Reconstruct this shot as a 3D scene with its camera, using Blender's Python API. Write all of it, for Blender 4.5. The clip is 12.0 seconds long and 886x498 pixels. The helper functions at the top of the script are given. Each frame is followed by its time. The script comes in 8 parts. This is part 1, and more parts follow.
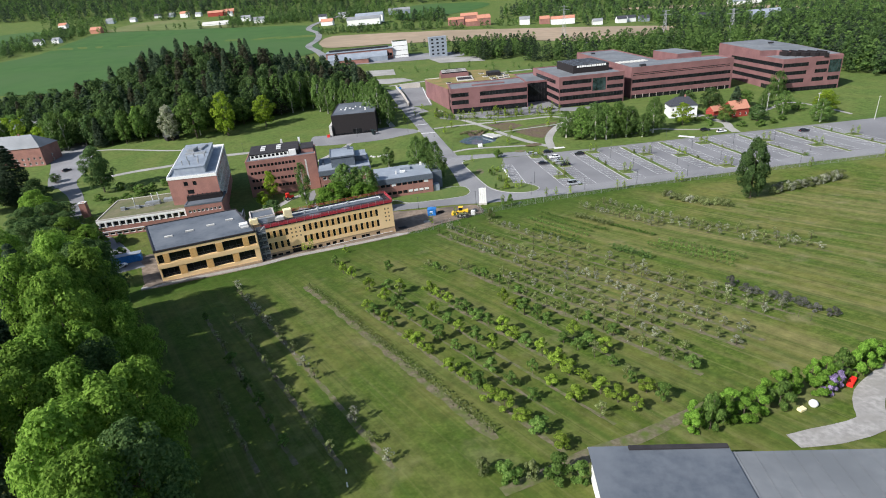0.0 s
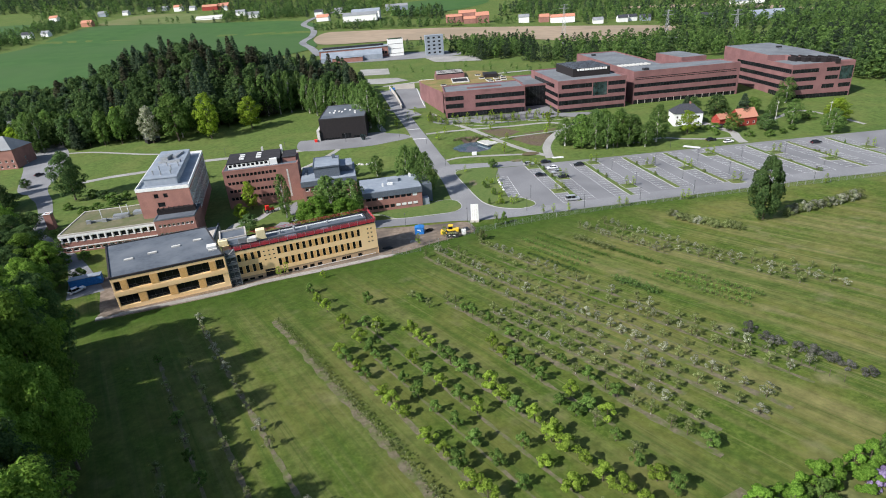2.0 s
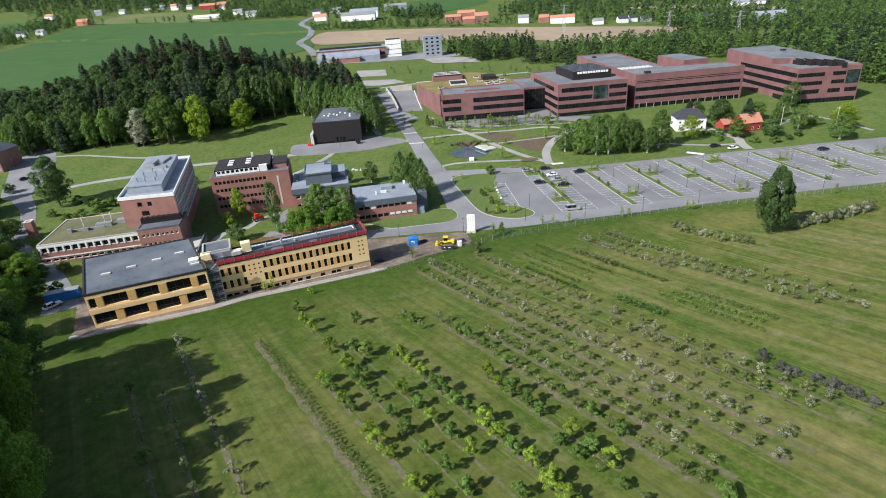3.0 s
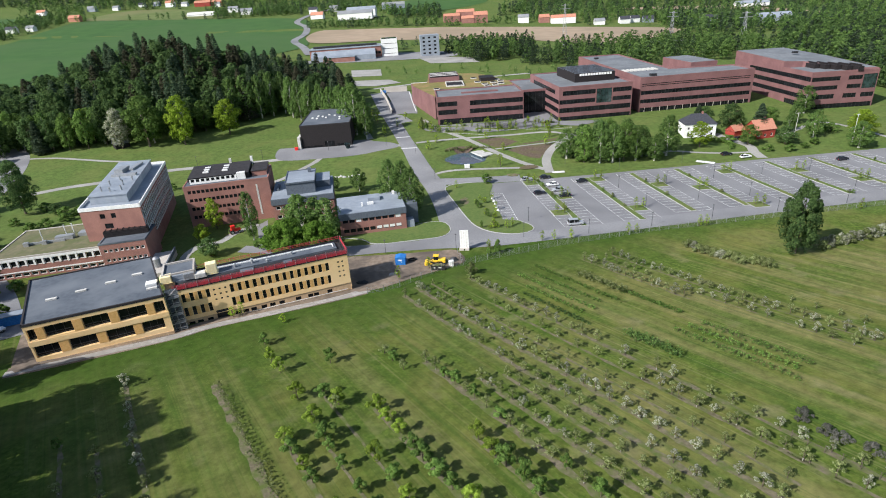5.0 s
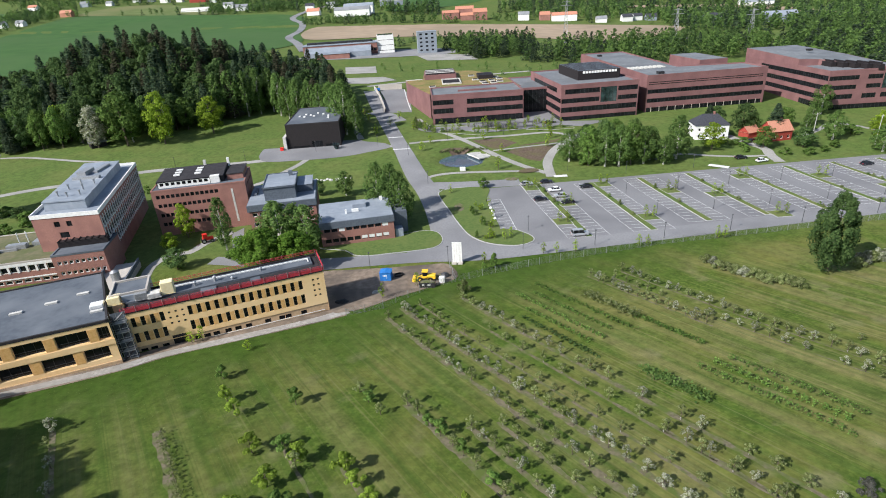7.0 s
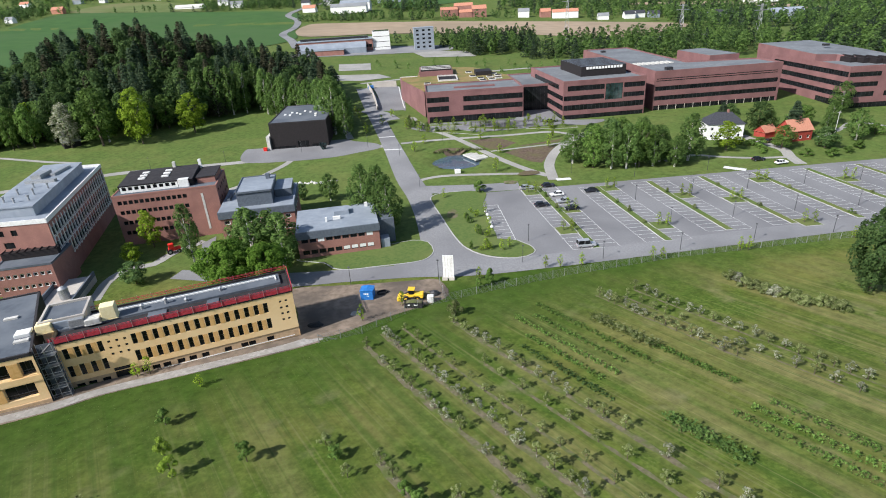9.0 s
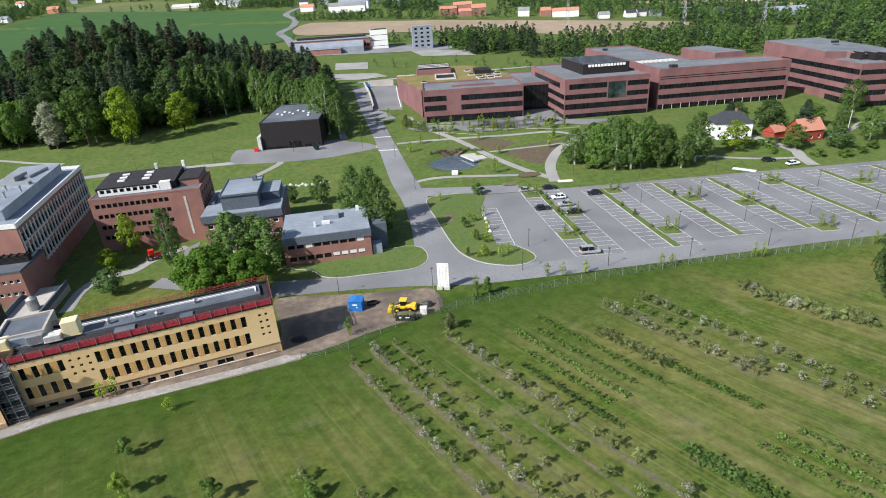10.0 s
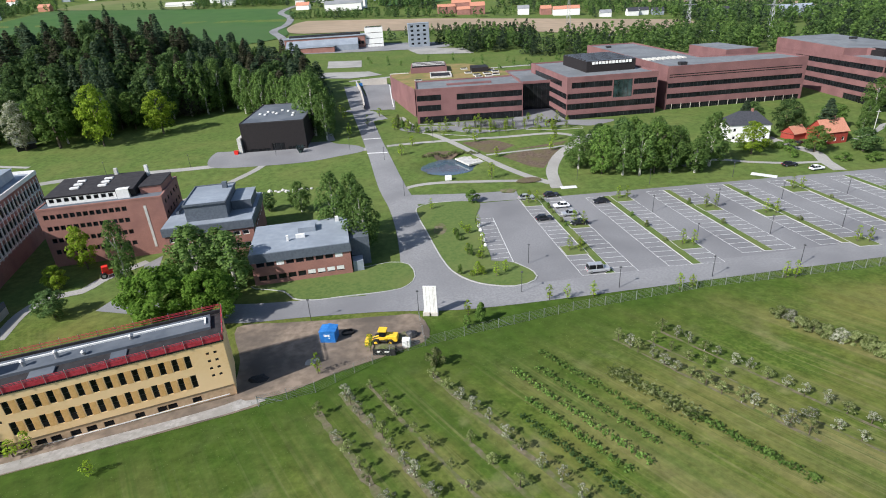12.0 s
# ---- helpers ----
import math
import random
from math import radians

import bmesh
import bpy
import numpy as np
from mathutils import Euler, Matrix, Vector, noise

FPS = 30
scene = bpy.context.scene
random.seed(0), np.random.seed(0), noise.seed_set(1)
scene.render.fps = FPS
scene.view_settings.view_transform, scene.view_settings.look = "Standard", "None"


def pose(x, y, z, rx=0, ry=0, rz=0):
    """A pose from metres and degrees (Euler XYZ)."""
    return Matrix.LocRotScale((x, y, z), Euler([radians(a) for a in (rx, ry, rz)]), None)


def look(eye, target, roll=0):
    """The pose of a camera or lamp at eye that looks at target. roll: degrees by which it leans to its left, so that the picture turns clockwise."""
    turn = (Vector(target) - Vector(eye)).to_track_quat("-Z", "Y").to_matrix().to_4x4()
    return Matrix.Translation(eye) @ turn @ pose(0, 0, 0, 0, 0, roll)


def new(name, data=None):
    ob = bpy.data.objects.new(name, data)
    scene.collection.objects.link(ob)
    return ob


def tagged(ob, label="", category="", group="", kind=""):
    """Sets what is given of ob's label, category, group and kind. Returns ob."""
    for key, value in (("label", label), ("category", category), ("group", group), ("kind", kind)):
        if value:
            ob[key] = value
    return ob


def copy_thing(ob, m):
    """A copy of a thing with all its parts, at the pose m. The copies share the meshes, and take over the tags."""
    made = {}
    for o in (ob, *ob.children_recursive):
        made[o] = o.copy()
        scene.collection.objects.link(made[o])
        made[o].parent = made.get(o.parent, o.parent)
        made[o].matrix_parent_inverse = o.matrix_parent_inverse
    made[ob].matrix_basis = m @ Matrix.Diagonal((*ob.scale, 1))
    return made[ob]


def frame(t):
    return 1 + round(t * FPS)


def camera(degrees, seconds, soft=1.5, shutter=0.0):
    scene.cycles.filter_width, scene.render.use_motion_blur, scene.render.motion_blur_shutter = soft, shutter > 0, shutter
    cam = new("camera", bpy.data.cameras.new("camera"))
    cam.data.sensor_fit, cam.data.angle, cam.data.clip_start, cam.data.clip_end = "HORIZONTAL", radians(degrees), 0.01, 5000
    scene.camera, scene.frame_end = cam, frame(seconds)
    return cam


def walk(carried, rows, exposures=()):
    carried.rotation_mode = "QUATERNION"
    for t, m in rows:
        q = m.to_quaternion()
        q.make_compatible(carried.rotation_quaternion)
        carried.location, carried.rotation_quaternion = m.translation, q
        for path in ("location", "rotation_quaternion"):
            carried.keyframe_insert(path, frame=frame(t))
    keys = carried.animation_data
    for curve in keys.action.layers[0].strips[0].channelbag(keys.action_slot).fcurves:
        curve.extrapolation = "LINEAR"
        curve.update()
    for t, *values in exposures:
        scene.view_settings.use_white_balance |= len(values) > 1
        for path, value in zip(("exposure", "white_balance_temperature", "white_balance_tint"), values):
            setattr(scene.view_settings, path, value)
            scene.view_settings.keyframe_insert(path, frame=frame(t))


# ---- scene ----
cam = camera(78.500, 12.0, soft=1.0)
# x, y, z, heading to the left of +y, pitch, roll
FLIGHT = [
    (0.0, 1.59, 0.95, 64.53, 0.083, -24.272, -5.240),
    (0.5, 2.56, 4.65, 64.66, 0.040, -24.449, -5.057),
    (1.0, 3.50, 8.47, 65.10, -0.018, -24.572, -4.904),
    (1.5, 4.39, 12.35, 65.64, -0.082, -24.653, -4.769),
    (2.0, 5.24, 16.27, 66.12, -0.146, -24.704, -4.644),
    (2.5, 6.05, 20.21, 66.47, -0.208, -24.734, -4.524),
    (3.0, 6.82, 24.16, 66.61, -0.265, -24.751, -4.407),
    (3.6, 7.70, 28.89, 66.52, -0.325, -24.765, -4.268),
    (4.3, 8.67, 34.39, 66.06, -0.387, -24.781, -4.109),
    (5.0, 9.61, 39.87, 65.29, -0.438, -24.805, -3.959),
    (5.5, 10.26, 43.77, 64.60, -0.469, -24.827, -3.862),
    (6.0, 10.91, 47.67, 63.83, -0.496, -24.854, -3.777),
    (6.5, 11.57, 51.56, 63.00, -0.519, -24.884, -3.705),
    (7.0, 12.23, 55.46, 62.14, -0.536, -24.913, -3.649),
    (7.6, 13.03, 60.15, 61.06, -0.550, -24.944, -3.605),
    (8.3, 13.99, 65.62, 59.76, -0.556, -24.967, -3.585),
    (9.0, 14.97, 71.10, 58.39, -0.550, -24.971, -3.595),
    (9.5, 15.68, 75.02, 57.38, -0.540, -24.960, -3.615),
    (10.0, 16.39, 78.93, 56.35, -0.527, -24.941, -3.638),
    (10.5, 17.10, 82.83, 55.34, -0.517, -24.916, -3.658),
    (11.0, 17.79, 86.70, 54.39, -0.515, -24.894, -3.662),
    (11.5, 18.47, 90.54, 53.61, -0.532, -24.888, -3.639),
    (12.0, 19.11, 94.34, 53.14, -0.581, -24.912, -3.575),
]


def aim(x, y, z, yaw, pitch, roll):
    a, p = radians(yaw), radians(pitch)
    eye = Vector((x, y, z))
    return look(eye, eye + Vector((-math.sin(a) * math.cos(p), math.cos(a) * math.cos(p), math.sin(p))), roll)


walk(cam, [(t, aim(*row)) for t, *row in FLIGHT])

# ---- world and sun ----
SUN_AHEAD = Vector((0.66, 0.43, -0.62)).normalized()
world = bpy.data.worlds.new("sky")
scene.world = world
world.use_nodes = True
sky = world.node_tree.nodes.new("ShaderNodeTexSky")
sky.sky_type, sky.sun_disc = "NISHITA", False
sky.sun_elevation = math.asin(-SUN_AHEAD.z)
sky.sun_rotation = math.atan2(-SUN_AHEAD.x, -SUN_AHEAD.y)
world.node_tree.links.new(sky.outputs[0], world.node_tree.nodes["Background"].inputs[0])
world.node_tree.nodes["Background"].inputs[1].default_value = 0.078
sun = new("sun", bpy.data.lights.new("sun", "SUN"))
sun.data.energy, sun.data.angle, sun.data.color = 3.7, radians(0.5), (1.0, 0.972, 0.94)
sun.matrix_world = look((0, 0, 200), Vector((0, 0, 200)) + SUN_AHEAD)
scene.view_settings.exposure = 0.93


# ---- materials ----
def mat(name, c1, c2, scale=1.0, rough=0.8, bump=0.0, metal=0.0, c3=None, coarse=0.08, spec=0.3, per=None):
    """Two colours mixed by fine grain, a third by wide stains, on felt as painted sheen; per: vary by object or by
    island.
    """
    m = bpy.data.materials.new(name)
    m.use_nodes = True
    nt = m.node_tree
    b = nt.nodes["Principled BSDF"]
    b.inputs["Roughness"].default_value, b.inputs["Metallic"].default_value = rough, metal
    b.inputs["Specular IOR Level"].default_value = spec
    geo = nt.nodes.new("ShaderNodeNewGeometry")
    n1 = nt.nodes.new("ShaderNodeTexNoise")
    n1.inputs["Scale"].default_value, n1.inputs["Detail"].default_value = scale, 4
    nt.links.new(geo.outputs["Position"], n1.inputs["Vector"])
    r1 = nt.nodes.new("ShaderNodeValToRGB")
    r1.color_ramp.elements[0].position, r1.color_ramp.elements[1].position = 0.36, 0.64
    r1.color_ramp.elements[0].color, r1.color_ramp.elements[1].color = (*c1, 1), (*c2, 1)
    if per == "island":
        nt.links.new(geo.outputs["Random Per Island"], r1.inputs[0])
    else:
        nt.links.new(n1.outputs["Fac"], r1.inputs[0])
    out = r1.outputs[0]
    if c3:
        n2 = nt.nodes.new("ShaderNodeTexNoise")
        n2.inputs["Scale"].default_value, n2.inputs["Detail"].default_value = coarse, 5
        nt.links.new(geo.outputs["Position"], n2.inputs["Vector"])
        r2 = nt.nodes.new("ShaderNodeValToRGB")
        r2.color_ramp.elements[0].position, r2.color_ramp.elements[1].position = 0.42, 0.66
        nt.links.new(n2.outputs["Fac"], r2.inputs[0])
        mx = nt.nodes.new("ShaderNodeMix")
        mx.data_type = "RGBA"
        nt.links.new(r2.outputs[0], mx.inputs[0])
        nt.links.new(out, mx.inputs[6])
        mx.inputs[7].default_value = (*c3, 1)
        out = mx.outputs[2]
    if per:
        info = nt.nodes.new("ShaderNodeObjectInfo")
        hs = nt.nodes.new("ShaderNodeHueSaturation")
        mr = nt.nodes.new("ShaderNodeMapRange")
        mr.inputs[3].default_value, mr.inputs[4].default_value = 0.72, 1.28
        nt.links.new(info.outputs["Random"], mr.inputs[0])
        nt.links.new(mr.outputs[0], hs.inputs["Value"])
        nt.links.new(out, hs.inputs["Color"])
        out = hs.outputs[0]
    nt.links.new(out, b.inputs["Base Color"])
    if bump:
        bp = nt.nodes.new("ShaderNodeBump")
        bp.inputs["Strength"].default_value, bp.inputs["Distance"].default_value = bump, 0.05
        nt.links.new(n1.outputs["Fac"], bp.inputs["Height"])
        nt.links.new(bp.outputs[0], b.inputs["Normal"])
    return m


def leaf_mat(name, c1, c2):
    """Foliage: colour by clump and by tree, part of the light shines through."""
    m = mat(name, c1, c2, 0.5, 0.75, per="island", spec=0.08)
    nt = m.node_tree
    b = nt.nodes["Principled BSDF"]
    out = nt.nodes["Material Output"]
    tr = nt.nodes.new("ShaderNodeBsdfTranslucent")
    mixer = nt.nodes.new("ShaderNodeMixShader")
    mixer.inputs[0].default_value = 0.48
    nt.links.new(b.inputs["Base Color"].links[0].from_socket, tr.inputs["Color"])
    nt.links.new(b.outputs[0], mixer.inputs[1])
    nt.links.new(tr.outputs[0], mixer.inputs[2])
    nt.links.new(mixer.outputs[0], out.inputs["Surface"])
    return m


M = {
    "asphalt": mat("asphalt", (0.175, 0.176, 0.184), (0.22, 0.22, 0.226), 2.6, 0.9, 0.0, c3=(0.155, 0.155, 0.163), coarse=0.06),
    "road": mat("road_asphalt", (0.195, 0.196, 0.203), (0.245, 0.245, 0.25), 2.2, 0.9, 0.0, c3=(0.165, 0.165, 0.173), coarse=0.05),
    "path": mat("path_gravel", (0.27, 0.265, 0.25), (0.34, 0.33, 0.31), 2.0, 0.95, 0.3, c3=(0.24, 0.235, 0.22)),
    "paint": mat("road_paint", (0.56, 0.56, 0.55), (0.68, 0.68, 0.67), 3.0, 0.7),
    "kerb": mat("kerb_stone", (0.33, 0.33, 0.32), (0.42, 0.415, 0.40), 2.0, 0.9),
    "lawn": mat("lawn_grass", (0.076, 0.120, 0.034), (0.110, 0.150, 0.045), 1.3, 0.95, 0.4, c3=(0.125, 0.148, 0.05), coarse=0.06, spec=0.1),
    "dirt": mat("bare_earth", (0.165, 0.13, 0.10), (0.26, 0.205, 0.16), 0.7, 0.97, 0.5, c3=(0.105, 0.088, 0.074), coarse=0.11, spec=0.1),
    "bed_soil": mat("dark_bed_soil", (0.085, 0.062, 0.048), (0.14, 0.105, 0.08), 1.2, 0.97, 0.5, c3=(0.11, 0.10, 0.05), coarse=0.2, spec=0.1),
    "soil": mat("orchard_soil", (0.118, 0.104, 0.066), (0.17, 0.148, 0.10), 1.7, 0.97, 0.5, c3=(0.088, 0.118, 0.03), coarse=0.55, spec=0.1),
    "gravel": mat("gravel", (0.25, 0.24, 0.225), (0.37, 0.355, 0.335), 1.3, 0.95, 0.1, c3=(0.25, 0.24, 0.22), coarse=0.2),
    "brick": mat("red_brick", (0.265, 0.13, 0.105), (0.335, 0.168, 0.138), 6.0, 0.9, 0.2, c3=(0.24, 0.12, 0.10), coarse=0.25),
    "dark_brick": mat("brown_red_brick", (0.178, 0.088, 0.088), (0.228, 0.116, 0.115), 5.0, 0.85, 0.2, c3=(0.158, 0.08, 0.08), coarse=0.15),
    "wood": mat("yellow_wood_cladding", (0.78, 0.525, 0.255), (0.83, 0.58, 0.30), 2.2, 0.75, 0.05, c3=(0.84, 0.605, 0.335), coarse=0.12),
    "bare_wood": mat("orange_wood_panel", (0.60, 0.34, 0.115), (0.68, 0.41, 0.16), 2.5, 0.7),
    "concrete": mat("concrete", (0.42, 0.39, 0.35), (0.50, 0.47, 0.42), 1.5, 0.9, 0.2, c3=(0.36, 0.33, 0.30)),
    "plinth": mat("brown_plinth_boards", (0.44, 0.30, 0.175), (0.52, 0.37, 0.23), 1.8, 0.85),
    # felt: the pale c3 patches are a painted sheen of puddles
    "felt": mat("roof_felt", (0.072, 0.085, 0.105), (0.095, 0.11, 0.13), 0.9, 0.8, 0.2, c3=(0.13, 0.145, 0.165), coarse=0.12),
    "black_felt": mat("black_roof_felt", (0.022, 0.02, 0.022), (0.035, 0.032, 0.034), 1.0, 0.8, 0.1),
    "grey_roof": mat("grey_metal_roof", (0.225, 0.258, 0.30), (0.275, 0.308, 0.35), 0.7, 0.6, 0.1, c3=(0.20, 0.228, 0.265), coarse=0.15),
    "campus_roof": mat("campus_roof_felt", (0.145, 0.157, 0.168), (0.19, 0.20, 0.212), 0.6, 0.85, 0.1, c3=(0.12, 0.13, 0.14), coarse=0.08),
    "sedum": mat("sedum_roof", (0.20, 0.15, 0.055), (0.27, 0.185, 0.08), 0.8, 0.95, 0.4, c3=(0.14, 0.145, 0.04), coarse=0.15),
    "moss_roof": mat("mossy_roof_felt", (0.115, 0.11, 0.062), (0.16, 0.145, 0.085), 0.9, 0.95, 0.4, c3=(0.09, 0.105, 0.04), coarse=0.2),
    "slate": mat("slate_roof", (0.20, 0.21, 0.22), (0.26, 0.27, 0.28), 2.0, 0.7, 0.2, c3=(0.18, 0.19, 0.20)),
    "tile": mat("orange_roof_tile", (0.40, 0.175, 0.115), (0.48, 0.225, 0.15), 3.0, 0.8),
    "dark_tile": mat("dark_roof_tile", (0.035, 0.037, 0.045), (0.055, 0.057, 0.065), 2.0, 0.6),
    "white": mat("white_paint", (0.66, 0.66, 0.64), (0.76, 0.76, 0.74), 2.0, 0.6),
    "red_paint": mat("barn_red_paint", (0.26, 0.04, 0.03), (0.32, 0.055, 0.04), 2.0, 0.8),
    "black_clad": mat("black_cladding", (0.012, 0.010, 0.011), (0.022, 0.018, 0.019), 3.0, 0.7),
    "slate_clad": mat("blue_grey_cladding", (0.085, 0.10, 0.125), (0.11, 0.13, 0.155), 2.0, 0.6),
    "glass": mat("dark_window_glass", (0.006, 0.007, 0.008), (0.016, 0.018, 0.02), 0.35, 0.12, spec=0.22),
    # pond_glass: lighter noise patches are highlights painted into the dark glass
    "pond_glass": mat("green_glazing_glints", (0.008, 0.015, 0.015), (0.035, 0.065, 0.065), 0.4, 0.1, spec=0.6),
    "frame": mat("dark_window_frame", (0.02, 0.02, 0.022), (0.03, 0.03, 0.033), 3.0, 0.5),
    "steel": mat("galvanised_steel", (0.32, 0.33, 0.34), (0.42, 0.43, 0.44), 4.0, 0.5, metal=0.6),
    "dark_steel": mat("dark_steel", (0.05, 0.05, 0.055), (0.08, 0.08, 0.085), 4.0, 0.5, metal=0.4),
    "tarp": mat("red_safety_netting", (0.36, 0.028, 0.042), (0.46, 0.05, 0.07), 3.0, 0.7, 0.2),
    "yellow": mat("yellow_machine_paint", (0.75, 0.46, 0.03), (0.80, 0.52, 0.05), 3.0, 0.4),
    "blue": mat("blue_container_paint", (0.02, 0.14, 0.42), (0.035, 0.19, 0.50), 2.0, 0.5),
    "cream": mat("cream_plastic_sheet", (0.78, 0.66, 0.36), (0.84, 0.74, 0.46), 2.0, 0.7),
    "rubber": mat("black_rubber", (0.015, 0.015, 0.015), (0.03, 0.03, 0.03), 4.0, 0.8),
    "car_black": mat("black_car_paint", (0.012, 0.013, 0.018), (0.02, 0.02, 0.026), 2.0, 0.25, spec=0.6),
    "car_silver": mat("silver_car_paint", (0.46, 0.47, 0.49), (0.52, 0.53, 0.55), 2.0, 0.35, metal=0.5),
    "car_white": mat("white_car_paint", (0.74, 0.75, 0.76), (0.80, 0.80, 0.81), 2.0, 0.3),
    "car_red": mat("red_machine_paint", (0.60, 0.02, 0.015), (0.68, 0.04, 0.03), 2.0, 0.4),
    "bark": mat("tree_bark", (0.07, 0.055, 0.04), (0.13, 0.105, 0.08), 3.0, 0.95, 0.4),
    "birch_bark": mat("pale_birch_bark", (0.36, 0.34, 0.30), (0.50, 0.48, 0.44), 2.0, 0.9),
    # water: blue of the reflected sky is put into the base colour
    "water": mat("pond_water", (0.06, 0.095, 0.13), (0.07, 0.11, 0.145), 0.3, 0.08, spec=0.6),
    "crop": mat("green_crop", (0.044, 0.098, 0.03), (0.055, 0.115, 0.034), 0.05, 0.95, c3=(0.058, 0.108, 0.038), coarse=0.008, spec=0.1),
    "hay": mat("hay_meadow", (0.10, 0.135, 0.045), (0.13, 0.16, 0.06), 0.05, 0.95, c3=(0.15, 0.155, 0.07), coarse=0.01, spec=0.1),
    "plough": mat("ploughed_earth", (0.29, 0.225, 0.16), (0.34, 0.265, 0.19), 0.06, 0.95, c3=(0.25, 0.20, 0.14), coarse=0.01, spec=0.1),
    "stone": mat("pale_stone", (0.42, 0.41, 0.38), (0.55, 0.54, 0.51), 1.5, 0.9, 0.3),
    "leaf_mid": leaf_mat("mid_green_leaves", (0.09, 0.165, 0.036), (0.17, 0.27, 0.066)),
    "leaf_bright": leaf_mat("bright_green_leaves", (0.16, 0.25, 0.022), (0.29, 0.40, 0.045)),
    "leaf_dark": leaf_mat("dark_green_leaves", (0.056, 0.105, 0.034), (0.112, 0.18, 0.06)),
    "leaf_birch": leaf_mat("birch_leaves", (0.084, 0.15, 0.040), (0.152, 0.24, 0.068)),
    "needle": leaf_mat("spruce_needles", (0.038, 0.066, 0.038), (0.076, 0.11, 0.06)),
    "needle_brown": leaf_mat("brownish_needles", (0.066, 0.072, 0.042), (0.115, 0.113, 0.07)),
    "leaf_near": leaf_mat("lush_green_leaves", (0.115, 0.21, 0.03), (0.215, 0.345, 0.058)),
    "leaf_fresh": leaf_mat("fresh_green_leaves", (0.105, 0.215, 0.028), (0.20, 0.345, 0.055)),
    "leaf_plum": leaf_mat("yellow_green_leaves", (0.15, 0.23, 0.03), (0.27, 0.37, 0.058)),
    "leaf_pale": leaf_mat("pale_green_leaves", (0.15, 0.20, 0.07), (0.28, 0.34, 0.14)),
    "blossom": leaf_mat("blossoming_leaves", (0.17, 0.20, 0.10), (0.40, 0.40, 0.32)),
    "leaf_orchard": leaf_mat("orchard_leaves", (0.13, 0.17, 0.055), (0.26, 0.29, 0.13)),
    "twig": leaf_mat("grey_twigs", (0.10, 0.105, 0.085), (0.17, 0.165, 0.15)),
    "lilac": leaf_mat("lilac_blossom", (0.20, 0.15, 0.28), (0.36, 0.30, 0.46)),
}


def ground_mat():
    """Mown grass: grain and mottling, mowing stripes along the orchard rows south of the fence, a lush belt along the fence."""
    m = mat("meadow_grass", (0.05, 0.086, 0.012), (0.094, 0.132, 0.024), 1.6, 0.95, 0.6, c3=(0.13, 0.134, 0.036), coarse=0.07, spec=0.1)
    nt = m.node_tree
    b = nt.nodes["Principled BSDF"]
    col = b.inputs["Base Color"].links[0].from_socket
    geo = nt.nodes.new("ShaderNodeNewGeometry")
    turned = nt.nodes.new("ShaderNodeMapping")
    turned.inputs["Rotation"].default_value = (0, 0, -math.atan2(0.545, 0.84))
    nt.links.new(geo.outputs["Position"], turned.inputs["Vector"])

    def streaks(across, along, lo, hi, detail=4):
        mp = nt.nodes.new("ShaderNodeMapping")
        mp.inputs["Scale"].default_value = (across, along, 0.0)
        nt.links.new(turned.outputs[0], mp.inputs["Vector"])
        ns = nt.nodes.new("ShaderNodeTexNoise")
        ns.inputs["Scale"].default_value, ns.inputs["Detail"].default_value = 1.0, detail
        nt.links.new(mp.outputs[0], ns.inputs["Vector"])
        rp = nt.nodes.new("ShaderNodeMapRange")
        rp.inputs[1].default_value, rp.inputs[2].default_value = lo, hi
        nt.links.new(ns.outputs["Fac"], rp.inputs[0])
        return rp.outputs[0]

    def times(a, k):
        mul = nt.nodes.new("ShaderNodeMath")
        mul.operation = "MULTIPLY"
        nt.links.new(a, mul.inputs[0])
        if isinstance(k, float):
            mul.inputs[1].default_value = k
        else:
            nt.links.new(k, mul.inputs[1])
        return mul.outputs[0]

    def over(src, fac, colour):
        mx = nt.nodes.new("ShaderNodeMix")
        mx.data_type = "RGBA"
        nt.links.new(fac, mx.inputs[0])
        nt.links.new(src, mx.inputs[6])
        mx.inputs[7].default_value = (*colour, 1)
        return mx.outputs[2]

    sep = nt.nodes.new("ShaderNodeSeparateXYZ")
    nt.links.new(geo.outputs["Position"], sep.inputs[0])
    mown = nt.nodes.new("ShaderNodeMapRange")
    mown.inputs[1].default_value, mown.inputs[2].default_value = 190, 160
    mown.inputs[3].default_value, mown.inputs[4].default_value = 0.10, 1.0
    nt.links.new(sep.outputs["Y"], mown.inputs[0])
    sep2 = nt.nodes.new("ShaderNodeSeparateXYZ")
    nt.links.new(turned.outputs[0], sep2.inputs[0])
    east = nt.nodes.new("ShaderNodeMapRange")
    east.inputs[1].default_value, east.inputs[2].default_value = 30, 110
    east.inputs[3].default_value, east.inputs[4].default_value = 0.5, 1.0
    nt.links.new(sep2.outputs["X"], east.inputs[0])
    straw = times(mown.outputs[0], east.outputs[0])
    col = over(col, times(times(streaks(0.2, 0.007, 0.45, 0.64), straw), 0.75), (0.185, 0.168, 0.068))
    col = over(col, times(times(streaks(0.55, 0.012, 0.5, 0.66), mown.outputs[0]), 0.62), (0.05, 0.09, 0.016))
    col = over(col, times(times(streaks(1.5, 0.02, 0.55, 0.7, 3), straw), 0.6), (0.2, 0.185, 0.082))
    col = over(col, times(times(streaks(2.4, 0.02, 0.56, 0.72, 2), mown.outputs[0]), 0.5), (0.042, 0.078, 0.014))
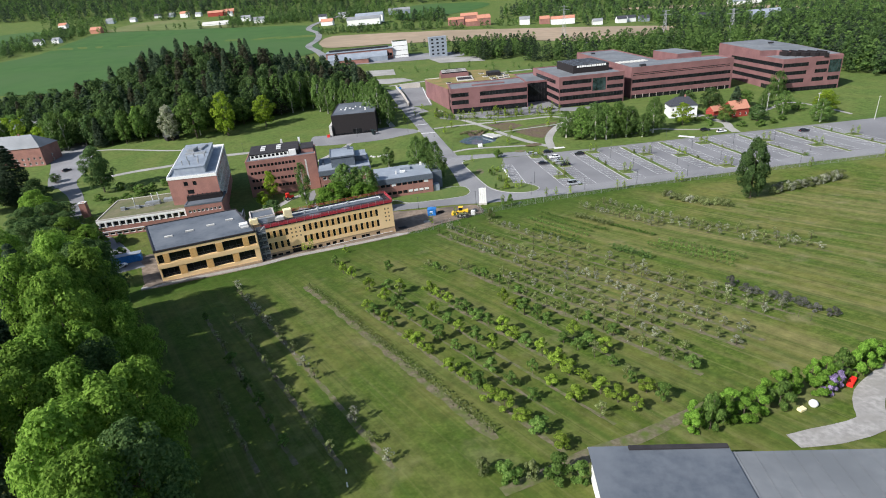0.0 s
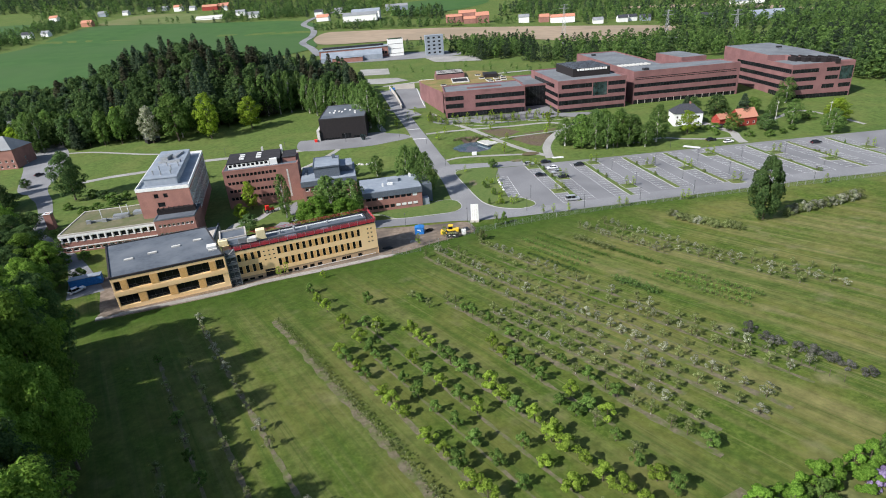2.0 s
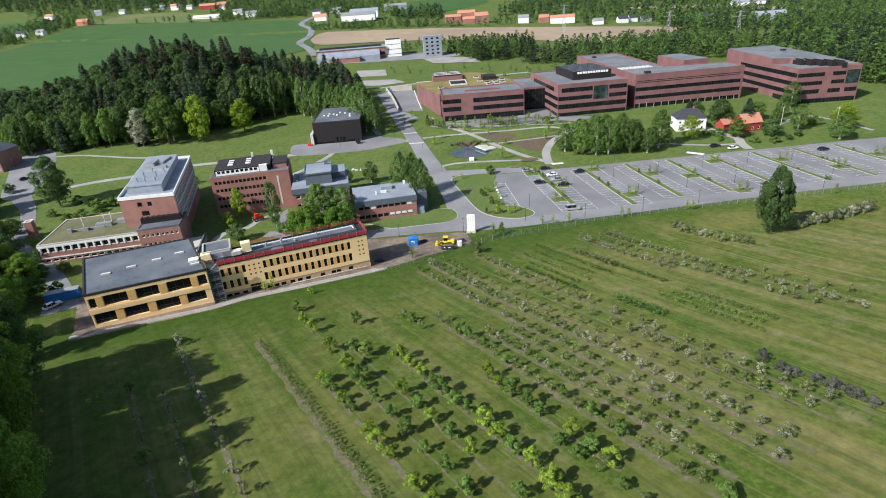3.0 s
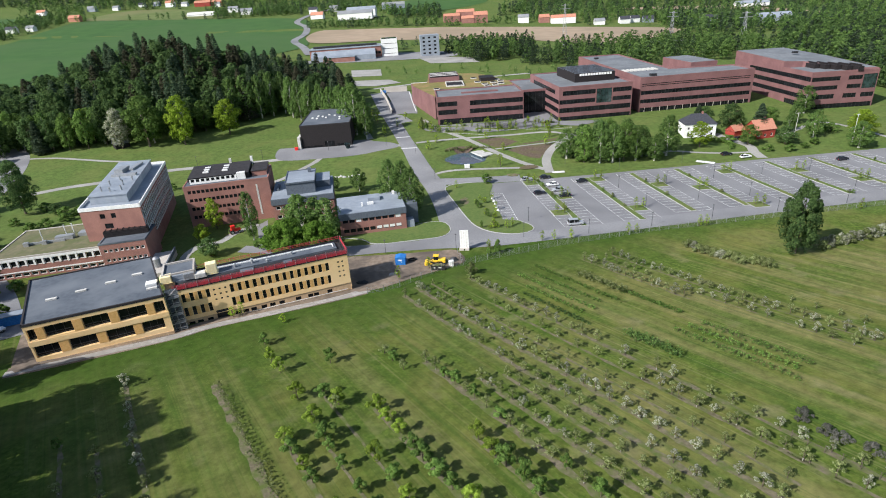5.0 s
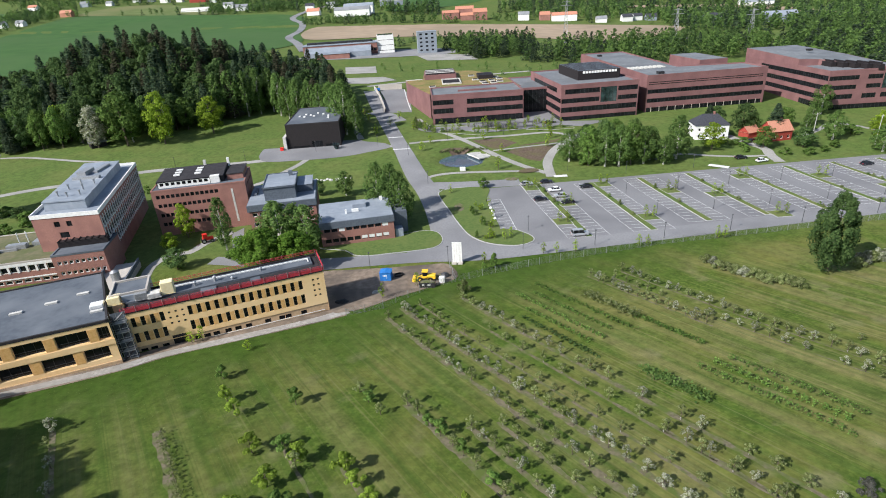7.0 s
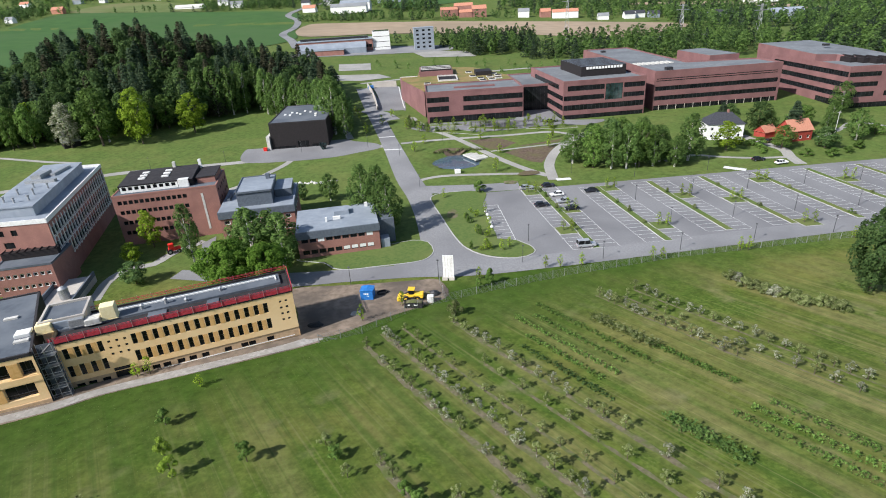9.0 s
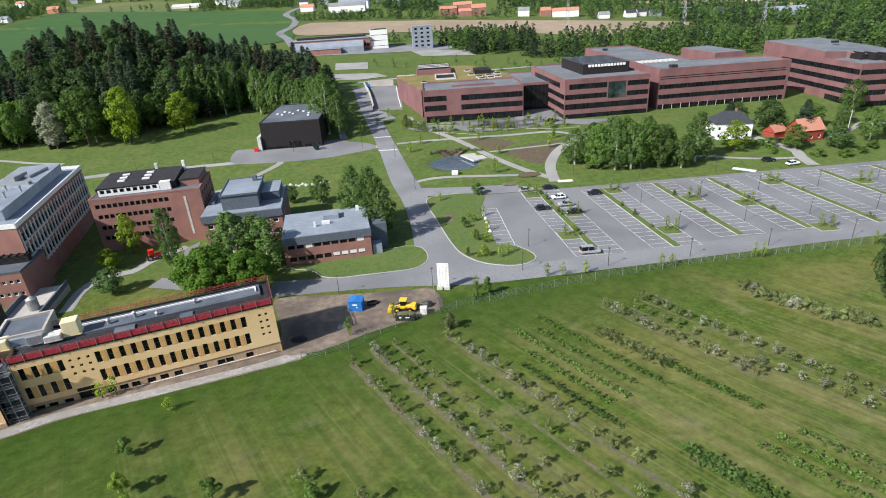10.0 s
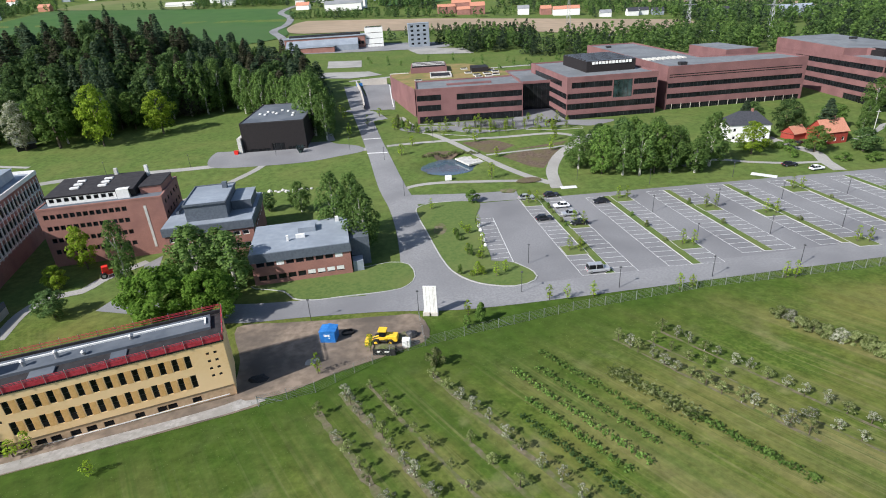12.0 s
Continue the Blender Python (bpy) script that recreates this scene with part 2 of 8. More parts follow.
    # lusher sward towards the yellow building
    lush = nt.nodes.new("ShaderNodeMapRange")
    lush.inputs[1].default_value, lush.inputs[2].default_value = 95, 50
    nt.links.new(sep2.outputs["X"], lush.inputs[0])
    col = over(col, times(times(lush.outputs[0], mown.outputs[0]), 0.28), (0.04, 0.07, 0.011))
    # dry and trodden patches
    patch = nt.nodes.new("ShaderNodeTexNoise")
    patch.inputs["Scale"].default_value, patch.inputs["Detail"].default_value = 0.16, 7
    nt.links.new(geo.outputs["Position"], patch.inputs["Vector"])
    dry = nt.nodes.new("ShaderNodeMapRange")
    dry.inputs[1].default_value, dry.inputs[2].default_value = 0.58, 0.74
    nt.links.new(patch.outputs["Fac"], dry.inputs[0])
    col = over(col, times(times(dry.outputs[0], straw), 0.7), (0.19, 0.175, 0.088))
    # lusher grass in a belt along the yellow building and the fence
    dot = nt.nodes.new("ShaderNodeVectorMath")
    dot.operation = "DOT_PRODUCT"
    dot.inputs[1].default_value = (0.385, -0.923, 0)
    nt.links.new(geo.outputs["Position"], dot.inputs[0])
    wob = nt.nodes.new("ShaderNodeTexNoise")
    wob.inputs["Scale"].default_value, wob.inputs["Detail"].default_value = 0.12, 4
    nt.links.new(geo.outputs["Position"], wob.inputs["Vector"])
    off = nt.nodes.new("ShaderNodeMath")
    off.operation = "MULTIPLY_ADD"
    off.inputs[1].default_value = 12
    nt.links.new(wob.outputs["Fac"], off.inputs[0])
    nt.links.new(dot.outputs["Value"], off.inputs[2])
    south = nt.nodes.new("ShaderNodeMapRange")
    south.inputs[1].default_value, south.inputs[2].default_value = -120, -142
    nt.links.new(off.outputs[0], south.inputs[0])
    north = nt.nodes.new("ShaderNodeMapRange")
    north.inputs[1].default_value, north.inputs[2].default_value = -156, -151
    nt.links.new(off.outputs[0], north.inputs[0])
    col = over(col, times(times(south.outputs[0], north.outputs[0]), 0.85), (0.038, 0.076, 0.010))
    # greener lawns round the campus
    lawns = nt.nodes.new("ShaderNodeMapRange")
    lawns.inputs[1].default_value, lawns.inputs[2].default_value = 186, 200
    nt.links.new(sep.outputs["Y"], lawns.inputs[0])
    col = over(col, times(lawns.outputs[0], 0.6), (0.090, 0.136, 0.040))
    # mottling of the sward
    mott = nt.nodes.new("ShaderNodeTexNoise")
    mott.inputs["Scale"].default_value, mott.inputs["Detail"].default_value, mott.inputs["Roughness"].default_value = 0.5, 8, 0.7
    nt.links.new(geo.outputs["Position"], mott.inputs["Vector"])
    val = nt.nodes.new("ShaderNodeMapRange")
    val.inputs[1].default_value, val.inputs[2].default_value = 0.3, 0.7
    val.inputs[3].default_value, val.inputs[4].default_value = 0.68, 1.3
    nt.links.new(mott.outputs["Fac"], val.inputs[0])
    hs = nt.nodes.new("ShaderNodeHueSaturation")
    nt.links.new(val.outputs[0], hs.inputs["Value"])
    nt.links.new(col, hs.inputs["Color"])
    nt.links.new(hs.outputs[0], b.inputs["Base Color"])
    return m


M["meadow"] = ground_mat()


# ---- terrain ----
YS = [-100, 40, 80, 100, 118, 137, 160, 187, 245, 270, 290, 310, 330, 400, 550, 680, 850, 940, 1200, 1500, 2000, 3000, 5000]
ZS = [24, 11, 7, 5.2, 3.4, 1.2, -0.6, -2.0, -2.0, -0.8, 1.4, 2.8, 3.2, 5, 12, 19, 27, 37, 62, 100, 170, 300, 420]


def gz(x, y):
    """Height of the land, for arrays too."""
    x, y = np.asarray(x, float), np.asarray(y, float)
    h = 6 + 0.05 * np.maximum(y, 0)
    z = sum(np.interp(y + w * h, YS, ZS) for w in (-1, -0.5, 0, 0.5, 1)) / 5
    s = np.clip((y - 330) / 470, 0, 1)
    s = s * s * (3 - 2 * s)
    z = z - 0.036 * np.clip(x, -900, 900) * s
    # wooded hill
    z = z + 21 * np.exp(-(((x + 165) / 70) ** 2) - ((y - 415) / 45) ** 2)
    # pond basin with a level rim
    e = ((x - 24.8) / 9.4) ** 2 + ((y - 278.4) / 9.6) ** 2
    rim, basin = np.clip((2.2 - e) / 0.9, 0, 1), np.clip((1.15 - e) / 0.3, 0, 1)
    z = z + rim * (np.maximum(z, -0.45) - z)
    return z + basin * (-1.7 - z)


def g(x, y):
    return float(gz(x, y))


def mesh_of(name, verts, faces, mats=()):
    me = bpy.data.meshes.new(name)
    me.from_pydata([tuple(v) for v in verts], [], [tuple(f) for f in faces])
    for m in mats:
        me.materials.append(m)
    me.update()
    return me


def grid_sheet(name, xs, ys, zfun, material):
    X, Y = np.meshgrid(xs, ys)
    V = np.stack([X, Y, zfun(X, Y)], -1).reshape(-1, 3)
    nx, ny = len(xs), len(ys)
    i = np.arange((ny - 1) * (nx - 1))
    a = (i // (nx - 1)) * nx + i % (nx - 1)
    F = np.stack([a, a + 1, a + 1 + nx, a + nx], -1)
    return mesh_of(name, V.tolist(), F.tolist(), [material])


def graded(lo, a, b, hi, step, far):
    out = list(np.arange(a, b + 0.1, step))
    d, v = step, a
    while v > lo:
        d = min(d * 1.25, far)
        v -= d
        out.insert(0, v)
    d, v = step, out[-1]
    while v < hi:
        d = min(d * 1.25, far)
        v += d
        out.append(v)
    return np.array(out)


ground = new("ground", grid_sheet("ground", graded(-3500, -230, 260, 3500, 3.0, 120), graded(-300, 20, 420, 4600, 3.0, 120), gz, M["meadow"]))
for poly in ground.data.polygons:
    poly.use_smooth = True
tagged(ground, "gently rolling mown grass land with orchard strips", "ground", kind="structure")


# ---- building helpers ----
def part(name, bm, material, parent=None, label=""):
    me = bpy.data.meshes.new(name)
    bm.to_mesh(me)
    bm.free()
    for m in material if isinstance(material, (list, tuple)) else [material]:
        me.materials.append(M[m] if isinstance(m, str) else m)
    ob = new(name, me)
    ob.parent = parent
    return tagged(ob, label)


def piece(name, me, parent, m=None, label=""):
    ob = new(name, me)
    ob.parent = parent
    if m is not None:
        ob.matrix_basis = m
    return tagged(ob, label)


def thing(name, label, category, m, group=""):
    ob = new(name)
    ob.matrix_basis = m
    return tagged(ob, label, category, group)


def box(bm, x0, y0, z0, x1, y1, z1, bevel=0.0):
    r = bmesh.ops.create_cube(bm, size=1, matrix=Matrix.Translation(((x0 + x1) / 2, (y0 + y1) / 2, (z0 + z1) / 2)) @ Matrix.Diagonal((x1 - x0, y1 - y0, z1 - z0, 1)))
    if bevel:
        es = list({e for v in r["verts"] for e in v.link_edges})
        bmesh.ops.bevel(bm, geom=es, offset=bevel, segments=2, affect="EDGES", profile=0.5)
    return r


def boxes(*rows):
    bm = bmesh.new()
    for r in rows:
        box(bm, *r)
    return bm


def cyl(bm, x, y, z0, z1, r0, r1=None, seg=8, m=None):
    mm = Matrix.Translation((x, y, (z0 + z1) / 2))
    return bmesh.ops.create_cone(bm, cap_ends=True, segments=seg, radius1=r0, radius2=r0 if r1 is None else r1, depth=z1 - z0, matrix=(m or Matrix()) @ mm)


def tube(bm, a, b, r, seg=6, r2=None):
    a, b = Vector(a), Vector(b)
    mm = Matrix.Translation((a + b) / 2) @ (b - a).to_track_quat("Z", "Y").to_matrix().to_4x4()
    return bmesh.ops.create_cone(bm, cap_ends=True, segments=seg, radius1=r, radius2=r if r2 is None else r2, depth=(b - a).length, matrix=mm)


def wall_with_holes(w, z0, z1, holes, reveal=0.25):
    """A wall in the plane y=0 (its outside towards -y), with openings and their reveals."""
    bm = bmesh.new()
    xs = sorted({0.0, w, *[v for h in holes for v in (h[0], h[2])]})
    zs = sorted({z0, z1, *[v for h in holes for v in (h[1], h[3])]})
    vs = {}

    def vert(x, y, z):
        k = (round(x, 3), round(y, 3), round(z, 3))
        if k not in vs:
            vs[k] = bm.verts.new(k)
        return vs[k]

    for a, b in zip(xs, xs[1:]):
        for c, d in zip(zs, zs[1:]):
            mx, mz = (a + b) / 2, (c + d) / 2
            if b - a < 1e-3 or d - c < 1e-3 or any(h[0] < mx < h[2] and h[1] < mz < h[3] for h in holes):
                continue
            bm.faces.new([vert(a, 0, c), vert(b, 0, c), vert(b, 0, d), vert(a, 0, d)])
    for x0, y0, x1, y1, *_ in holes:
        q = [(x0, y0), (x1, y0), (x1, y1), (x0, y1)]
        for (ax, az), (bx, bz) in zip(q, q[1:] + q[:1]):
            bm.faces.new([vert(ax, 0, az), vert(bx, 0, bz), vert(bx, reveal, bz), vert(ax, reveal, az)])
    return bm


WINDOW = {}


def window_meshes(w, h, cols, rows, frame_m, glass_m, t=0.09):
    t = 0.17 if frame_m == "white" else t
    k = (round(w, 2), round(h, 2), cols, rows, frame_m, glass_m)
    if k not in WINDOW:
        cw, rh = w / cols, h / rows
        e = t / 2
        bm = wall_with_holes(w, 0, h, [(cw * a + (t if a == 0 else e), rh * c + (t if c == 0 else e), cw * (a + 1) - (t if a == cols - 1 else e), rh * (c + 1) - (t if c == rows - 1 else e)) for a in range(cols) for c in range(rows)], 0.09)
        f = bpy.data.meshes.new("window")
        bm.to_mesh(f)
        bm.free()
        f.materials.append(M[frame_m])
        bm = boxes((t * 0.25, 0.05, t * 0.5, w / cols - t * 0.25, 0.075, h - t * 0.5))
        p = bpy.data.meshes.new("pane")
        bm.to_mesh(p)
        bm.free()
        p.materials.append(M[glass_m])
        WINDOW[k] = (f, p)
    return WINDOW[k]


def window(parent, m, x0, z0, x1, z1, cols=1, rows=1, frame_m="frame", glass_m="glass", inset=0.12):
    f, p = window_meshes(x1 - x0, z1 - z0, cols, rows, frame_m, glass_m)
    ob = piece("window", f, parent, m @ Matrix.Translation((x0, inset, z0)))
    for i in range(cols):
        piece("pane", p, ob, Matrix.Translation(((x1 - x0) * i / cols, 0, 0)))
    return ob


def face(parent, m, w, z0, z1, holes, material, frame_m="frame", glass_m="glass", cols=1, rows=1, pane=0.0):
    """A wall on a side of a building, with a window in each opening; pane: the width of a pane in long bands."""
    ob = part("wall", wall_with_holes(w, z0, z1, holes), material, parent)
    ob.matrix_basis = m
    for h in holes:
        window(parent, m, *h[:4], max(1, round((h[2] - h[0]) / pane)) if pane else cols, rows, frame_m, h[4] if len(h) > 4 else glass_m)
    return ob


def sides(w, d):
    """Poses of front, right, back and left walls of a block w wide and d deep."""
    return [Matrix(), pose(w, 0, 0, 0, 0, 90), pose(w, d, 0, 0, 0, 180), pose(0, d, 0, 0, 0, 270)]


def flat_roof(parent, w, d, z, material, cope_m, parapet=0.5, t=0.35, name="roof"):
    part(name, boxes((t, t, z - parapet - 0.3, w - t, d - t, z - parapet)), material, parent)
    part("parapet", boxes((-0.06, -0.06, z - parapet - 0.3, w + 0.06, t, z), (-0.06, d - t, z - parapet - 0.3, w + 0.06, d + 0.06, z), (-0.06, t, z - parapet - 0.3, t, d - t, z), (w - t, t, z - parapet - 0.3, w + 0.06, d - t, z)), cope_m, parent)


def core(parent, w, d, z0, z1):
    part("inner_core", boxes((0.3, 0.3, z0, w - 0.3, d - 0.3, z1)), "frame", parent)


def prism(outline, z0, z1):
    bm = bmesh.new()
    lo, hi = [bm.verts.new((x, y, z0)) for x, y in outline], [bm.verts.new((x, y, z1)) for x, y in outline]
    n = len(outline)
    for i in range(n):
        bm.faces.new([lo[i], lo[(i + 1) % n], hi[(i + 1) % n], hi[i]])
    bm.faces.new(hi)
    bmesh.ops.recalc_face_normals(bm, faces=bm.faces)
    return bm


def ring_wall(outline, z0, z1, t):
    """An upstand of thickness t along a closed outline that runs anticlockwise."""
    bm = bmesh.new()
    for (ax, ay), (bx, by) in zip(outline, outline[1:] + outline[:1]):
        L = math.hypot(bx - ax, by - ay)
        nx, ny = -(by - ay) / L * t, (bx - ax) / L * t
        lo = [bm.verts.new((x, y, z0)) for x, y in ((ax, ay), (bx, by), (bx + nx, by + ny), (ax + nx, ay + ny))]
        hi = [bm.verts.new((v.co.x, v.co.y, z1)) for v in lo]
        for k in range(4):
            bm.faces.new([lo[k], lo[(k + 1) % 4], hi[(k + 1) % 4], hi[k]])
        bm.faces.new(hi)
    bmesh.ops.recalc_face_normals(bm, faces=bm.faces)
    return bm


def skewed(w, d, lean):
    """Corners of a block whose sides lean by so many degrees from square, and the poses of its four walls."""
    ux, uy = -math.sin(radians(lean)) * d, math.cos(radians(lean)) * d
    return [(0, 0), (w, 0), (w + ux, uy), (ux, uy)], [Matrix(), pose(w, 0, 0, 0, 0, 90 + lean), pose(w + ux, uy, 0, 0, 0, 180), pose(ux, uy, 0, 0, 0, 270 + lean)]


def inset(outline, left, right, front, back):
    """The four corners of a skewed block drawn in by metres on each side."""
    a, b, c, d = [Vector(p) for p in outline]
    u, v = (b - a).normalized(), (d - a).normalized()
    return [tuple(a + u * left + v * front), tuple(b - u * right + v * front), tuple(c - u * right - v * back), tuple(d + u * left - v * back)]


def at(x, y, rz=0.0, dz=0.0):
    return pose(x, y, g(x, y) + dz, 0, 0, rz)


# ---- roads, paths, parking ----
def spline(pts, step=2.0):
    """Points along a smooth line through pts."""
    P = [Vector(p).to_3d() for p in pts]
    P = [P[0] * 2 - P[1]] + P + [P[-1] * 2 - P[-2]]
    out = []
    for a, b, c, d in zip(P, P[1:], P[2:], P[3:]):
        n = max(2, int((c - b).length / step))
        for i in range(n):
            t = i / n
            out.append(0.5 * ((2 * b) + (c - a) * t + (2 * a - 5 * b + 4 * c - d) * t * t + (3 * b - a - 3 * c + d) * t ** 3))
    return out + [P[-2]]


def ribbon(name, pts, width, material, lift, label, kind="structure", category="road", across=4, thick=0.0, step=2.0):
    """A strip of ground along a line; width: one number, or one at each point (third value)."""
    line = spline([(*p[:2], p[2] if len(p) > 2 else width) for p in pts], step)
    V, F = [], []
    for i, p in enumerate(line):
        q, r = line[max(i - 1, 0)], line[min(i + 1, len(line) - 1)]
        d = Vector((r.x - q.x, r.y - q.y)).normalized()
        for k in range(across + 1):
            s = (k / across - 0.5) * p.z
            x, y = p.x + d.y * s, p.y - d.x * s
            V.append((x, y, g(x, y) + lift))
    n = across + 1
    for i in range(len(line) - 1):
        for k in range(across):
            a = i * n + k
            F.append((a, a + n, a + n + 1, a + 1))
    if thick:
        base = len(V)
        for i in range(len(line)):
            for k in (0, across):
                x, y, z = V[i * n + k]
                V.append((x, y, z - thick))
        for i in range(len(line) - 1):
            F.append((i * n, base + 2 * i, base + 2 * i + 2, i * n + n))
            F.append((i * n + across, i * n + n + across, base + 2 * i + 3, base + 2 * i + 1))
    ob = new(name, mesh_of(name, V, F, [M[material]]))
    return tagged(ob, label, category, kind=kind)


def blob(name, outline, material, lift, label, category="lawn", kerb=0.0, kind="structure", smooth=True):
    """A patch of ground inside a smooth closed outline, with a kerb round it where asked."""
    n = len(outline)
    P = [Vector(p).to_3d() for p in outline]
    ring = []
    for i in range(n):
        a, b, c, d = P[i - 1], P[i], P[(i + 1) % n], P[(i + 2) % n]
        m = max(2, int((c - b).length / 2.5))
        for j in range(m):
            t = j / m
            ring.append(b.lerp(c, t) if not smooth else 0.5 * ((2 * b) + (c - a) * t + (2 * a - 5 * b + 4 * c - d) * t * t + (3 * b - a - 3 * c + d) * t ** 3))
    mid = sum(ring, Vector()) / len(ring)
    V, F, rings = [], [], 6
    for k in range(rings):
        for p in ring:
            q = p.lerp(mid, k / rings)
            V.append((q.x, q.y, g(q.x, q.y) + lift))
    V.append((mid.x, mid.y, g(mid.x, mid.y) + lift))
    L = len(ring)
    for k in range(rings - 1):
        for i in range(L):
            F.append((k * L + i, k * L + (i + 1) % L, (k + 1) * L + (i + 1) % L, (k + 1) * L + i))
    for i in range(L):
        F.append(((rings - 1) * L + i, (rings - 1) * L + (i + 1) % L, rings * L))
    ob = tagged(new(name, mesh_of(name, V, F, [M[material]])), label, category, kind=kind)
    if kerb:
        V, F = [], []
        for i, p in enumerate(ring):
            o = (p - mid).normalized() * kerb
            zz = g(p.x, p.y)
            V += [(p.x + o.x, p.y + o.y, zz), (p.x + o.x, p.y + o.y, zz + lift + 0.03), (p.x, p.y, zz + lift + 0.03), (p.x, p.y, zz)]
            a, b = 4 * i, 4 * ((i + 1) % L)
            F += [(a, b, b + 1, a + 1), (a + 1, b + 1, b + 2, a + 2), (a + 2, b + 2, b + 3, a + 3)]
        tagged(new("kerb", mesh_of("kerb", V, F, [M["kerb"]])), "pale stone kerb round the grass", "kerb", kind="structure")
    return ob


ribbon("main_road", [(18.6, 190, 13), (15.8, 205, 10.6), (12.8, 225, 8.4), (10, 243, 8.5), (5.5, 262, 8.5), (-0.6, 293, 7.6), (-4.6, 313, 7.4), (-11.2, 349, 8), (-18, 390, 10), (-26, 435, 10)], 8, "road", 0.07, "grey asphalt campus road between lawns", across=6)
ribbon("fence_road", [(-52, 196, 5), (-38, 192, 5), (-22, 188.5, 7.5), (-8, 188.6, 7), (8, 188.8, 7.2), (24, 188, 8), (46, 189.8, 7.6), (80, 194, 7.8), (120, 198.8, 7.8), (145, 201.5, 7.8), (180, 204, 7.8), (235, 209, 7.8)], 7.5, "road", 0.085, "grey asphalt road along the wire fence", across=6)


def lot_near(x):
    return 187.5 + 0.098 * (x - 27)


def lot_far(x):
    return 242.5 + 0.055 * (x - 34)


xs = np.arange(30, 236, 4.0)
V, F = [], []
for x in xs:
    for k in range(15):
        y = lot_near(x) + (lot_far(x) - lot_near(x)) * k / 14
        V.append((x, y, g(x, y) + 0.05))
for i in range(len(xs) - 1):
    for k in range(14):
        a = i * 15 + k
        F.append((a, a + 15, a + 16, a + 1))
tagged(new("parking_lot", mesh_of("parking_lot", V, F, [M["asphalt"]])), "large grey asphalt car park with white bay lines", "car park", kind="structure")
ribbon("link_road", [(8, 249.5), (20, 248), (32, 247), (44, 247)], 7.5, "road", 0.06, "short asphalt link between road and car park")

# grass islands and bay lines; each module is two rows of bays with a grass strip between
MODULES = [(43.4, 244.5, 194.8), (62.6, 241.0, 196.0), (80.8, 242.6, 198.4), (99.0, 244.0, 200.5), (117.4, 244.6, 202.4), (135.6, 245.0, 204.2), (153.6, 246.0, 206.0), (171.6, 247.0, 208.0)]
BULBS = {0: [(0, 1, 3), (0, 14, 16), (1, 8, 10)], 1: [(1, 0, 2), (1, 13, 15)], 2: [(1, 5, 7)], 3: [(0, 8, 10), (1, 16, 18)], 4: [(0, 2, 4)], 5: [(1, 4, 6)], 6: [(0, 10, 12)], 7: [(1, 6, 8)]}
BAY, ROW_W, STRIP = 2.5, 5.0, 2.1


def lot_point(mod, a, b):
    """a metres across the module from its west edge, b metres from its north end."""
    x0, yt, yb = mod
    d = Vector((5.8, yb - yt)).normalized()
    n = Vector((-d.y, d.x * 0.2)).normalized()
    return Vector((x0, yt)) + d * b + n * a


def quad_strip(V, F, p, q, w, lift, n=10):
    d = (q - p).normalized() * w / 2
    o = Vector((d.y, -d.x))
    base = len(V)
    for i in range(n + 1):
        c = p.lerp(q, i / n)
        for s in (c + o, c - o):
            V.append((s.x, s.y, g(s.x, s.y) + lift))
    for i in range(n):
        F.append((base + 2 * i, base + 2 * i + 1, base + 2 * i + 3, base + 2 * i + 2))


LOT_TREES = []
for k, mod in enumerate(MODULES):
    length = math.hypot(5.8, mod[1] - mod[2])
    bays = int(length / BAY)
    V, F = [], []
    for side in (0, 1):
        a0 = 0.0 if side == 0 else ROW_W + STRIP
        skip = [b for b in BULBS.get(k, []) if b[0] == side]
        for j in range(bays + 1):
            if any(b[1] < j < b[2] for b in skip):
                continue
            quad_strip(V, F, lot_point(mod, a0, j * BAY), lot_point(mod, a0 + ROW_W, j * BAY), 0.12, 0.085, 2)
        for a in (a0, a0 + ROW_W):
            quad_strip(V, F, lot_point(mod, a, 0), lot_point(mod, a, bays * BAY), 0.10, 0.088, 20)
    tagged(new("bay_lines", mesh_of("bay_lines", V, F, [M["paint"]])), "white painted parking bay lines on asphalt", "road marking", "bay line sets", "structure")
    strip = [lot_point(mod, ROW_W + 0.1, 0), lot_point(mod, ROW_W + STRIP - 0.1, 0), lot_point(mod, ROW_W + STRIP - 0.1, bays * BAY), lot_point(mod, ROW_W + 0.1, bays * BAY)]
    blob("grass_strip", strip, "lawn", 0.16, "narrow grass strip between parking bays", kerb=0.12, smooth=False)
    for side, b0, b1 in BULBS.get(k, []):
        a0, a1 = (0.3, ROW_W + 0.2) if side == 0 else (ROW_W + STRIP - 0.2, 2 * ROW_W + STRIP - 0.3)
        blob("grass_island", [lot_point(mod, a0, b0 * BAY), lot_point(mod, a1, b0 * BAY), lot_point(mod, a1, b1 * BAY), lot_point(mod, a0, b1 * BAY)], "lawn", 0.165, "small square grass island with young trees", kerb=0.12, smooth=False)
        LOT_TREES += [lot_point(mod, (a0 + a1) / 2 - 0.9, (b0 + b1) / 2 * BAY), lot_point(mod, (a0 + a1) / 2 + 1.2, (b0 + b1) / 2 * BAY + 0.8)]

# west row of bays beside the lawn
V, F = [], []
for j in range(12):
    p = Vector((35.9 - 1.4 * j / 11, 203.6 + 27 * j / 11))
    quad_strip(V, F, p, p + Vector((-4.6, -0.3)), 0.12, 0.085, 2)
quad_strip(V, F, Vector((35.9, 203.6)), Vector((34.5, 230.6)), 0.14, 0.088, 12)
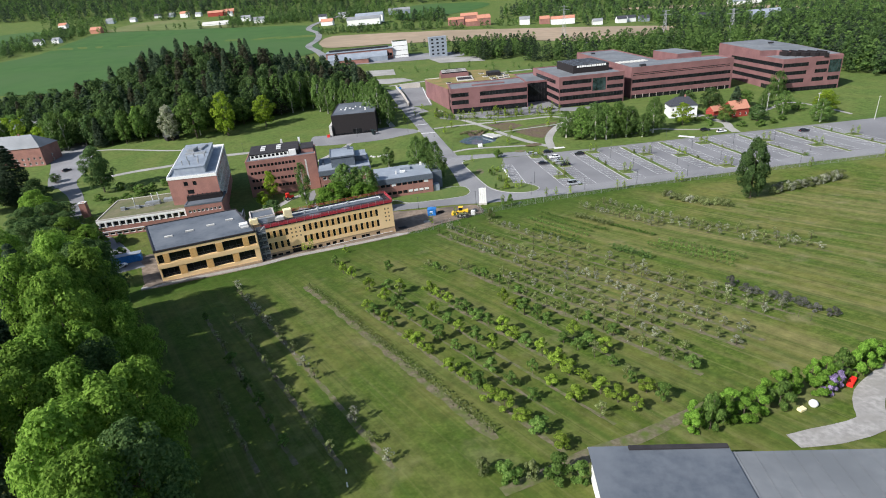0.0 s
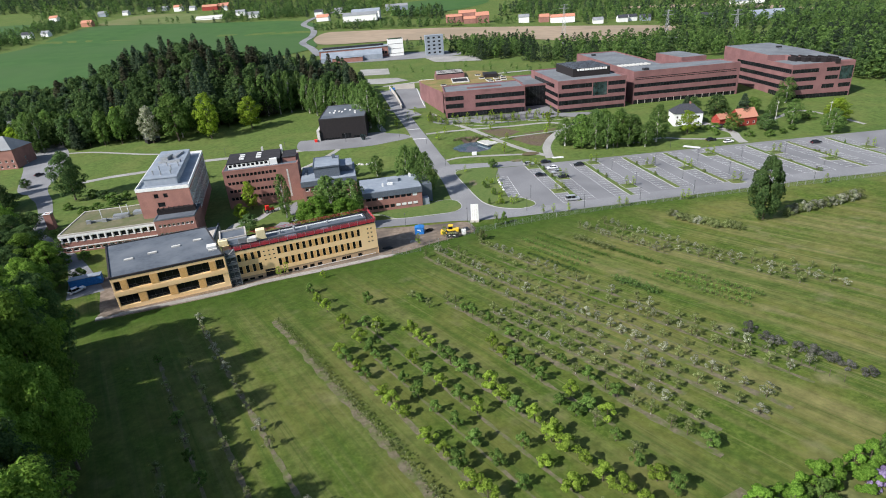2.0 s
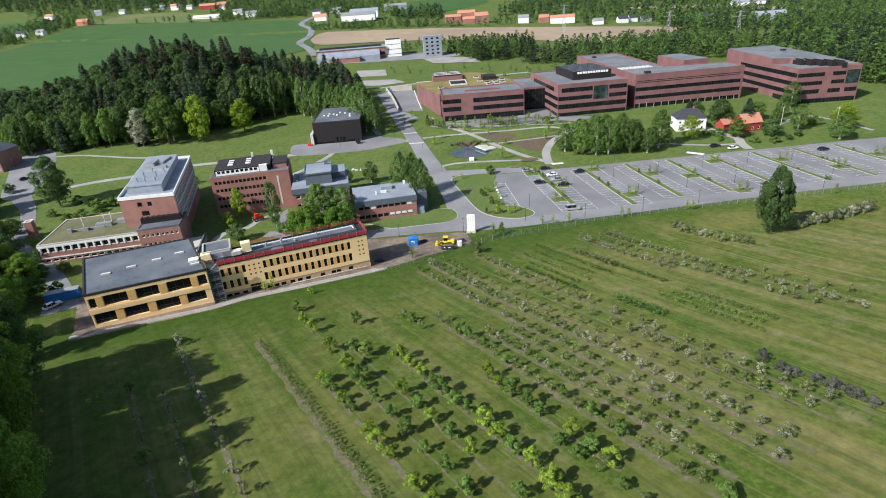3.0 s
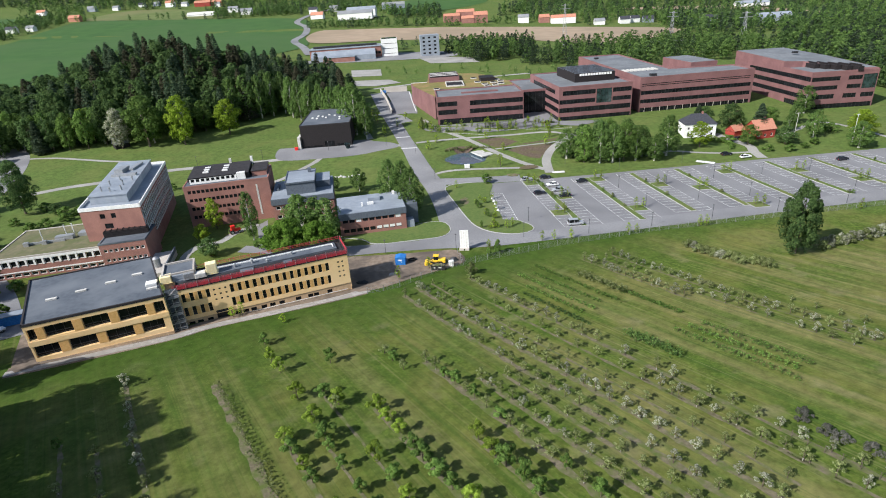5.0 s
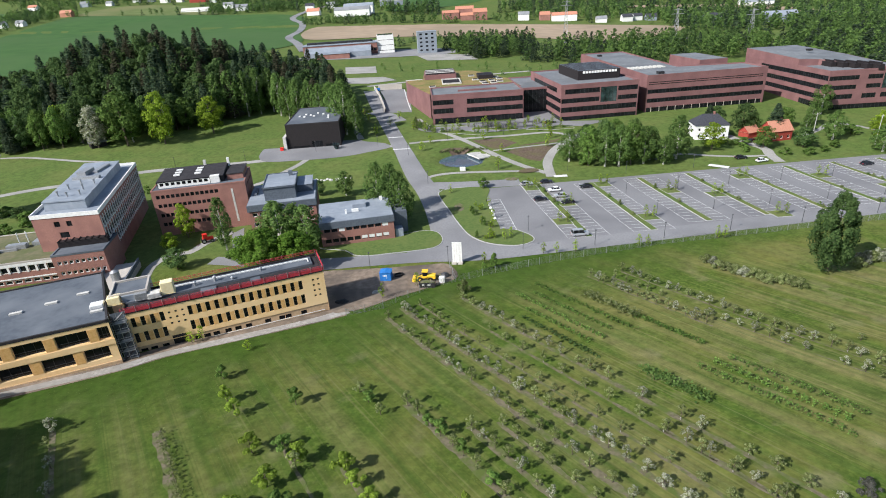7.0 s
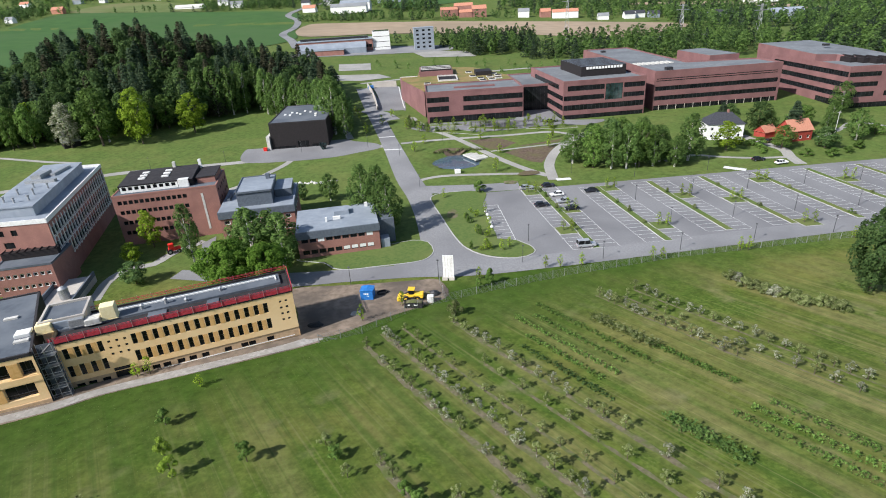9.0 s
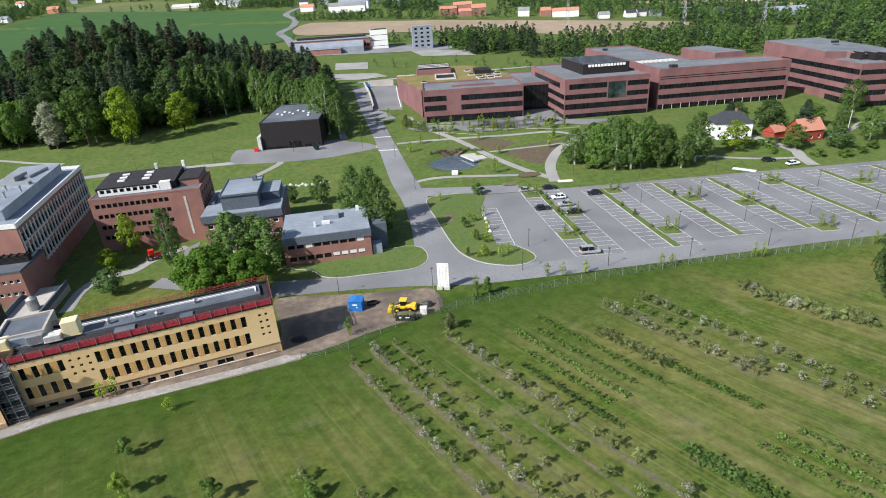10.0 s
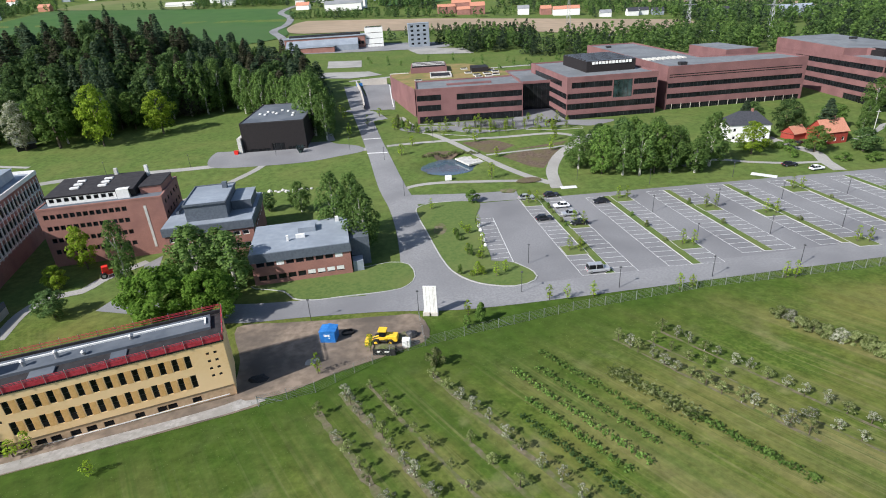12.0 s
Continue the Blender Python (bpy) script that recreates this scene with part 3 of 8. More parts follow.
tagged(new("bay_lines", mesh_of("bay_lines", V, F, [M["paint"]])), "white painted parking bay lines beside the lawn", "road marking", "bay line sets", "structure")

# lawns with kerbs
blob("corner_lawn", [(13.9, 241.3), (14.8, 233), (16.2, 226.5), (19.8, 208.8), (22.8, 199.9), (27, 198.6), (31, 204.2), (30.4, 218), (29.6, 229.7), (31.9, 242.4), (24.2, 244.9), (17.5, 244.2)], "lawn", 0.16, "rounded grass lawn with young trees beside the parking bays")
blob("corner_lawn", [(22.6, 200.4), (27.5, 194.6), (34.3, 192.3), (38.8, 194.3), (39.3, 198.0), (36.0, 203.0), (30.4, 205.0), (24, 205.6)], "lawn", 0.166, "rounded grass lawn at the road corner")
ribbon("kerb", [(24.2, 245.1), (17.5, 244.5), (13.7, 241.3), (14.6, 233), (16.0, 226.5), (19.6, 208.8), (22.5, 199.9), (27.4, 194.4), (34.3, 192.1), (39.0, 194.2), (39.5, 198.0), (36.1, 203.2)], 0.28, "kerb", 0.19, "pale stone kerb round the lawn", category="kerb", across=1, thick=0.15)
blob("office_lawn", [(-22, 199.8), (-14.3, 196.8), (-11.4, 193.2), (-7.0, 192.0), (-1.9, 192.6), (8.5, 193.8), (12.0, 195.6), (13.6, 199.6), (12.2, 205.6), (8, 207.4), (1.5, 205.6), (-8, 202.8)], "lawn", 0.15, "rounded lawn in front of the low brick office", kerb=0.25)
blob("road_apron", [(3, 190), (4, 194.4), (12, 195), (17, 200), (22, 201.5), (25.5, 198), (30, 193.8), (31, 189.5), (16, 188)], "road", 0.055, "grey asphalt apron at the road junction", "road", smooth=False)
# crossing and paved bands
for p, q, w in (((-8.0, 313.2), (-1.0, 313.4), 0.9), ((-5.0, 294.8), (2.6, 294.4), 0.9)):
    V, F = [], []
    quad_strip(V, F, Vector(p), Vector(q), w, 0.09, 4)
    tagged(new("paved_band", mesh_of("paved_band", V, F, [M["paint"]])), "pale paved band across the campus road", "road marking", "paved bands", "structure")
V, F = [], []
quad_strip(V, F, Vector((57.5, 250.5)), Vector((62.5, 250.5)), 2.2, 0.09, 4)
tagged(new("paved_band", mesh_of("paved_band", V, F, [M["paint"]])), "pale paved band at the foot path", "road marking", "paved bands", "structure")
V, F = [], []
quad_strip(V, F, Vector((116.8, 252.0)), Vector((122.3, 247.6)), 2.6, 0.09, 4)
tagged(new("paved_band", mesh_of("paved_band", V, F, [M["paint"]])), "pale paved band at the car park edge", "road marking", "paved bands", "structure")

# footpaths
ribbon("footpath", [(-168, 267), (-152, 274), (-136, 278), (-114, 286.5), (-84, 289), (-60, 291.5), (-40, 296), (-20, 299.5), (-5, 300)], 3.6, "path", 0.06, "pale gravel footpath over the lawn", category="path")
ribbon("footpath", [(-210, 322), (-186, 320), (-168, 314), (-152, 308), (-137, 304)], 2.0, "path", 0.062, "narrow gravel footpath over the lawn", category="path")
ribbon("footpath", [(-41, 295), (-44, 285), (-49, 276), (-55, 266), (-63, 259)], 2.6, "path", 0.064, "narrow gravel footpath over the lawn", category="path")
ribbon("footpath", [(8.5, 257.5), (14, 260.6), (21.6, 261.5), (36, 260.1), (46.3, 258.7), (55, 256.6)], 2.0, "path", 0.066, "gravel footpath south of the pond", category="path")
ribbon("footpath", [(56.6, 250.5), (57.2, 258), (58.8, 267.9), (64.8, 281.4), (76.2, 295.2), (84, 301)], 3.8, "path", 0.068, "pale curved footpath to the large campus building", category="path")
ribbon("footpath", [(55.5, 255), (47.4, 265.5), (38.6, 280), (26.8, 302.4), (12.8, 326.9), (6, 348)], 2.8, "path", 0.07, "pale diagonal footpath past the pond", category="path")
ribbon("footpath", [(38.6, 284.6), (54.5, 287.0), (67.8, 289.2), (75, 295)], 1.3, "path", 0.076, "narrow pale footpath between planting beds", category="path")
ribbon("footpath", [(2, 302), (14, 303.5), (30, 304), (48, 304), (66, 305), (74, 300), (78, 292)], 2.4, "path", 0.072, "pale footpath in front of the campus", category="path")
ribbon("footpath", [(100, 262), (112, 266), (122, 262), (132, 259), (142, 258)], 1.8, "path", 0.062, "narrow path past the white house", category="path")
ribbon("house_lane", [(143, 250), (144, 258), (146, 266), (142, 276), (140, 284)], 4.0, "path", 0.074, "gravel lane up to the white house", category="path")
ribbon("footpath", [(166, 276), (180, 284), (188, 290), (196, 288), (202, 276), (206, 262)], 2.0, "path", 0.062, "gravel path over the east lawn", category="path")
ribbon("west_lane", [(-144, 205, 4.6), (-152, 224, 5), (-166, 246, 6), (-180, 264, 8), (-190, 290, 8), (-202, 318, 8), (-220, 345, 6)], 8.0, "asphalt", 0.07, "grey asphalt lane past the old brick hall", across=6)
ribbon("west_lane", [(-144, 206, 4.4), (-128, 192, 4.4), (-112, 176, 4.6), (-100, 160, 7), (-92, 148, 9)], 7, "asphalt", 0.075, "asphalt lane in the shade behind the yellow wing", across=6)
blob("forecourt", [(-182, 286), (-178, 262), (-188, 262), (-205, 292), (-226, 330), (-212, 338), (-196, 318)], "road", 0.08, "asphalt forecourt of the old brick hall", "road")
ribbon("north_lane", [(-20, 372, 8), (-10, 360, 9), (-4, 345, 9)], 8, "road", 0.078, "asphalt lane by the campus north side")
blob("hall_plaza", [(-62, 290.5), (-66, 307), (-60, 308), (-26, 314), (-19, 310), (-9, 304.5), (-6.5, 298), (-16, 293.5), (-25, 290), (-40, 288.5)], "asphalt", 0.076, "paved forecourt of the black hall", "pavement")
blob("campus_plaza", [(14, 318), (30, 312), (56, 313), (76, 316), (84, 312), (96, 319), (77, 325), (76, 346), (61, 346), (60, 332), (16, 332), (6, 326)], "asphalt", 0.06, "paved plaza in front of the campus building", "pavement")
ribbon("court_path", [(-66.3, 184.0), (-68.6, 194.7), (-66.5, 201.2), (-61.0, 203.3), (-58.6, 209.7), (-52.5, 217.1)], 2.8, "path", 0.062, "pale gravel path through the courtyard", category="path")
blob("court_yard", [(-52.5, 215.3), (-50.1, 220.2), (-48.3, 213.8), (-47.9, 206.5), (-43.2, 195.1), (-45.7, 194.1), (-49.4, 206.0)], "asphalt", 0.066, "grey paved courtyard between the brick buildings", "pavement", smooth=False)
blob("building_yard", [(-13.5, 161.2), (-15.8, 171.4), (-20, 183), (-11.2, 183.6), (-0.6, 183.4), (10.2, 183.6), (14.6, 183.1), (16.6, 175), (10.4, 170.6), (1.7, 166.0), (-4.4, 162.0), (-9, 160.4)], "dirt", 0.07, "bare brown earth of the building yard", "ground")
ribbon("dirt_strip", [(-80, 132.4, 4.4), (-64, 138.6, 4.6), (-51, 144.4, 5.2), (-44, 148.4, 5.0), (-30, 153.4, 4.8), (-14, 159.2, 4.8), (-10, 161.0, 4.8)], 4.6, "dirt", 0.03, "dark trodden earth along the foot of the yellow building", category="ground")
ribbon("gravel_strip", [(-80, 131.9, 2.0), (-64, 138.1, 2.2), (-51, 143.2, 2.4), (-44, 147.2, 2.2), (-30, 152.3, 2.4), (-20, 156.0, 2.0), (-14, 158.3, 2.4), (-9, 161.0, 2.8)], 2.2, "gravel", 0.05, "pale gravel strip along the yellow building", category="ground", step=1.2)
blob("wing_yard", [(-94, 160), (-88, 148), (-80, 134), (-77, 133), (-76, 138), (-88, 160)], "dirt", 0.06, "muddy yard beside the yellow wing", "ground")
ribbon("shed_track", [(6, 48.5, 1.6), (12.5, 51.2, 2.0), (18.2, 53.6, 2.4), (25.3, 56.0, 2.2), (33.5, 59.8, 1.8), (40, 63, 1.4)], 1.6, "soil", 0.05, "worn grassy dirt track behind the shed", category="ground", step=1.2)
ribbon("shed_lane", [(44, 52.6, 2.6), (48, 53.0, 3.4), (51, 53.4, 3.4), (55.6, 54.6, 3.4), (57.4, 57.2, 3.6), (60, 60.6, 3.6), (65.2, 64.2, 3.4), (72, 68, 3.4), (84, 73.5, 3.4)], 4, "gravel", 0.12, "pale gravel lane bending past the shed", category="road")
for o in ([(30.8, 300.2), (43.6, 301.2), (50.4, 293.2), (42.7, 286.4), (38.8, 287.0)], [(43.8, 282.6), (51.1, 286.0), (65.6, 286.8), (56.0, 268.4), (52.3, 270.4)], [(48.5, 288.4), (70, 294.6), (67.0, 290.6), (52, 288.5)]):
    blob("planting_bed", o, "bed_soil", 0.05, "bare brown planting bed", "planting bed", smooth=False)
blob("heap_bed", [(45, 257.2), (49, 256), (53, 257.4), (52.6, 260), (48, 260.6)], "bed_soil", 0.3, "low round bed of dark bark", "planting bed")
# pond
V = [(24.8 + 9.9 * math.cos(a), 278.4 + 10.1 * math.sin(a), -0.8) for a in [i * math.tau / 48 for i in range(48)]]
tagged(new("pond_water", mesh_of("pond_water", V, [tuple(range(48))], [M["water"]])), "small pond with calm water, sky reflection painted blue", "pond", kind="structure")
blob("pond_bank", [(15.6, 287.2), (18.0, 291.4), (24.8, 291.6), (29.4, 289.2), (27.8, 287.8), (20, 286.8)], "bed_soil", 0.06, "bare brown bank of the pond", "ground")
# service yard beside the campus
blob("service_yard", [(-14, 372), (0, 367), (2.5, 372), (-4, 436), (-19, 436), (-15, 405)], "asphalt", 0.09, "grey service yard sunk between concrete walls", "pavement")
ribbon("retaining_wall", [(-12.6, 370), (-15.5, 392), (-19.5, 418), (-24, 440)], 0.6, "concrete", 2.2, "pale concrete retaining wall of the service yard", category="wall", across=1, thick=3.0)
ribbon("retaining_wall", [(-21, 437), (-12, 437), (-5, 436.6)], 0.6, "concrete", 3.6, "concrete end wall of the service yard", category="wall", across=1, thick=4.4)
ribbon("kerb", [(1.8, 371), (-0.8, 400), (-3.4, 434)], 0.5, "paint", 0.3, "white kerb of the service yard", category="kerb", across=1, thick=0.3)
ribbon("footpath", [(-21, 314, 3), (-25, 330, 3), (-29, 348, 3), (-33, 366, 3)], 3, "path", 0.066, "grey footpath beside the campus road", category="path")
for o in ([(16, 316.5), (27, 312), (36, 307.5), (38, 310), (28, 318), (18, 320)], [(32, 319), (44, 314.5), (54, 313), (55, 315.5), (44, 318.5), (34, 322)], [(58, 312), (70, 309), (80, 309), (80, 311.5), (70, 313), (60, 315)], [(12, 328), (30, 325), (30, 327), (13, 331)]):
    blob("plaza_bed", o, "lawn", 0.12, "green planting strip in the campus plaza", "planting bed", kerb=0.2, smooth=False)
ribbon("footpath", [(-30, 452, 4), (0, 462, 4), (40, 470, 4), (90, 478, 4)], 4, "path", 0.1, "gravel path behind the campus", category="path")
for o, lab in (([(-56, 540), (-30, 537), (-27, 506), (-52, 508)], "pale gravel parking square"), ([(1, 597), (52, 583), (58, 549), (14, 556)], "grey parking ground before the tower"), ([(-60, 470), (-30, 462), (-10, 470), (-20, 486), (-55, 490)], "pale gravel clearing")):
    blob("gravel_square", o, "path", 0.25, lab, "pavement", smooth=False)
jetty = thing("jetty", "pale grey square wooden jetty over the pond edge", "jetty", pose(33.4, 282.0, 0.1, 0, 0, -64))
for i in range(12):
    part("plank", boxes((-4.8 + i * 0.8, -4.1, 0.0, -4.12 + i * 0.8, 4.1, 0.12)), "stone", jetty)
for y in (-4.2, 4.2):
    part("edge_beam", boxes((-4.9, y - 0.1, -0.3, 4.9, y + 0.1, 0.22)), "stone", jetty, "pale edge beam")
for x in (-4.9, 4.9):
    part("edge_beam", boxes((x - 0.1, -4.3, -0.3, x + 0.1, 4.3, 0.22)), "stone", jetty, "pale edge beam")
for x in (-4.2, 0, 4.2):
    for y in (-3.8, 0, 3.8):
        part("post", boxes((x - 0.1, y - 0.1, -1.9, x + 0.1, y + 0.1, 0.0)), "bark", jetty)
blob("bare_patch", [(18.4, 222.5), (20.6, 221.5), (21.8, 225), (20.8, 229), (18.8, 228)], "soil", 0.172, "worn brown patch in the lawn", "ground")

# far fields and far road
FIELDS = [[(-700, 640), (-430, 555), (-285, 560), (-135, 680), (-146, 808), (-182, 985), (-338, 1020), (-541, 1040), (-557, 947), (-549, 761)],
    [(-661, 927), (-756, 1071), (-703, 1100), (-640, 1010)],
    [(-541, 1046), (-565, 1093), (-538, 1174), (-437, 1168), (-328, 1055), (-338, 1026)],
    [(-125, 737), (-132, 863), (-7, 863), (55, 858), (246, 813), (330, 760), (230, 640), (188, 640), (122, 695), (36, 728), (-36, 738)],
    [(-45, 1018), (-28, 1184), (18, 1229), (127, 1211), (125, 1144), (55, 1056)],
    [(320, 1000), (420, 965), (520, 955), (590, 890), (606, 905), (530, 985), (420, 1010)]]
for o, fm_, lab in zip(FIELDS, ("crop", "crop", "hay", "plough", "crop", "plough"), ("even green crop field behind the wood", "small green crop field beyond the houses", "pale green hay field on the slope", "brown ploughed field", "green field on the far slope", "strip of bare pale earth in the far wood")):
    blob("ploughed_field" if fm_ == "plough" else "crop_field", o, fm_, 0.5, lab, "field")
ribbon("country_road", [(-110, 640, 9), (-128, 700, 9), (-150, 760, 9), (-150, 830, 9), (-160, 900, 9), (-185, 960, 9), (-170, 1060, 9), (-120, 1180, 9)], 9, "road", 0.7, "grey country road climbing the slope", across=2, step=15)
ribbon("country_road", [(150, 640, 8), (220, 628, 8), (300, 640, 8)], 8, "road", 0.4, "small grey road beyond the campus", across=2, step=15)
blob("yard", [(-95, 585), (30, 590), (35, 625), (-20, 630), (-95, 610)], "road", 0.3, "grey yard of the far workshop buildings", "pavement")


# ---- yellow building ----
def yellow_building():
    z0, zt, w, d = -0.6, 9.9, 39.6, 9.0
    b = thing("yellow_building", "long building clad in new yellow wood, roof under construction", "building", pose(-50.5, 148.5, 0, 0, 0, 19.8))
    tall, holes = [], []
    for i in range(4):
        tall.append((1.15 + 1.74 * i, 6.1, 1.95 + 1.74 * i, 8.2))
        tall.append((0.95 + 1.74 * i, 2.5, 1.75 + 1.74 * i, 4.7))
    for i in range(14):
        tall.append((11.6 + 1.72 * i, 6.1, 12.4 + 1.72 * i, 8.2))
        tall.append((11.4 + 1.74 * i, 2.6, 12.2 + 1.74 * i, 4.8))
    small = [(7.9 + 1.25 * i, 7.45 - 1.25 * k, 8.35 + 1.25 * i, 7.9 - 1.25 * k) for i in range(3) for k in range(3)]
    small += [(36.9 + 1.05 * i, 7.55 - 1.3 * k, 37.35 + 1.05 * i, 8.0 - 1.3 * k) for i in range(2) for k in range(4)]
    face(b, Matrix(), w, 1.5, zt, tall + small + [(7.4, 1.6, 10.1, 2.3)], "wood", rows=2)
    low = [(x, -0.1, x + 1.3, 0.85) for x in (1.2, 3.0, 5.2, 11.4, 13.2, 15.0, 17.4, 19.4, 21.6, 25.6, 28.6, 30.0, 33.4)]
    face(b, pose(0, 0.12, 0), w, z0, 1.5, low + [(7.4, -0.5, 10.1, 1.5)], "plinth")
    panel = bpy.data.meshes.new("wood_panel")
    pb = boxes((0, -0.02, 0, 0.78, 0.06, 2.1))
    pb.to_mesh(panel)
    pb.free()
    panel.materials.append(M["bare_wood"])
    for x, zz in ([(11.6 + 1.72 * i, 6.1) for i in range(13)] + [(11.4 + 1.74 * i, 2.6) for i in range(13)] + [(1.15 + 1.74 * i, 6.1) for i in range(3)] + [(0.95 + 1.74 * i, 2.5) for i in range(3)]):
        piece("wood_panel", panel, b, pose(x + 0.82, 0, zz))
    part("ground_pipe", boxes((10.4, -0.12, -0.12, w - 1, -0.02, 0.0)), "white", b, "pale pipe along the foot of the wall")
    for m, ww in zip(sides(w, d)[1:], (d, w, d)):
        face(b, m, ww, z0, zt, [], "wood")
    core(b, w, d, z0, zt - 1.2)
    # roof: dark felt, raised grey rear half with a white pipe, red netting round the edge
    part("roof", boxes((0.2, 0.2, 8.9, w - 0.2, d - 0.2, 9.3)), "black_felt", b, "black unfinished roof felt")
    part("raised_roof", boxes((0.3, 4.3, 9.3, w - 1.6, 8.3, 9.75)), "felt", b, "raised grey roof strip")
    part("roof_pipe", boxes((6, 7.0, 9.75, w - 2.2, 7.25, 10.0), (w - 2.45, 5.4, 9.75, w - 2.2, 7.0, 10.0)), "white", b, "long white roof duct")
    part("roof_edge", boxes((-0.08, -0.08, 9.3, w + 0.08, 0.14, 9.7), (-0.08, d - 0.14, 9.3, w + 0.08, d + 0.08, 9.9), (w - 0.14, 0.14, 9.3, w + 0.08, d - 0.14, 9.9)), "black_felt", b, "black roof edge")
    part("safety_net", boxes((-0.1, -0.15, 9.62, w + 0.1, -0.11, 10.42), (w + 0.11, -0.1, 9.66, w + 0.15, d, 10.1)), "tarp", b, "red safety netting")
    for za, zb in ((10.16, 10.24), (10.52, 10.58), (10.72, 10.78)):
        part("net_strap", boxes((-0.1, -0.17, za, w + 0.1, -0.11, zb), (w + 0.11, -0.1, za, w + 0.17, d, zb), (0, d + 0.1, za, w, d + 0.16, zb)), "tarp", b, "red netting strap")
    post_bm = boxes((-0.03, -0.03, 0, 0.03, 0.03, 1.5))
    post_me = bpy.data.meshes.new("net_post")
    post_bm.to_mesh(post_me)
    post_bm.free()
    post_me.materials.append(M["steel"])
    for i in range(17):
        piece("net_post", post_me, b, pose(0.2 + i * 2.45, -0.22, 9.5))
        piece("net_post", post_me, b, pose(0.2 + i * 2.45, d + 0.2, 9.5))
    for i in range(5):
        piece("net_post", post_me, b, pose(w + 0.22, i * 2.2, 9.5))
    for x, y, s in ((13.5, 5.6, 0.7), (17.5, 5.8, 0.9), (27, 6.2, 0.5), (21, 4.9, 0.35)):
        vb = bmesh.new()
        cyl(vb, x, y, 9.7, 9.9 + s, 0.28, seg=10)
        cyl(vb, x, y, 9.9 + s, 10.15 + s, 0.42, 0.1, seg=10)
        part("roof_vent", vb, "steel", b)
    part("roof_hatch", boxes((14.5, 2.2, 9.3, 17.6, 4.0, 9.55)), "felt", b)
    part("roof_hatch", boxes((24.5, 2.2, 9.3, 26.6, 4.0, 9.5)), "felt", b)
    return b


yellow_building()
for x, y, s, m_, lab in ((-4.6, 4.6, 1.0, "white", "pale wrapped pallet on the roof"), (-1.6, 5.2, 1.5, "cream", "stack of yellow insulation under plastic on the roof"), (1.0, 5.6, 1.3, "grey_roof", "grey-blue tarpaulin heap on the roof"), (3.4, 5.0, 1.4, "steel", "silver wrapped pallet on the roof"), (5.8, 4.6, 0.9, "stone", "pallet of pale bricks on the roof"), (8.4, 5.2, 2.5, "cream", "tall cream pallet stack on the roof")):
    bm = bmesh.new()
    box(bm, -1.2, -1.0, 0, 1.2, 1.0, s, 0.12)
    box(bm, -1.3, -1.05, -0.14, 1.3, 1.05, 0)
    ob = part("wrapped_pallet", bm, m_)
    q = pose(-50.5, 148.5, 0, 0, 0, 19.8) @ Vector((x, y, 9.89))
    ob.matrix_basis = pose(q.x, q.y, q.z, 0, 0, 19.8)
    tagged(ob, lab, "pallet", "roof pallets")


def yellow_wing():
    z0, zt, w, d = -0.2, 10.5, 26.6, 25.0
    b = thing("yellow_wing", "square yellow wooden wing with big dark openings and felt roof", "building", pose(-76.2, 136.2, 0, 0, 0, 19.8))
    up = [(0.4, 6.6, 1.9, 9.1), (3.4, 6.6, 8.6, 9.2), (10.4, 6.5, 15.4, 9.2), (17.2, 6.4, 22.6, 9.2), (24.2, 6.5, 26.2, 9.2)]
    lo = [(0.4, 2.3, 5.0, 5.0), (6.8, 2.4, 12.0, 5.0), (13.8, 2.3, 19.1, 5.0), (20.8, 2.4, 25.2, 5.0)]
    ob = part("wall", wall_with_holes(w, z0, zt, up + lo, 0.9), "wood", b)
    part("back_wall", boxes((0.3, 0.95, z0, w - 0.3, 1.1, zt - 1)), "frame", b)
    for a, c, z in ((1.95, 3.35, 6.6), (8.65, 10.35, 6.6), (15.45, 17.15, 6.5), (22.65, 24.15, 6.5), (5.05, 6.75, 2.4), (12.05, 13.75, 2.4), (19.15, 20.75, 2.4)):
        part("wood_panel", boxes((a, -0.03, z, c, 0.04, z + 2.6)), "bare_wood", b)
    part("floor_band", boxes((-0.06, -0.12, 5.15, w + 0.06, -0.004, 6.3)), "wood", b, "pale wooden band between storeys")
    for x0, zz, x1, z1 in up + lo:
        window(b, Matrix.Translation((0, 0.55, 0)), x0, zz, x1, z1, 3, 1)
        rail = boxes((x0 + 0.05, 0.12, zz + 0.95, x1 - 0.05, 0.17, zz + 1.0), (x0 + 0.05, 0.12, zz + 0.5, x1 - 0.05, 0.16, zz + 0.54))
        part("guard_rail", rail, "dark_steel", b)
    plan, walls = skewed(w, d, 10.0)
    for m, ww, wm in zip(walls[1:], (d, w, d), ("black_clad", "wood", "black_clad")):
        face(b, m, ww, z0, zt, [], wm)
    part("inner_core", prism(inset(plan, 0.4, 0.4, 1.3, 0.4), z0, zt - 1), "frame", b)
    part("roof", prism(inset(plan, 0.3, 0.3, 0.3, 0.3), zt - 0.55, zt - 0.25), "felt", b, "blue-grey roof felt")
    part("parapet", ring_wall(inset(plan, -0.06, -0.06, -0.06, -0.06), zt - 0.55, zt, 0.38), "black_felt", b)
    for x, y in ((3.2, 10.5), (8.8, 11.8), (14.6, 13.2), (20.0, 14.8), (24.0, 5)):
        part("skylight", boxes((x - 1.1, y - 0.4, zt - 0.3, x + 1.1, y + 0.4, zt + 0.08)), "stone", b, "flat white skylight")
    part("plinth", boxes((-0.02, -0.16, z0, w, -0.004, 1.35)), "plinth", b)
    return b


yellow_wing()


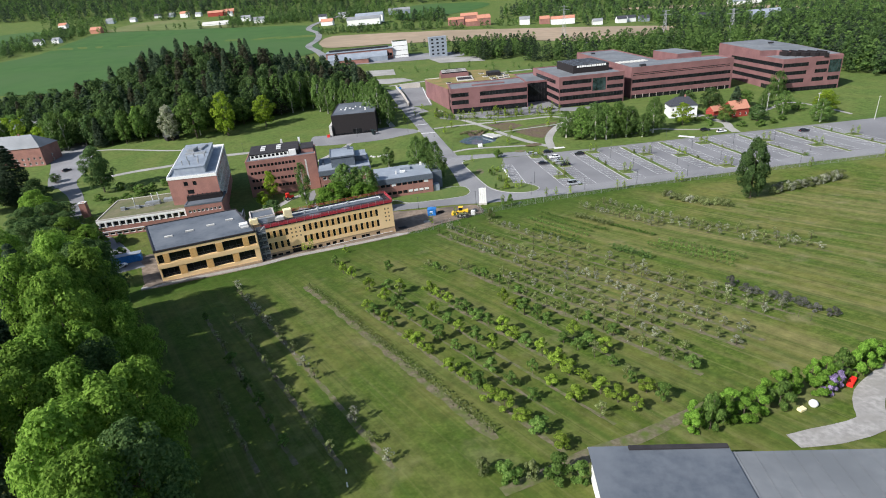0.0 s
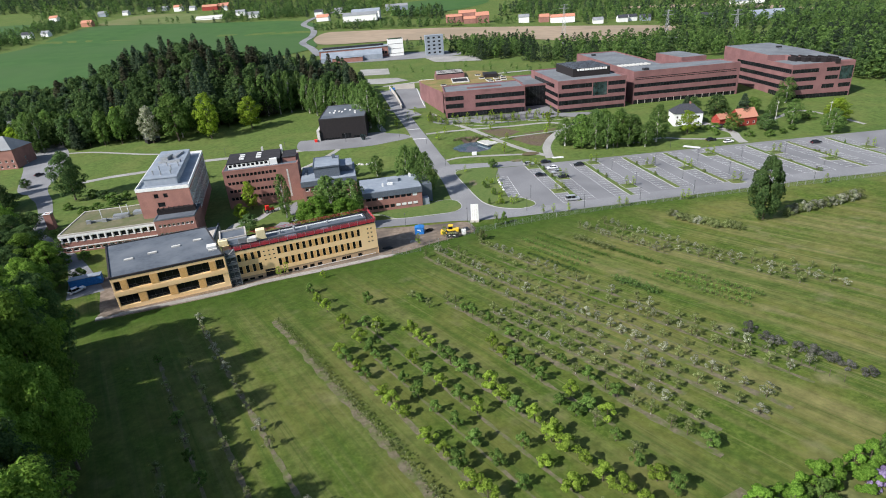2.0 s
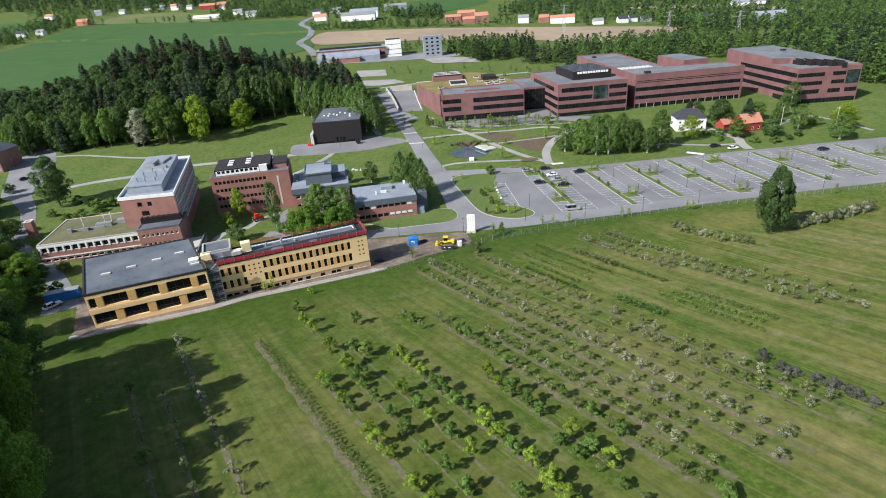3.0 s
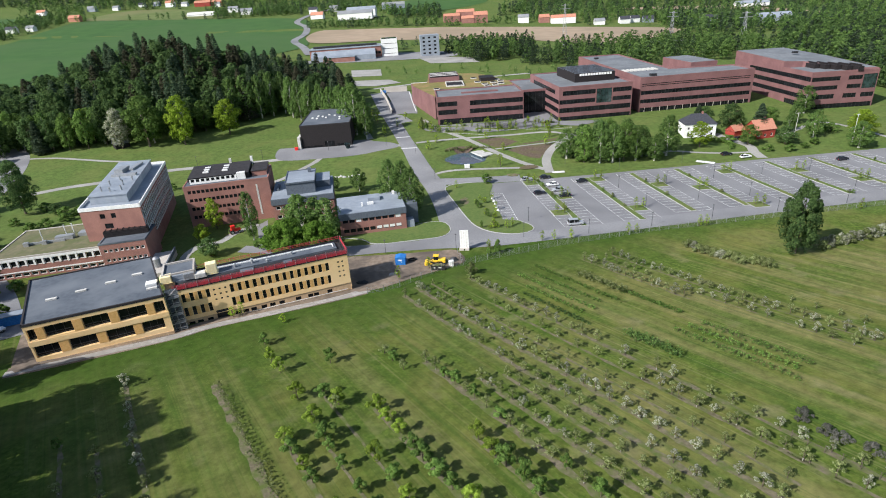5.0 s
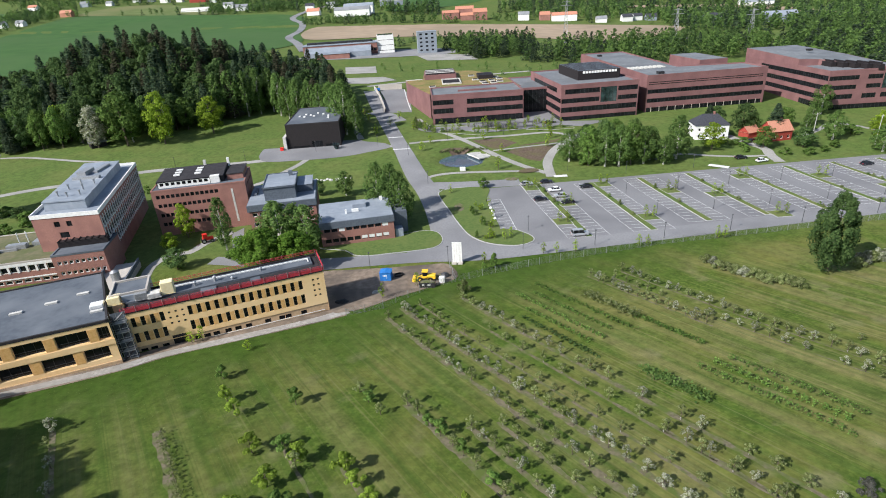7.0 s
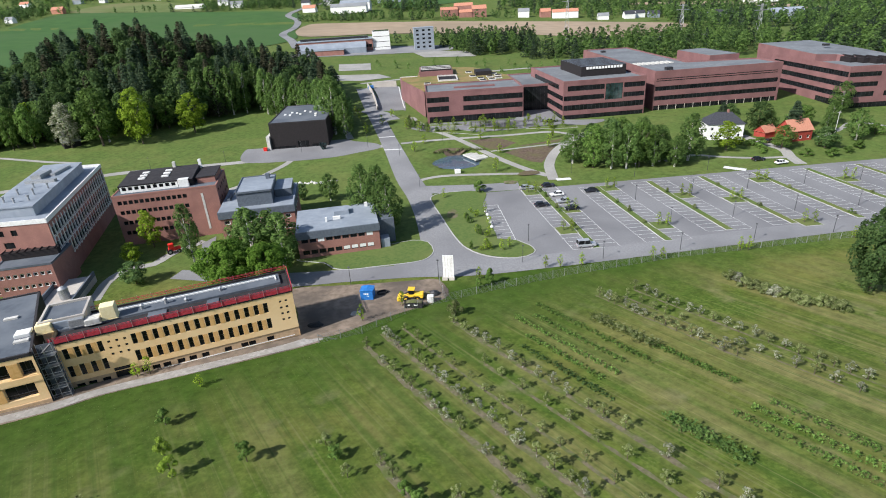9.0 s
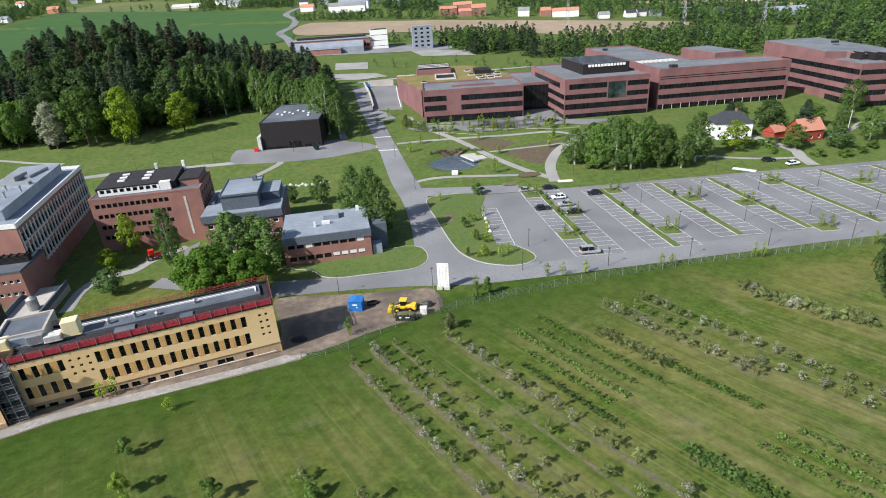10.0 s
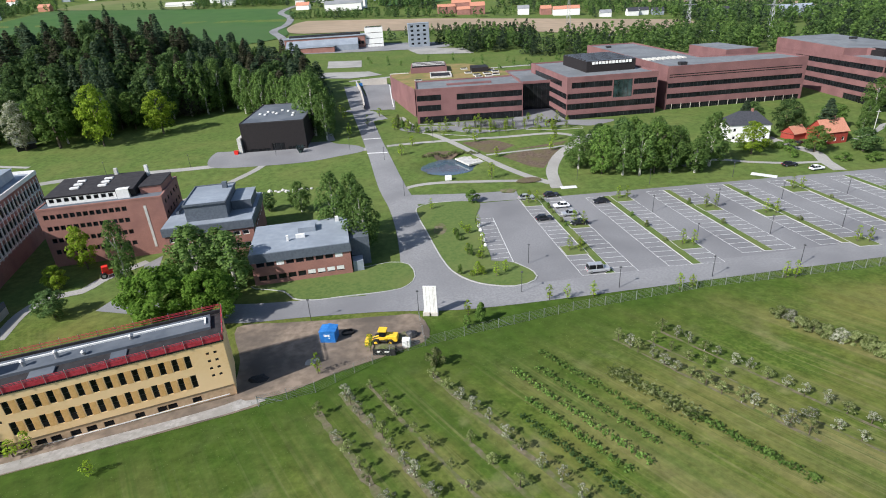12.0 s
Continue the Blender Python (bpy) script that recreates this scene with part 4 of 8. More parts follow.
def stair_core():
    b = thing("stair_core", "pale concrete stair core between the yellow blocks", "building", pose(-54.4, 152.4, 0, 0, 0, 19.8))
    w, d, zt = 7.0, 7.0, 11.6
    for m, ww in zip(sides(w, d), (w, d, w, d)):
        face(b, m, ww, -0.6, zt, [], "concrete")
    flat_roof(b, w, d, zt, "felt", "concrete", 0.4)
    core(b, w, d, -0.6, zt - 1)


stair_core()


def scaffold():
    b = thing("scaffold", "steel scaffold stair tower against the yellow building", "scaffold", pose(-51.2, 145.6, -0.2, 0, 0, 19.8))
    for x in (0, 1.3, 2.6):
        for y in (0, 1.4):
            part("standard", boxes((x - 0.04, y - 0.04, 0, x + 0.04, y + 0.04, 11.2)), "steel", b)
    for k in range(5):
        z = 0.6 + k * 2.1
        part("deck", boxes((0, 0, z, 2.6, 1.4, z + 0.08)), "steel", b)
        part("rail", boxes((0, -0.03, z + 1.0, 2.6, 0.03, z + 1.06), (0, -0.03, z + 0.5, 2.6, 0.03, z + 0.55), (2.57, 0, z + 1.0, 2.63, 1.4, z + 1.06)), "steel", b)
        bm = bmesh.new()
        tube(bm, (0.1, 0.4, z + 0.05), (2.5, 0.4, z + 2.1), 0.16, 4)
        tube(bm, (0, -0.02, z), (1.3, -0.02, z + 2.1), 0.03, 4)
        part("flight", bm, "dark_steel", b)
        part("sheet", boxes((0.1, 1.2, z + 0.1, 2.5, 1.25, z + 1.9)), "felt", b)


scaffold()


# ---- large brown-brick campus ----
def brick_block(name, label, x, y, rz, w, d, z0, zt, front, right=(), left=(), roof_m="campus_roof", glass_front=()):
    b = thing(name, label, "building", pose(x, y, 0, 0, 0, rz))
    s = sides(w, d)
    face(b, s[0], w, z0, zt, list(front) + list(glass_front), "dark_brick", pane=1.9)
    face(b, s[1], d, z0, zt, list(right), "dark_brick", pane=1.9)
    face(b, s[2], w, z0, zt, [], "dark_brick")
    face(b, s[3], d, z0, zt, list(left), "dark_brick", pane=1.9)
    core(b, w, d, z0, zt - 1.2)
    flat_roof(b, w, d, zt, roof_m, "dark_brick", 0.6, 0.5)
    return b


A = brick_block("campus_west_block", "low brown-brick campus block with sedum roof and window bands", 14.0, 333.0, 1.1, 46.2, 26, 2.0, 17.9,
    [(17.5, 12.5, 45.9, 15.0), (17.4, 8.3, 45.9, 10.7), (0.3, 12.8, 10.8, 15.2), (0.4, 8.5, 10.6, 11.0), (1.0, 3.2, 45.9, 6.2)],
    left=[(14, 12.8, 25.7, 15.2), (16, 8.6, 25.7, 11.0), (12, 3.4, 25.6, 6.2)])
part("roof_slot", boxes((14, 10, 17.3, 34, 12, 18.0)), "dark_brick", A)


A2 = thing("campus_rear_wing", "brown-brick rear wing with sedum roof and light wells", "building", Matrix())
REAR = [(63, 358.9), (61, 388), (51, 420), (43, 437), (30, 440), (10.5, 437), (9.5, 405), (-0.8, 404.5), (0.2, 394), (13.3, 346), (13.4, 358.9)]
part("wall", prism(REAR, 2.0, 16.0), "dark_brick", A2)
mx_, my_ = sum(p[0] for p in REAR) / len(REAR), sum(p[1] for p in REAR) / len(REAR)
part("roof", prism([(x + (mx_ - x) * 0.02, y + (my_ - y) * 0.02) for x, y in REAR], 15.9, 16.2), "sedum", A2, "rust and green sedum roof")
part("parapet", boxes((-0.8, 404.2, 15.9, 9.5, 404.8, 16.6)), "stone", A2)
part("light_well", boxes((21.5, 379, 16.1, 31.5, 397, 16.4)), "black_clad", A2, "dark light well")
part("well_rim", boxes((21, 378.4, 16.2, 21.5, 397.6, 17.0), (31.5, 378.4, 16.2, 32, 397.6, 17.0), (21.5, 378.4, 16.2, 31.5, 379, 17.0), (21.5, 397, 16.2, 31.5, 397.6, 17.0)), "stone", A2)
part("north_light", boxes((10.8, 402, 16.2, 30.4, 426, 19.0)), "dark_brick", A2, "brick upstand under the north lights")
for i in range(7):
    part("louvre_panel", boxes((11.6, 403 + i * 3.3, 19.0, 29.6, 404.8 + i * 3.3, 19.7)), "stone" if i % 2 else "black_clad", A2)
part("plant_box", boxes((43, 392, 16.2, 52, 404, 18.4)), "black_clad", A2, "black plant box")
for x, y in ((45, 372), (50, 374), (54, 378), (44.5, 380), (50, 384), (55, 388), (41, 390), (53.5, 396), (15, 372), (18, 366), (40, 408)):
    sk = part("skylight", boxes((x - 1.8, y - 2.2, 16.1, x + 1.8, y + 2.2, 16.7)), "stone", A2)
    part("pane", boxes((x - 1.5, y - 1.9, 16.7, x + 1.5, y + 1.9, 16.8)), "black_clad", sk)
L1 = brick_block("campus_glass_link", "dark glazed link between campus blocks", 61.0, 347.0, 1.1, 14.5, 42, 2.0, 16.4, [(0.3, 2.8, 14.2, 15.2)])
B = brick_block("campus_corner_block", "four-storey brown-brick campus block with black roof box", 76.6, 323.0, 4.4, 39, 57, 2.0, 20.3,
    [(2.0, 15.7, 19.4, 18.0), (28.6, 15.7, 38.6, 17.9), (0.3, 11.4, 19.4, 13.6), (28.6, 11.4, 38.6, 13.5), (0.3, 7.0, 38.6, 9.5), (0.4, 2.6, 38.6, 5.0)],
    left=[(8, 15.7, 50, 18.0), (8, 11.4, 56.6, 13.6), (8, 7.0, 56.7, 9.5), (8, 2.8, 56.6, 5.0)], glass_front=[(19.9, 10.8, 28.1, 18.0, "pond_glass")])
part("roof_box", boxes((13, 14, 19.6, 35, 46, 24.2)), "black_clad", B, "black louvred plant box")
for i in range(15):
    part("louvre", boxes((13.2, 15 + i * 2, 24.2, 34.8, 16.1 + i * 2, 24.55)), "black_felt" if i % 2 else "slate_clad", B)
[part("roof_window", boxes((15.4 + i * 1.5, 13.7, 22.9, 16.5 + i * 1.5, 13.996, 24.0)), "white", B) for i in range(12)]
Mb = thing("campus_long_block", "long brown-brick campus wing with window bands", "building", pose(121.0, 329.8, 0, 0, 0, 4.6))
face(Mb, Matrix(), 63, 2.0, 21.2, [(0.9, 16.5, 61.0, 16.9), (0.9, 17.4, 61.0, 17.8), (0.6, 12.2, 61.8, 14.2), (0.6, 7.8, 61.9, 9.8), (0.6, 2.6, 61.9, 5.4)], "dark_brick", pane=1.9)
LONG = [(0.0, 0.3), (63, 0.3), (63, 20), (29, 26), (35, 112), (7, 115)]
part("wall", prism(LONG, 2.0, 20.4), "dark_brick", Mb)
part("roof", prism([(x + (25 - x) * 0.015, y + (45 - y) * 0.006) for x, y in LONG], 20.3, 20.62), "campus_roof", Mb, "grey felt roof")
part("parapet", ring_wall([(0.0, 0.004), (63, 0.004), (63, 20), (29, 26), (35, 112), (7, 115)], 20.3, 21.22, 0.5), "dark_brick", Mb)
for i in range(14):
    part("column", boxes((3.0 + i * 4.3, -0.3, 1.6, 3.18 + i * 4.3, -0.12, 5.6)), "concrete", Mb, "slim pale column")
for i in range(8):
    part("skylight", boxes((4 + i * 2.5, 27, 20.6, 5.2 + i * 2.5, 34, 21.2)), "stone", Mb, "pale roof light")
part("roof_hatch", boxes((8, 5, 20.6, 11, 7.6, 21.9)), "frame", Mb)
part("roof_hatch", boxes((12, 96, 20.6, 14.4, 98.5, 21.7)), "frame", Mb)
part("plant_room", boxes((42, 27, 2, 58, 60, 23)), "dark_brick", Mb, "brick plant tower behind the wing")
part("plant_roof", boxes((42.4, 27.4, 23, 57.6, 59.6, 23.15)), "campus_roof", Mb)
R = brick_block("campus_east_block", "four-storey brown-brick campus block with dark window bands", 199.2, 311.5, -1.2, 33, 75, 1.8, 20.6,
    [(0.4, 16.0, 14.4, 18.0), (18.4, 16.0, 25.4, 18.0), (25.8, 11.4, 32.7, 18.3, "pond_glass"), (0.4, 11.7, 13.8, 13.7), (18.4, 11.8, 25.2, 13.8), (0.4, 7.3, 13.0, 9.5), (17.4, 7.3, 24.0, 9.5), (26.2, 7.3, 32.6, 9.5), (0.4, 2.0, 32.6, 4.8)],
    left=[(17.5, 16.0, 74.6, 18.2), (17.5, 11.6, 74.6, 13.8), (20, 7.2, 74.6, 9.4), (56, 2.2, 74.6, 5.6)])
HIGH = [(-0.1, 24.6, 23.4), (9.5, 24.0, 22.9), (24.5, 3.2, 21.0), (33.1, 1.0, 20.9), (33.1, 40, 22.8), (28.5, 75.1, 24.6), (-0.1, 75.1, 24.6)]
bm = prism([p[:2] for p in HIGH], 20.0, 24.0)
for v in bm.verts:
    if v.co.z > 22:
        v.co.z = min(HIGH, key=lambda p: (p[0] - v.co.x) ** 2 + (p[1] - v.co.y) ** 2)[2]
part("roof_step", bm, "dark_brick", R, "higher sloping rear part of the block")
bm = prism([(x + (16 - x) * 0.03, y + (40 - y) * 0.015) for x, y, z in HIGH], 20.2, 24.0)
for v in bm.verts:
    if v.co.z > 22:
        v.co.z = min(HIGH, key=lambda p: (p[0] - v.co.x) ** 2 + (p[1] - v.co.y) ** 2)[2] + 0.08
part("step_roof", bm, "campus_roof", R, "grey sloping roof")
part("roof_hatch", boxes((16, 44, 24.7, 18.6, 46, 25.7)), "frame", R)
for i in range(5):
    bm = boxes((10.4 + i * 2.9, 15.5 - i * 4.0, 20.0, 12.9 + i * 2.9, 24.5 - i * 3.9, 23.0))
    bmesh.ops.bevel(bm, geom=[e for e in bm.edges if e.verts[0].co.z > 22.9 and e.verts[1].co.z > 22.9], offset=0.8, segments=2, affect="EDGES")
    part("plant_hood", bm, "black_clad", R, "dark curved plant hood")

# ---- black hall ----
bh = thing("black_hall", "black clad hall with flat grey roof", "building", pose(-53.8, 305.4, 0, 0, 0, 2.2))
for m, ww, hl in zip(sides(24.4, 42), (24.4, 42, 24.4, 42), ([(11, 2.4, 16, 5.2), (0.6, 2.3, 10.2, 3.4), (17, 2.3, 23.6, 3.6)], [], [], [])):
    face(bh, m, ww, 1.6, 13.5, hl, "black_clad", pane=1.6)
core(bh, 24.4, 42, 1.6, 12.4)
flat_roof(bh, 24.4, 42, 13.5, "felt", "black_felt", 0.2)
for i, (x, y) in enumerate(((4, 18), (6.5, 16), (9, 20), (11, 17), (12, 24), (15, 21), (18, 16), (18.5, 11), (6.5, 22))):
    part("roof_light", boxes((x - 0.45, y - 0.7, 13.3, x + 0.45, y + 0.7, 13.75)), "white", bh, "small white roof light")
part("roof_vent", boxes((20, 30, 13.2, 21, 31, 14.6)), "frame", bh)
part("roof_pipe", boxes((16, 37, 13.3, 23, 37.3, 13.6)), "white", bh)
part("ramp_wall", boxes((-1.8, -1, 1.6, -0.4, 18, 8.0)), "stone", bh, "pale retaining wall")

# ---- red brick office with blue-grey roof storey ----
of = thing("office_block", "red brick office block with set-back grey metal top storey", "building", pose(-96.4, 194.6, 0, 0, 0, 4.0))
W, D = 17.6, 52.4
PLAN, WALLS = skewed(W, D, 11.5)
rows_z = [(3.0, 5.2), (6.6, 8.8), (10.2, 12.6)]
long_side = [(1.0 + i * 2.2, a, 2.9 + i * 2.2, c) for i in range(23) for a, c in rows_z]
face(of, WALLS[0], W, -2.2, 14.3, [(5.4, 11.6, 6.9, 13.1), (8.6, 11.6, 10.0, 13.1), (6.0, 8.4, 8.4, 10.0)], "brick")
face(of, WALLS[1], D, -2.2, 14.3, long_side, "brick", frame_m="white")
face(of, WALLS[2], W, -2.2, 14.3, [], "brick")
face(of, WALLS[3], D, -2.2, 14.3, [(1.2 + i * 2.2, a, 2.6 + i * 2.2, c) for i in range(23) for a, c in rows_z[2:]], "slate_clad", frame_m="white")
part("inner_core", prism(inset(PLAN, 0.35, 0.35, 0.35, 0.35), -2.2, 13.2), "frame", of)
part("fascia", ring_wall(inset(PLAN, -0.15, -0.15, -0.15, -0.15), 14.3, 15.4, 0.32), "white", of, "white roof fascia")
part("roof", prism(inset(PLAN, 0.1, 0.1, 0.1, 0.1), 14.0, 14.6), "grey_roof", of)
for a, c in rows_z:
    part("sill_band", boxes((0.6, -0.12, a - 0.22, D - 0.6, -0.004, a - 0.04)), "white", of).matrix_basis = WALLS[1]
for i in range(24):
    part("pier", boxes((0.48 + i * 2.2, -0.16, 2.4, 0.82 + i * 2.2, -0.004, 13.6)), "white", of, "white vertical fin").matrix_basis = WALLS[1]
part("top_storey", prism(inset(PLAN, 2.2, 4.2, 5.4, 4.0), 14.6, 17.0), "grey_roof", of, "grey metal plant storey")
part("top_roof", prism(inset(PLAN, 2.0, 4.0, 5.2, 3.8), 17.0, 17.3), "grey_roof", of)
for i, (x, y, s) in enumerate(((3.0, 10, 1.2), (6, 9, 1.0), (9.0, 10, 1.1), (3, 16, 1.3), (7.5, 15, 1.4), (8.4, 20, 1.2), (3.6, 22, 1.0))):
    bm = bmesh.new()
    cyl(bm, x, y, 17.25, 17.3 + s, 0.22, seg=8)
    cyl(bm, x, y, 17.3 + s, 17.65 + s, 0.34, seg=8)
    part("flue", bm, "steel", of)
part("duct", boxes((-1.0, 26, 17.3, 7, 27.4, 18.1), (-1.5, 30, 17.3, 1.2, 36, 18.6), (2, 33, 17.3, 3.4, 42, 18.0)), "steel", of, "roof ducts")

# ---- low brick wing with green roof, in front of the office ----
lb = thing("low_brick_wing", "long low brick wing with white window band and mossy flat roof", "building", pose(-120.2, 184.4, 0, 0, 0, 10.5))
face(lb, Matrix(), 31, -2.0, 4.6, [(0.8 + i * 2.25, 2.0, 2.6 + i * 2.25, 3.7) for i in range(13)] + [(0.8 + i * 2.25, -1.2, 2.6 + i * 2.25, -0.2) for i in range(13)], "brick", frame_m="white")
for m, ww in zip(sides(31, 24)[1:], (24, 31, 24)):
    face(lb, m, ww, -2.0, 4.6, [], "brick")
core(lb, 31, 24, -2, 3.6)
part("white_band", boxes((-0.1, -0.12, 3.75, 31.1, -0.005, 4.5), (-0.1, -0.12, 0.1, 31.1, -0.005, 0.45)), "white", lb, "white painted band")
for i in range(14):
    part("white_pier", boxes((0.2 + i * 2.25, -0.1, 1.9, 0.75 + i * 2.25, -0.006, 3.75)), "white", lb)
flat_roof(lb, 31, 24, 4.95, "moss_roof", "concrete", 0.2)
part("roof_duct", boxes((6, 9.5, 4.75, 17, 10.1, 5.4), (14, 10.5, 4.75, 19, 12.5, 6.0), (20, 12, 4.75, 26, 15, 5.8), (6, 8.4, 4.75, 7.4, 9.4, 6.0), (11, 8.4, 4.75, 12.4, 9.4, 5.9)), "steel", lb, "grey ventilation ducts")
for x, y in ((9.5, 13), (15.5, 15), (17.6, 15.5), (24, 18)):
    bm = bmesh.new()
    cyl(bm, x, y, 4.7, 8.2, 0.14, seg=8)
    part("mast", bm, "white", lb)
lk = thing("brick_link", "two-storey brick link with pergola roof terrace", "building", pose(-89.4, 187.2, 0, 0, 0, 10.5))
face(lk, Matrix(), 12.8, -2.0, 6.4, [(1 + i * 1.45, 3.6, 2.0 + i * 1.45, 4.6) for i in range(8)] + [(1 + i * 1.45, 0.6, 2.0 + i * 1.45, 1.6) for i in range(8)], "brick", frame_m="white")
for m, ww in zip(sides(12.8, 12)[1:], (12, 12.8, 12)):
    face(lk, m, ww, -2.0, 6.4, [], "brick")
flat_roof(lk, 12.8, 12, 6.6, "felt", "felt", 0.2)
core(lk, 12.8, 12, -2, 5.6)
bm = boxes((0.2, 5.2, 6.5, 12.6, 6.8, 8.2))
for i in range(8):
    box(bm, 0.4 + i * 1.65, 4.6, 8.2, 0.6 + i * 1.65, 7.4, 8.4)
part("pergola", bm, "black_clad", lk, "dark roof pergola")
ch = thing("brick_chimney", "square red brick chimney with pale rim", "chimney", pose(-142.0, 210.5, -2.0, 0, 0, 10))
part("shaft", boxes((0, 0, 0, 2.4, 2.4, 6.0)), "brick", ch)
part("rim", boxes((-0.12, -0.12, 6.0, 2.52, 0.25, 6.25), (-0.12, 2.15, 6.0, 2.52, 2.52, 6.25), (-0.12, 0.25, 6.0, 0.25, 2.15, 6.25), (2.15, 0.25, 6.0, 2.52, 2.15, 6.25)), "white", ch)
rp = thing("loading_ramp", "grey concrete loading ramp with parapet walls", "ramp", pose(-76.2, 178.0, -1.9, 0, 0, 12))
part("deck", boxes((0, 0, 0, 8, 16, 1.6)), "concrete", rp)
part("parapet", boxes((0, 0, 1.6, 0.4, 16, 2.8), (7.6, 0, 1.6, 8, 16, 2.8)), "slate_clad", rp)
bm = bmesh.new()
cyl(bm, 5, 5, 1.6, 4.2, 1.1, seg=14)
cyl(bm, 5, 5, 4.2, 4.7, 1.1, 0.4, seg=14)
part("tank", bm, "steel", rp, "dull steel tank")

# ---- four-storey brick block behind ----
bk = thing("brick_block", "four-storey red brick block with dark roof and white dormer band", "building", pose(-75.2, 217.5, 0, 0, 0, 10.5))
W, D = 28.0, 17.0
wins = [(1.2 + i * 1.44, z, 2.3 + i * 1.44, z + 1.15) for i in range(13) for z in (10.2, 7.3, 4.2, 1.2)]
face(bk, Matrix(), W, -2.2, 12.8, wins, "brick")
face(bk, sides(W, D)[1], D, -2.2, 12.8, [(2 + i * 3.0, z, 3.2 + i * 3.0, z + 1.2) for i in range(5) for z in (10.2, 7.2, 4.2)], "brick")
for m, ww in zip(sides(W, D)[2:], (W, D)):
    face(bk, m, ww, -2.2, 12.8, [], "brick")
core(bk, W, D, -2.2, 11.8)
flat_roof(bk, W, D, 13.0, "felt", "brick", 0.15)
face(bk, pose(2.0, 2.4, 0), 15.4, 12.8, 15.0, [(0.5 + i * 1.65, 13.5, 1.6 + i * 1.65, 14.5) for i in range(9)], "white")
bm = bmesh.new()
vs = [bm.verts.new(v) for v in ((1.6, 2.2, 15.0), (21.6, 2.2, 15.0), (21.6, 15.6, 15.8), (1.6, 15.6, 15.8), (1.6, 3.2, 12.9), (21.6, 3.2, 12.9), (21.6, 15.6, 12.9), (1.6, 15.6, 12.9))]
for f in ((0, 1, 2, 3), (1, 0, 4, 5), (2, 1, 5, 6), (3, 2, 6, 7), (0, 3, 7, 4)):
    bm.faces.new([vs[i] for i in f])
part("upper_roof", bm, "black_felt", bk, "dark sloping roof")
for i in range(2):
    for j in range(3):
        part("skylight", boxes((6 + i * 6.4, 6.4 + j * 2.6, 15.1 + j * 0.12, 7.9 + i * 6.4, 7.5 + j * 2.6, 15.6 + j * 0.12)), "white", bk)
part("stair_tower", boxes((22.4, 4.0, 12.8, 27.4, 15, 14.6)), "brick", bk)
part("tower_roof", boxes((22.2, 3.8, 14.6, 27.6, 15.2, 14.8)), "black_felt", bk)
part("wall_strip", boxes((23.4, -0.06, 0.0, 24.0, -0.004, 11.0)), "stone", bk)
part("white_box", boxes((17.6, 2.1, 12.8, 20.4, 4.4, 15.1)), "white", bk)
for x in (14, 21.4):
    part("chimney", boxes((x, 14.6, 14.6, x + 0.8, 15.4, 17.4)), "white" if x > 20 else "stone", bk)

# ---- blue-grey pavilion and low office ----
pv = thing("grey_pavilion", "brick building with blue-grey metal upper storey", "building", pose(-45.6, 214.6, 0, 0, 0, 9))
W, D = 20.5, 20.5
face(pv, Matrix(), W, -2.1, 5.2, [(1 + i * 2.1, 3.4, 2.6 + i * 2.1, 4.6) for i in range(9)] + [(1 + i * 2.1, 0.2, 2.6 + i * 2.1, 1.5) for i in range(9)], "brick", frame_m="white")
face(pv, sides(W, D)[1], D, -2.1, 5.2, [(2 + i * 3.4, 3.2, 4.2 + i * 3.4, 4.6) for i in range(5)], "brick", frame_m="white")
for m, ww in zip(sides(W, D)[2:], (W, D)):
    face(pv, m, ww, -2.1, 5.2, [], "brick")
core(pv, W, D, -2.1, 4.6)
part("eaves_band", boxes((-0.3, -0.3, 5.2, W + 0.3, D + 0.3, 7.2)), "slate_clad", pv, "blue-grey eaves cladding")
part("roof", boxes((-0.1, -0.1, 7.2, W + 0.1, D + 0.1, 7.35)), "grey_roof", pv)
part("upper_storey", boxes((5.2, 2.6, 7.3, 14.8, 17.6, 11.2)), "slate_clad", pv, "blue-grey upper storey")
part("upper_roof", boxes((5.0, 2.4, 11.2, 15.0, 17.8, 11.45)), "grey_roof", pv)
part("roof_rim", ring_wall([(4.9, 2.3), (15.1, 2.3), (15.1, 17.9), (4.9, 17.9)], 11.2, 11.7, 0.25), "slate_clad", pv)
part("vent_box", boxes((12.4, 14, 11.45, 13.6, 15.2, 13.0)), "slate_clad", pv)
part("vent_box", boxes((1.2, 9, 7.35, 2.0, 15, 8.1)), "slate_clad", pv)
part("side_box", boxes((15.0, 8, 7.3, 19.8, 18, 9.6)), "slate_clad", pv)
part("side_roof", boxes((14.96, 7.9, 9.6, 19.9, 18.1, 9.75)), "grey_roof", pv)
lo = thing("low_office", "low red brick office with blue-grey eaves and flat roof", "building", pose(-21.2, 200.0, 0, 0, 0, 9.5))
W, D = 21.2, 16.4
face(lo, Matrix(), W, -2.3, 3.5, [(1.0 + i * 2.1, 2.4, 2.7 + i * 2.1, 3.45) for i in range(9)] + [(1.0 + i * 2.1, -0.9, 2.7 + i * 2.1, 0.3) for i in range(9)], "brick", frame_m="frame")
for m, ww in zip(sides(W, D)[1:], (D, W, D)):
    face(lo, m, ww, -2.3, 3.5, [], "brick")
core(lo, W, D, -2.3, 3.2)
part("eaves_band", boxes((-0.25, -0.25, 3.5, W + 0.25, D + 0.25, 5.5)), "slate_clad", lo, "blue-grey eaves cladding")
